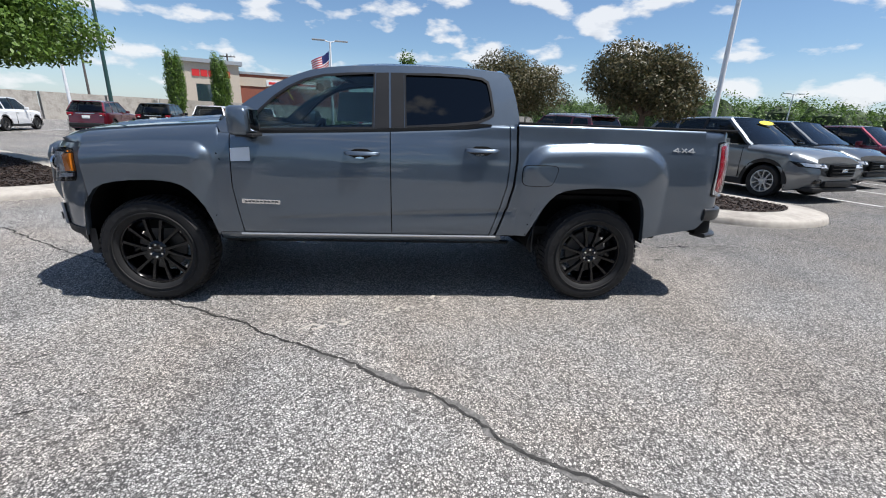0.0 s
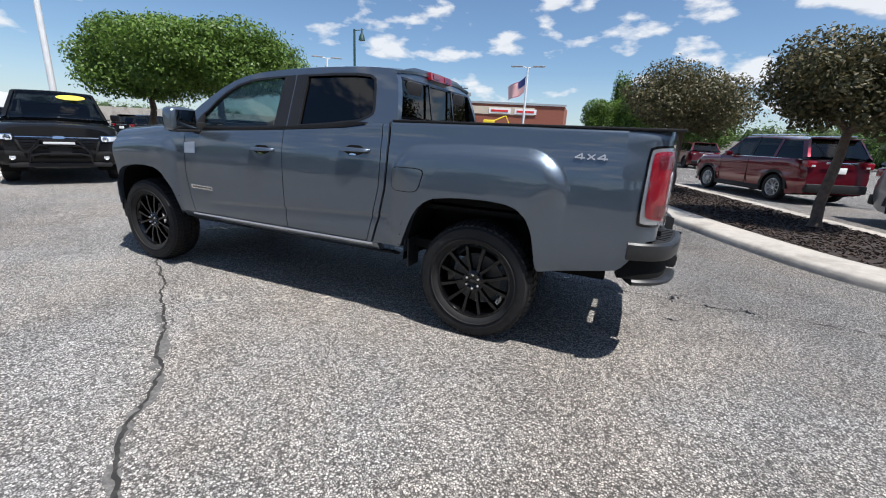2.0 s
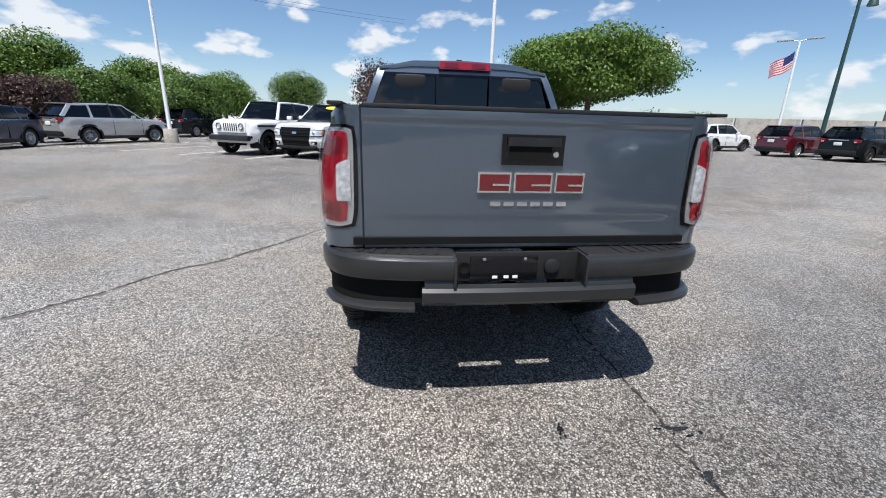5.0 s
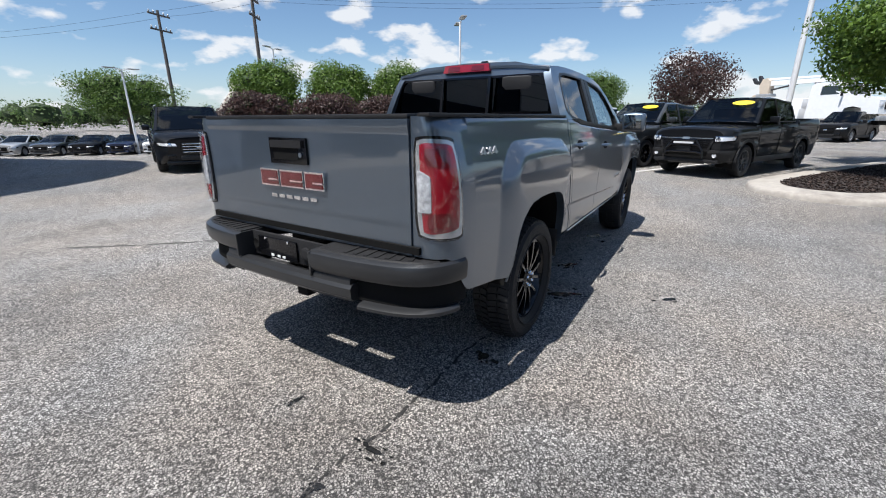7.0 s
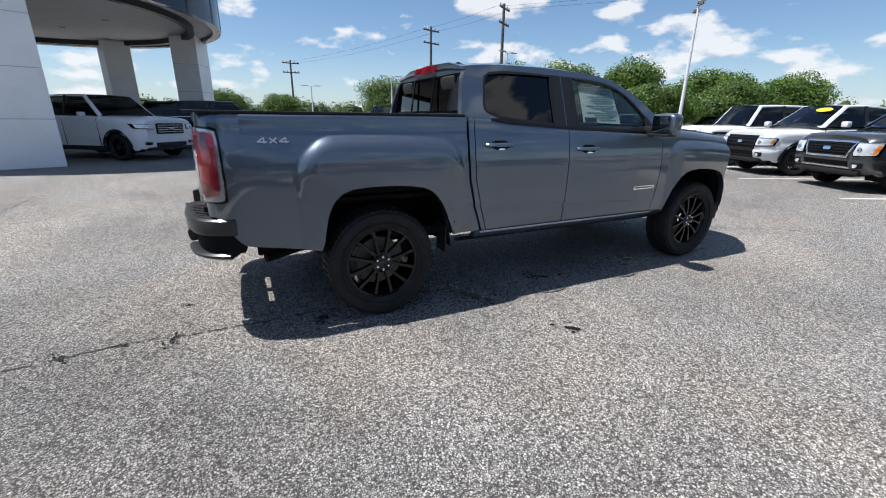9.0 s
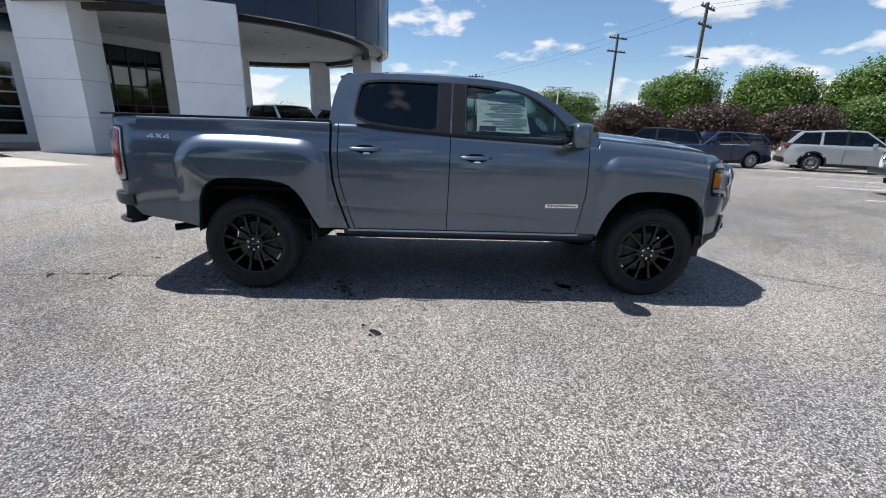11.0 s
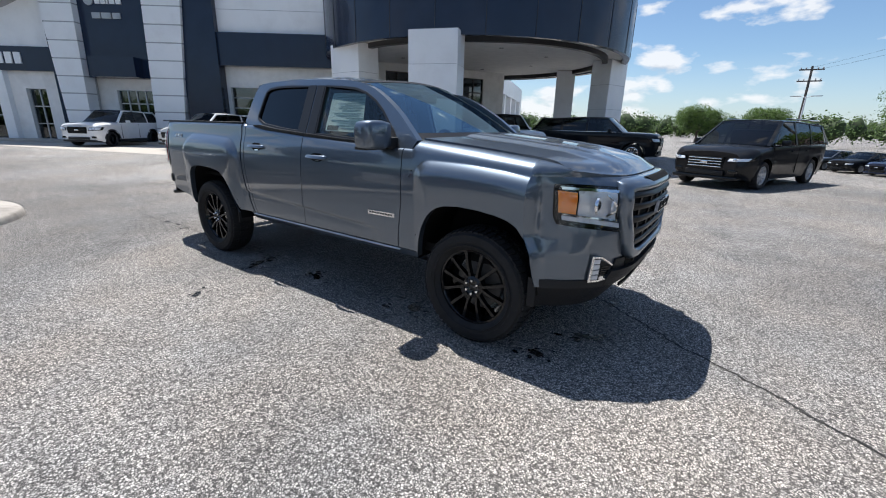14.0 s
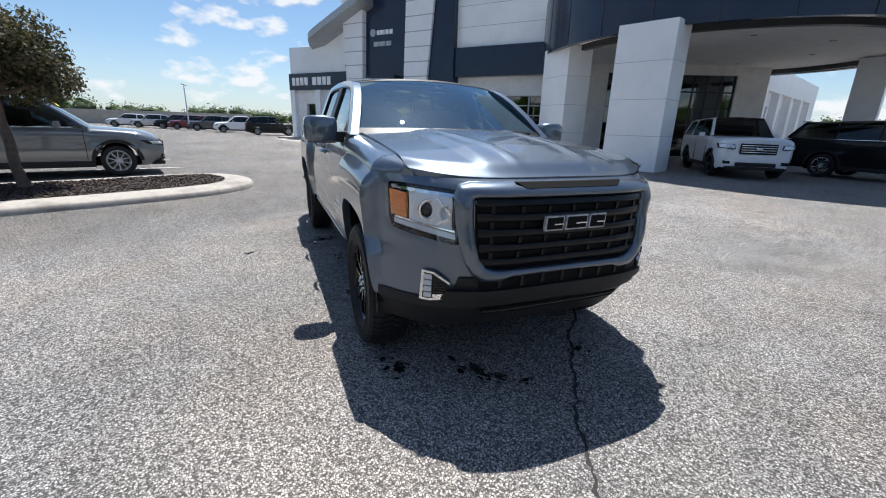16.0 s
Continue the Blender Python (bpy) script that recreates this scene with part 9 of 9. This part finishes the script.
def wire(p, q, sag, r=0.011):
    cu = bpy.data.curves.new("power_line", "CURVE")
    cu.dimensions = "3D"
    cu.bevel_depth = r
    sp = cu.splines.new("POLY")
    sp.points.add(20)
    for i in range(21):
        t = i / 20
        c = Vector(p).lerp(Vector(q), t)
        sp.points[i].co = (c.x, c.y, c.z - sag * 4 * t * (1 - t), 1)
    cu.materials.append(M["dark"])
    return tagged(new("power_line", cu), "thin dark overhead power line", "power line", "power lines")


for dx in (-1.2, 1.2):
    wire((-23.8 + dx, -54.7, 13.0), (-27.3 + dx, -42.0, 13.6), 0.2)
    wire((-23.8 + dx, -54.7, 13.0), (-8.4 + dx, -83.5, 10.8), 0.5)
    wire((-27.3 + dx, -42.0, 13.6), (-60 + dx, 2.0, 14.5), 0.8)

# ---- trees and shrubs ----
make_tree("crabapple_tree", "small crabapple with dark bronze-green leaves", 5.3, 5.3, 3.1, 2.28, 1.30, 0.85, "leaf_crab", 24000, 0.036, 1, trunk=0.085, base_z=0.13, lean=(0.12, 0.15), blobs=18, thin=0.35)
make_tree("crabapple_tree", "round crabapple with dark bronze-green leaves", 3.45, 9.6, 3.35, 2.42, 1.5, 1.0, "leaf_crab", 27000, 0.036, 2, trunk=0.085, base_z=0.13, lean=(0.02, 0.0), blobs=18, thin=0.35)
make_tree("shade_tree", "broad green shade tree on the kerbed island", -8.9, 5.75, 4.2, 3.05, 2.5, 1.02, "leaf_green", 52000, 0.048, 3, trunk=0.12, base_z=0.13, blobs=22, ragged=0.25)
make_tree("shade_tree", "broad green shade tree near the light pole", -13.5, 6.6, 4.7, 3.3, 2.35, 1.45, "leaf_green", 38000, 0.056, 4, trunk=0.13, base_z=0.13, blobs=22, ragged=0.25)
make_tree("purple_tree", "sparse dark purple-leaved tree", -41.0, -0.9, 7.3, 4.4, 3.7, 2.9, "leaf_purple", 9000, 0.11, 5, trunk=0.2, blobs=40, ragged=0.8, thin=0.25)
for k, (x, y, h, r, lf) in enumerate(((-55.0, -12.0, 7.4, 3.6, "leaf_mid"), (-15.3, -46.6, 6.0, 4.5, "leaf_mid"), (-19.6, -30.5, 6.4, 3.0, "leaf_green"), (-24.2, -27.0, 6.6, 3.1, "leaf_green"), (-28.2, -23.4, 6.3, 3.0, "leaf_green"), (-31.5, -18.5, 5.4, 3.2, "leaf_green"), (-33.0, -13.5, 4.7, 2.6, "leaf_green"),
                                      (-4.0, -60.0, 4.6, 2.6, "leaf_mid"), (3.0, -62.0, 5.0, 3.0, "leaf_mid"), (-26.0, -13.2, 4.0, 2.4, "leaf_mid"), (-24.0, -17.5, 4.2, 2.5, "leaf_mid"), (-1.0, 44.5, 6.2, 2.3, "leaf_green"), (7.0, 36.0, 5.4, 2.6, "leaf_mid"), (2.4, 43.5, 7.2, 2.6, "leaf_green"))):
    make_tree("shade_tree", "green shade tree at the edge of the car park", x, y, h, h * 0.58, r, h * 0.38, lf, 24000, 0.088 if h > 5 else 0.07, 10 + k, trunk=0.16, blobs=30, ragged=0.45, core=0.42, thin=0.55)
for k, (x, y) in enumerate(((-11.3, -20.4), (-14.6, -18.6), (-18.2, -16.8))):
    make_tree("purple_shrub", "rounded purple-leaved ornamental tree", x, y, 3.0, 1.75, 2.05, 1.15, "leaf_purple", 20000, 0.06, 40 + k, trunk=0.07, blobs=22, core=0.4, thin=0.55)
for k, (x, y) in enumerate(((-28.8, 54.2), (-24.3, 56.6), (0.2, 48.0))):
    make_tree("columnar_tree", "tall narrow columnar tree before the shops", x, y, 8.7, 4.6, 1.25, 4.2, "leaf_green", 11000, 0.10, 50 + k, trunk=0.15, blobs=26, ragged=0.2, core=0.6)
for k, (x, y) in enumerate(((-5.0, 30.6), (-8.2, 30.0))):
    hb = thing("hedge", "clipped green hedge behind the parked cars", "hedge", "hedges", m=pose(x, y, 0))
    leaf_cloud("foliage", None, [(dx, 0, 0.6, 0.7, 0.6, 0.62) for dx in (-1.0, -0.35, 0.35, 1.0)], 2200, 0.07, M["leaf_mid"], hb, 60 + k, inner=0.5)


def far_woods():
    """A ring of distant woods, many clumps of leaves in one mesh."""
    rng = random.Random(5)
    bl = []
    for k in range(420):
        a = 2 * math.pi * k / 420 + rng.uniform(-0.01, 0.01)
        deg = math.degrees(a) % 360
        if 97 < deg < 140:
            continue
        r = rng.uniform(105, 150)
        h = rng.uniform(3.2, 5.4) * (1.5 if 20 < deg < 85 else 1.0)
        if 330 < deg or deg < 18:
            h *= 0.75
        bl.append((r * math.cos(a), r * math.sin(a), h * 0.55, rng.uniform(2.0, 4.2), rng.uniform(2.0, 4.2), h * 0.62))
    W = thing("far_woods", "distant line of green woods", "woods", kind="stuff")
    leaf_cloud("foliage", None, bl, 110000, 0.27, M["leaf_far"], W, 70, inner=0.62)
    leaf_core("shaded_core", bl, W)
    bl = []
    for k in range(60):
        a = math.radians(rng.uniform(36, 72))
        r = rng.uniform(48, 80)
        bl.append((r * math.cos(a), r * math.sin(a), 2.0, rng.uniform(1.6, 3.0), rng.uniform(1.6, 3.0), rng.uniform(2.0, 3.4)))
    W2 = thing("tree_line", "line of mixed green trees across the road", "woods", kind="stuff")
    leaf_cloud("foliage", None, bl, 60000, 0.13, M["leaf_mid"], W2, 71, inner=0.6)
    leaf_core("shaded_core", bl, W2)


far_woods()

# ---- the road wall and shops to the north ----
RW = tagged(new("road_wall"), "long pale concrete wall of a raised road", "wall", kind="structure")
pts = [(-95, -6), (-62, 14), (-43, 33), (-32, 56), (-6, 75), (30, 84), (70, 86)]
for (x0, y0), (x1, y1) in zip(pts, pts[1:]):
    n = max(1, int(math.hypot(x1 - x0, y1 - y0) / 6))
    for i in range(n):
        a, b = Vector((lerp(x0, x1, i / n), lerp(y0, y1, i / n))), Vector((lerp(x0, x1, (i + 1) / n - 0.01), lerp(y0, y1, (i + 1) / n - 0.01)))
        d = (b - a).normalized()
        nn = Vector((-d.y, d.x)) * 0.2
        bm = bmesh.new()
        vs = [bm.verts.new((p.x + s * nn.x, p.y + s * nn.y, z)) for z in (0, 2.7) for p, s in ((a, 1), (b, 1), (b, -1), (a, -1))]
        for f in ((0, 1, 5, 4), (1, 2, 6, 5), (2, 3, 7, 6), (3, 0, 4, 7), (4, 5, 6, 7)):
            bm.faces.new([vs[j] for j in f])
        part("wall_panel", bm, M["concrete"], RW, smooth=False)


def make_shop():
    S = thing("pharmacy_building", "tan and red-brick shop with a red sign over the door", "building")
    P0, P1, P2 = Vector((-38.5, 76)), Vector((-30.5, 80)), Vector((-12.0, 87))
    def along(A, B):
        d = (B - A).normalized()
        n = Vector((d.y, -d.x))
        return lambda a, b, o: Vector((A.x + d.x * a + n.x * o, A.y + d.y * a + n.y * o, b))
    f1, f2 = along(P0, P1), along(P1, P2)
    L1, L2 = (P1 - P0).length, (P2 - P1).length
    part("entrance_front", poly_bm([(0, 0), (L1, 0), (L1, 9.6), (0, 9.6)], [[(2.0, 3.0), (6.9, 3.0), (6.9, 5.9), (2.0, 5.9)]], lambda a, b, o: f1(a, b, o + 1.2), 1.4), M["stone_tan"], S, smooth=False)
    part("parapet", poly_bm([(-0.6, 9.3), (L1 + 0.6, 9.3), (L1 + 0.6, 9.9), (-0.6, 9.9)], [], lambda a, b, o: f1(a, b, o + 1.7), 2.2), M["grey_metal"], S, smooth=False)
    part("entrance_glass", poly_bm([(2.0, 3.0), (6.9, 3.0), (6.9, 5.9), (2.0, 5.9)], [], lambda a, b, o: f1(a, b, o + 0.4), 0.1), M["glass_bldg"], S, smooth=False)
    for a0, a1 in ((1.6, 2.7), (2.9, 3.9), (4.1, 5.3), (5.5, 6.4), (6.6, 7.4)):
        part("sign_block", poly_bm([(a0, 7.1), (a1, 7.1), (a1, 8.2), (a0, 8.2)], [], lambda a, b, o: f1(a, b, o + 1.32), 0.1), M["sign_red"], S, "red sign block", smooth=False)
    part("brick_wall", poly_bm([(0, 0), (L2, 0), (L2, 8.2), (0, 8.2)], [], f2, 0.5), M["brick"], S, "red brick wall", smooth=False)
    part("tan_band", poly_bm([(0, 6.1), (L2 * 0.70, 6.1), (L2 * 0.70, 7.6), (0, 7.6)], [], lambda a, b, o: f2(a, b, o + 0.12), 0.1), M["stone_tan"], S, smooth=False)
    for a0 in (4.6, 9.8):
        part("white_sign", poly_bm([(a0, 6.3), (a0 + 4.4, 6.3), (a0 + 4.4, 7.3), (a0, 7.3)], [], lambda a, b, o: f2(a, b, o + 0.22), 0.1), M["panel_white"], S, smooth=False)
        part("sign_bar", poly_bm([(a0 + 0.4, 6.6), (a0 + 3.9, 6.6), (a0 + 3.9, 7.0), (a0 + 0.4, 7.0)], [], lambda a, b, o: f2(a, b, o + 0.27), 0.05), M["sign_red"], S, smooth=False)
    part("coping", poly_bm([(0, 8.1), (L2 + 0.3, 8.1), (L2 + 0.3, 8.5), (0, 8.5)], [], lambda a, b, o: f2(a, b, o + 0.2), 0.9), M["grey_metal"], S, smooth=False)
    part("side_wall", poly_bm([(0, 0), (12, 0), (12, 8.2), (0, 8.2)], [], lambda a, b, o: Vector((P2.x - 0.35 * a * 0.3 + o, P2.y + a, b)), 0.5), M["brick"], S, smooth=False)


make_shop()
EX = thing("excavator", "yellow digger standing before the brick shop", "digger", m=pose(-24.5, 77.0, 3.4, 0, 0, 20))
part("body", box_bm(0, 0, 0.95, 2.2, 1.6, 0.8, 0.2), M["yellow"], EX)
part("tracks", box_bm(0, 0, 0.3, 3.0, 2.2, 0.6, 0.15), M["dark"], EX)
part("boom", cyl_bm((1.0, 0, 1.2), (3.2, 0, 2.2), 0.13), M["yellow"], EX)
part("dipper", cyl_bm((3.2, 0, 2.2), (4.0, 0, 0.6), 0.10), M["yellow"], EX)
DC = thing("far_silo", "pale concrete works tower far behind the trees", "building", m=pose(-62, -96, 0))
part("tower", box_bm(0, 0, 6.0, 6, 6, 12, 0.1), M["concrete_lt"], DC)
part("conveyor", cyl_bm((3, 0, 10), (12, 4, 2), 0.8, n=10), M["concrete_lt"], DC)
FB = thing("far_low_building", "long pale low building beyond the car park", "building", m=pose(-95, -28, 0, 0, 0, 70))
part("wall", box_bm(0, 0, 1.8, 40, 10, 3.6), M["panel_white"], FB)
part("red_front", box_bm(6, -5.2, 1.6, 8, 0.5, 3.0), M["sign_red"], FB)
EB = tagged(new("far_retaining_wall"), "long pale fence wall at the far edge", "wall", kind="structure")
part("wall_panel", box_bm(92, 34, 1.2, 3, 60, 2.4), M["concrete_lt"], EB)
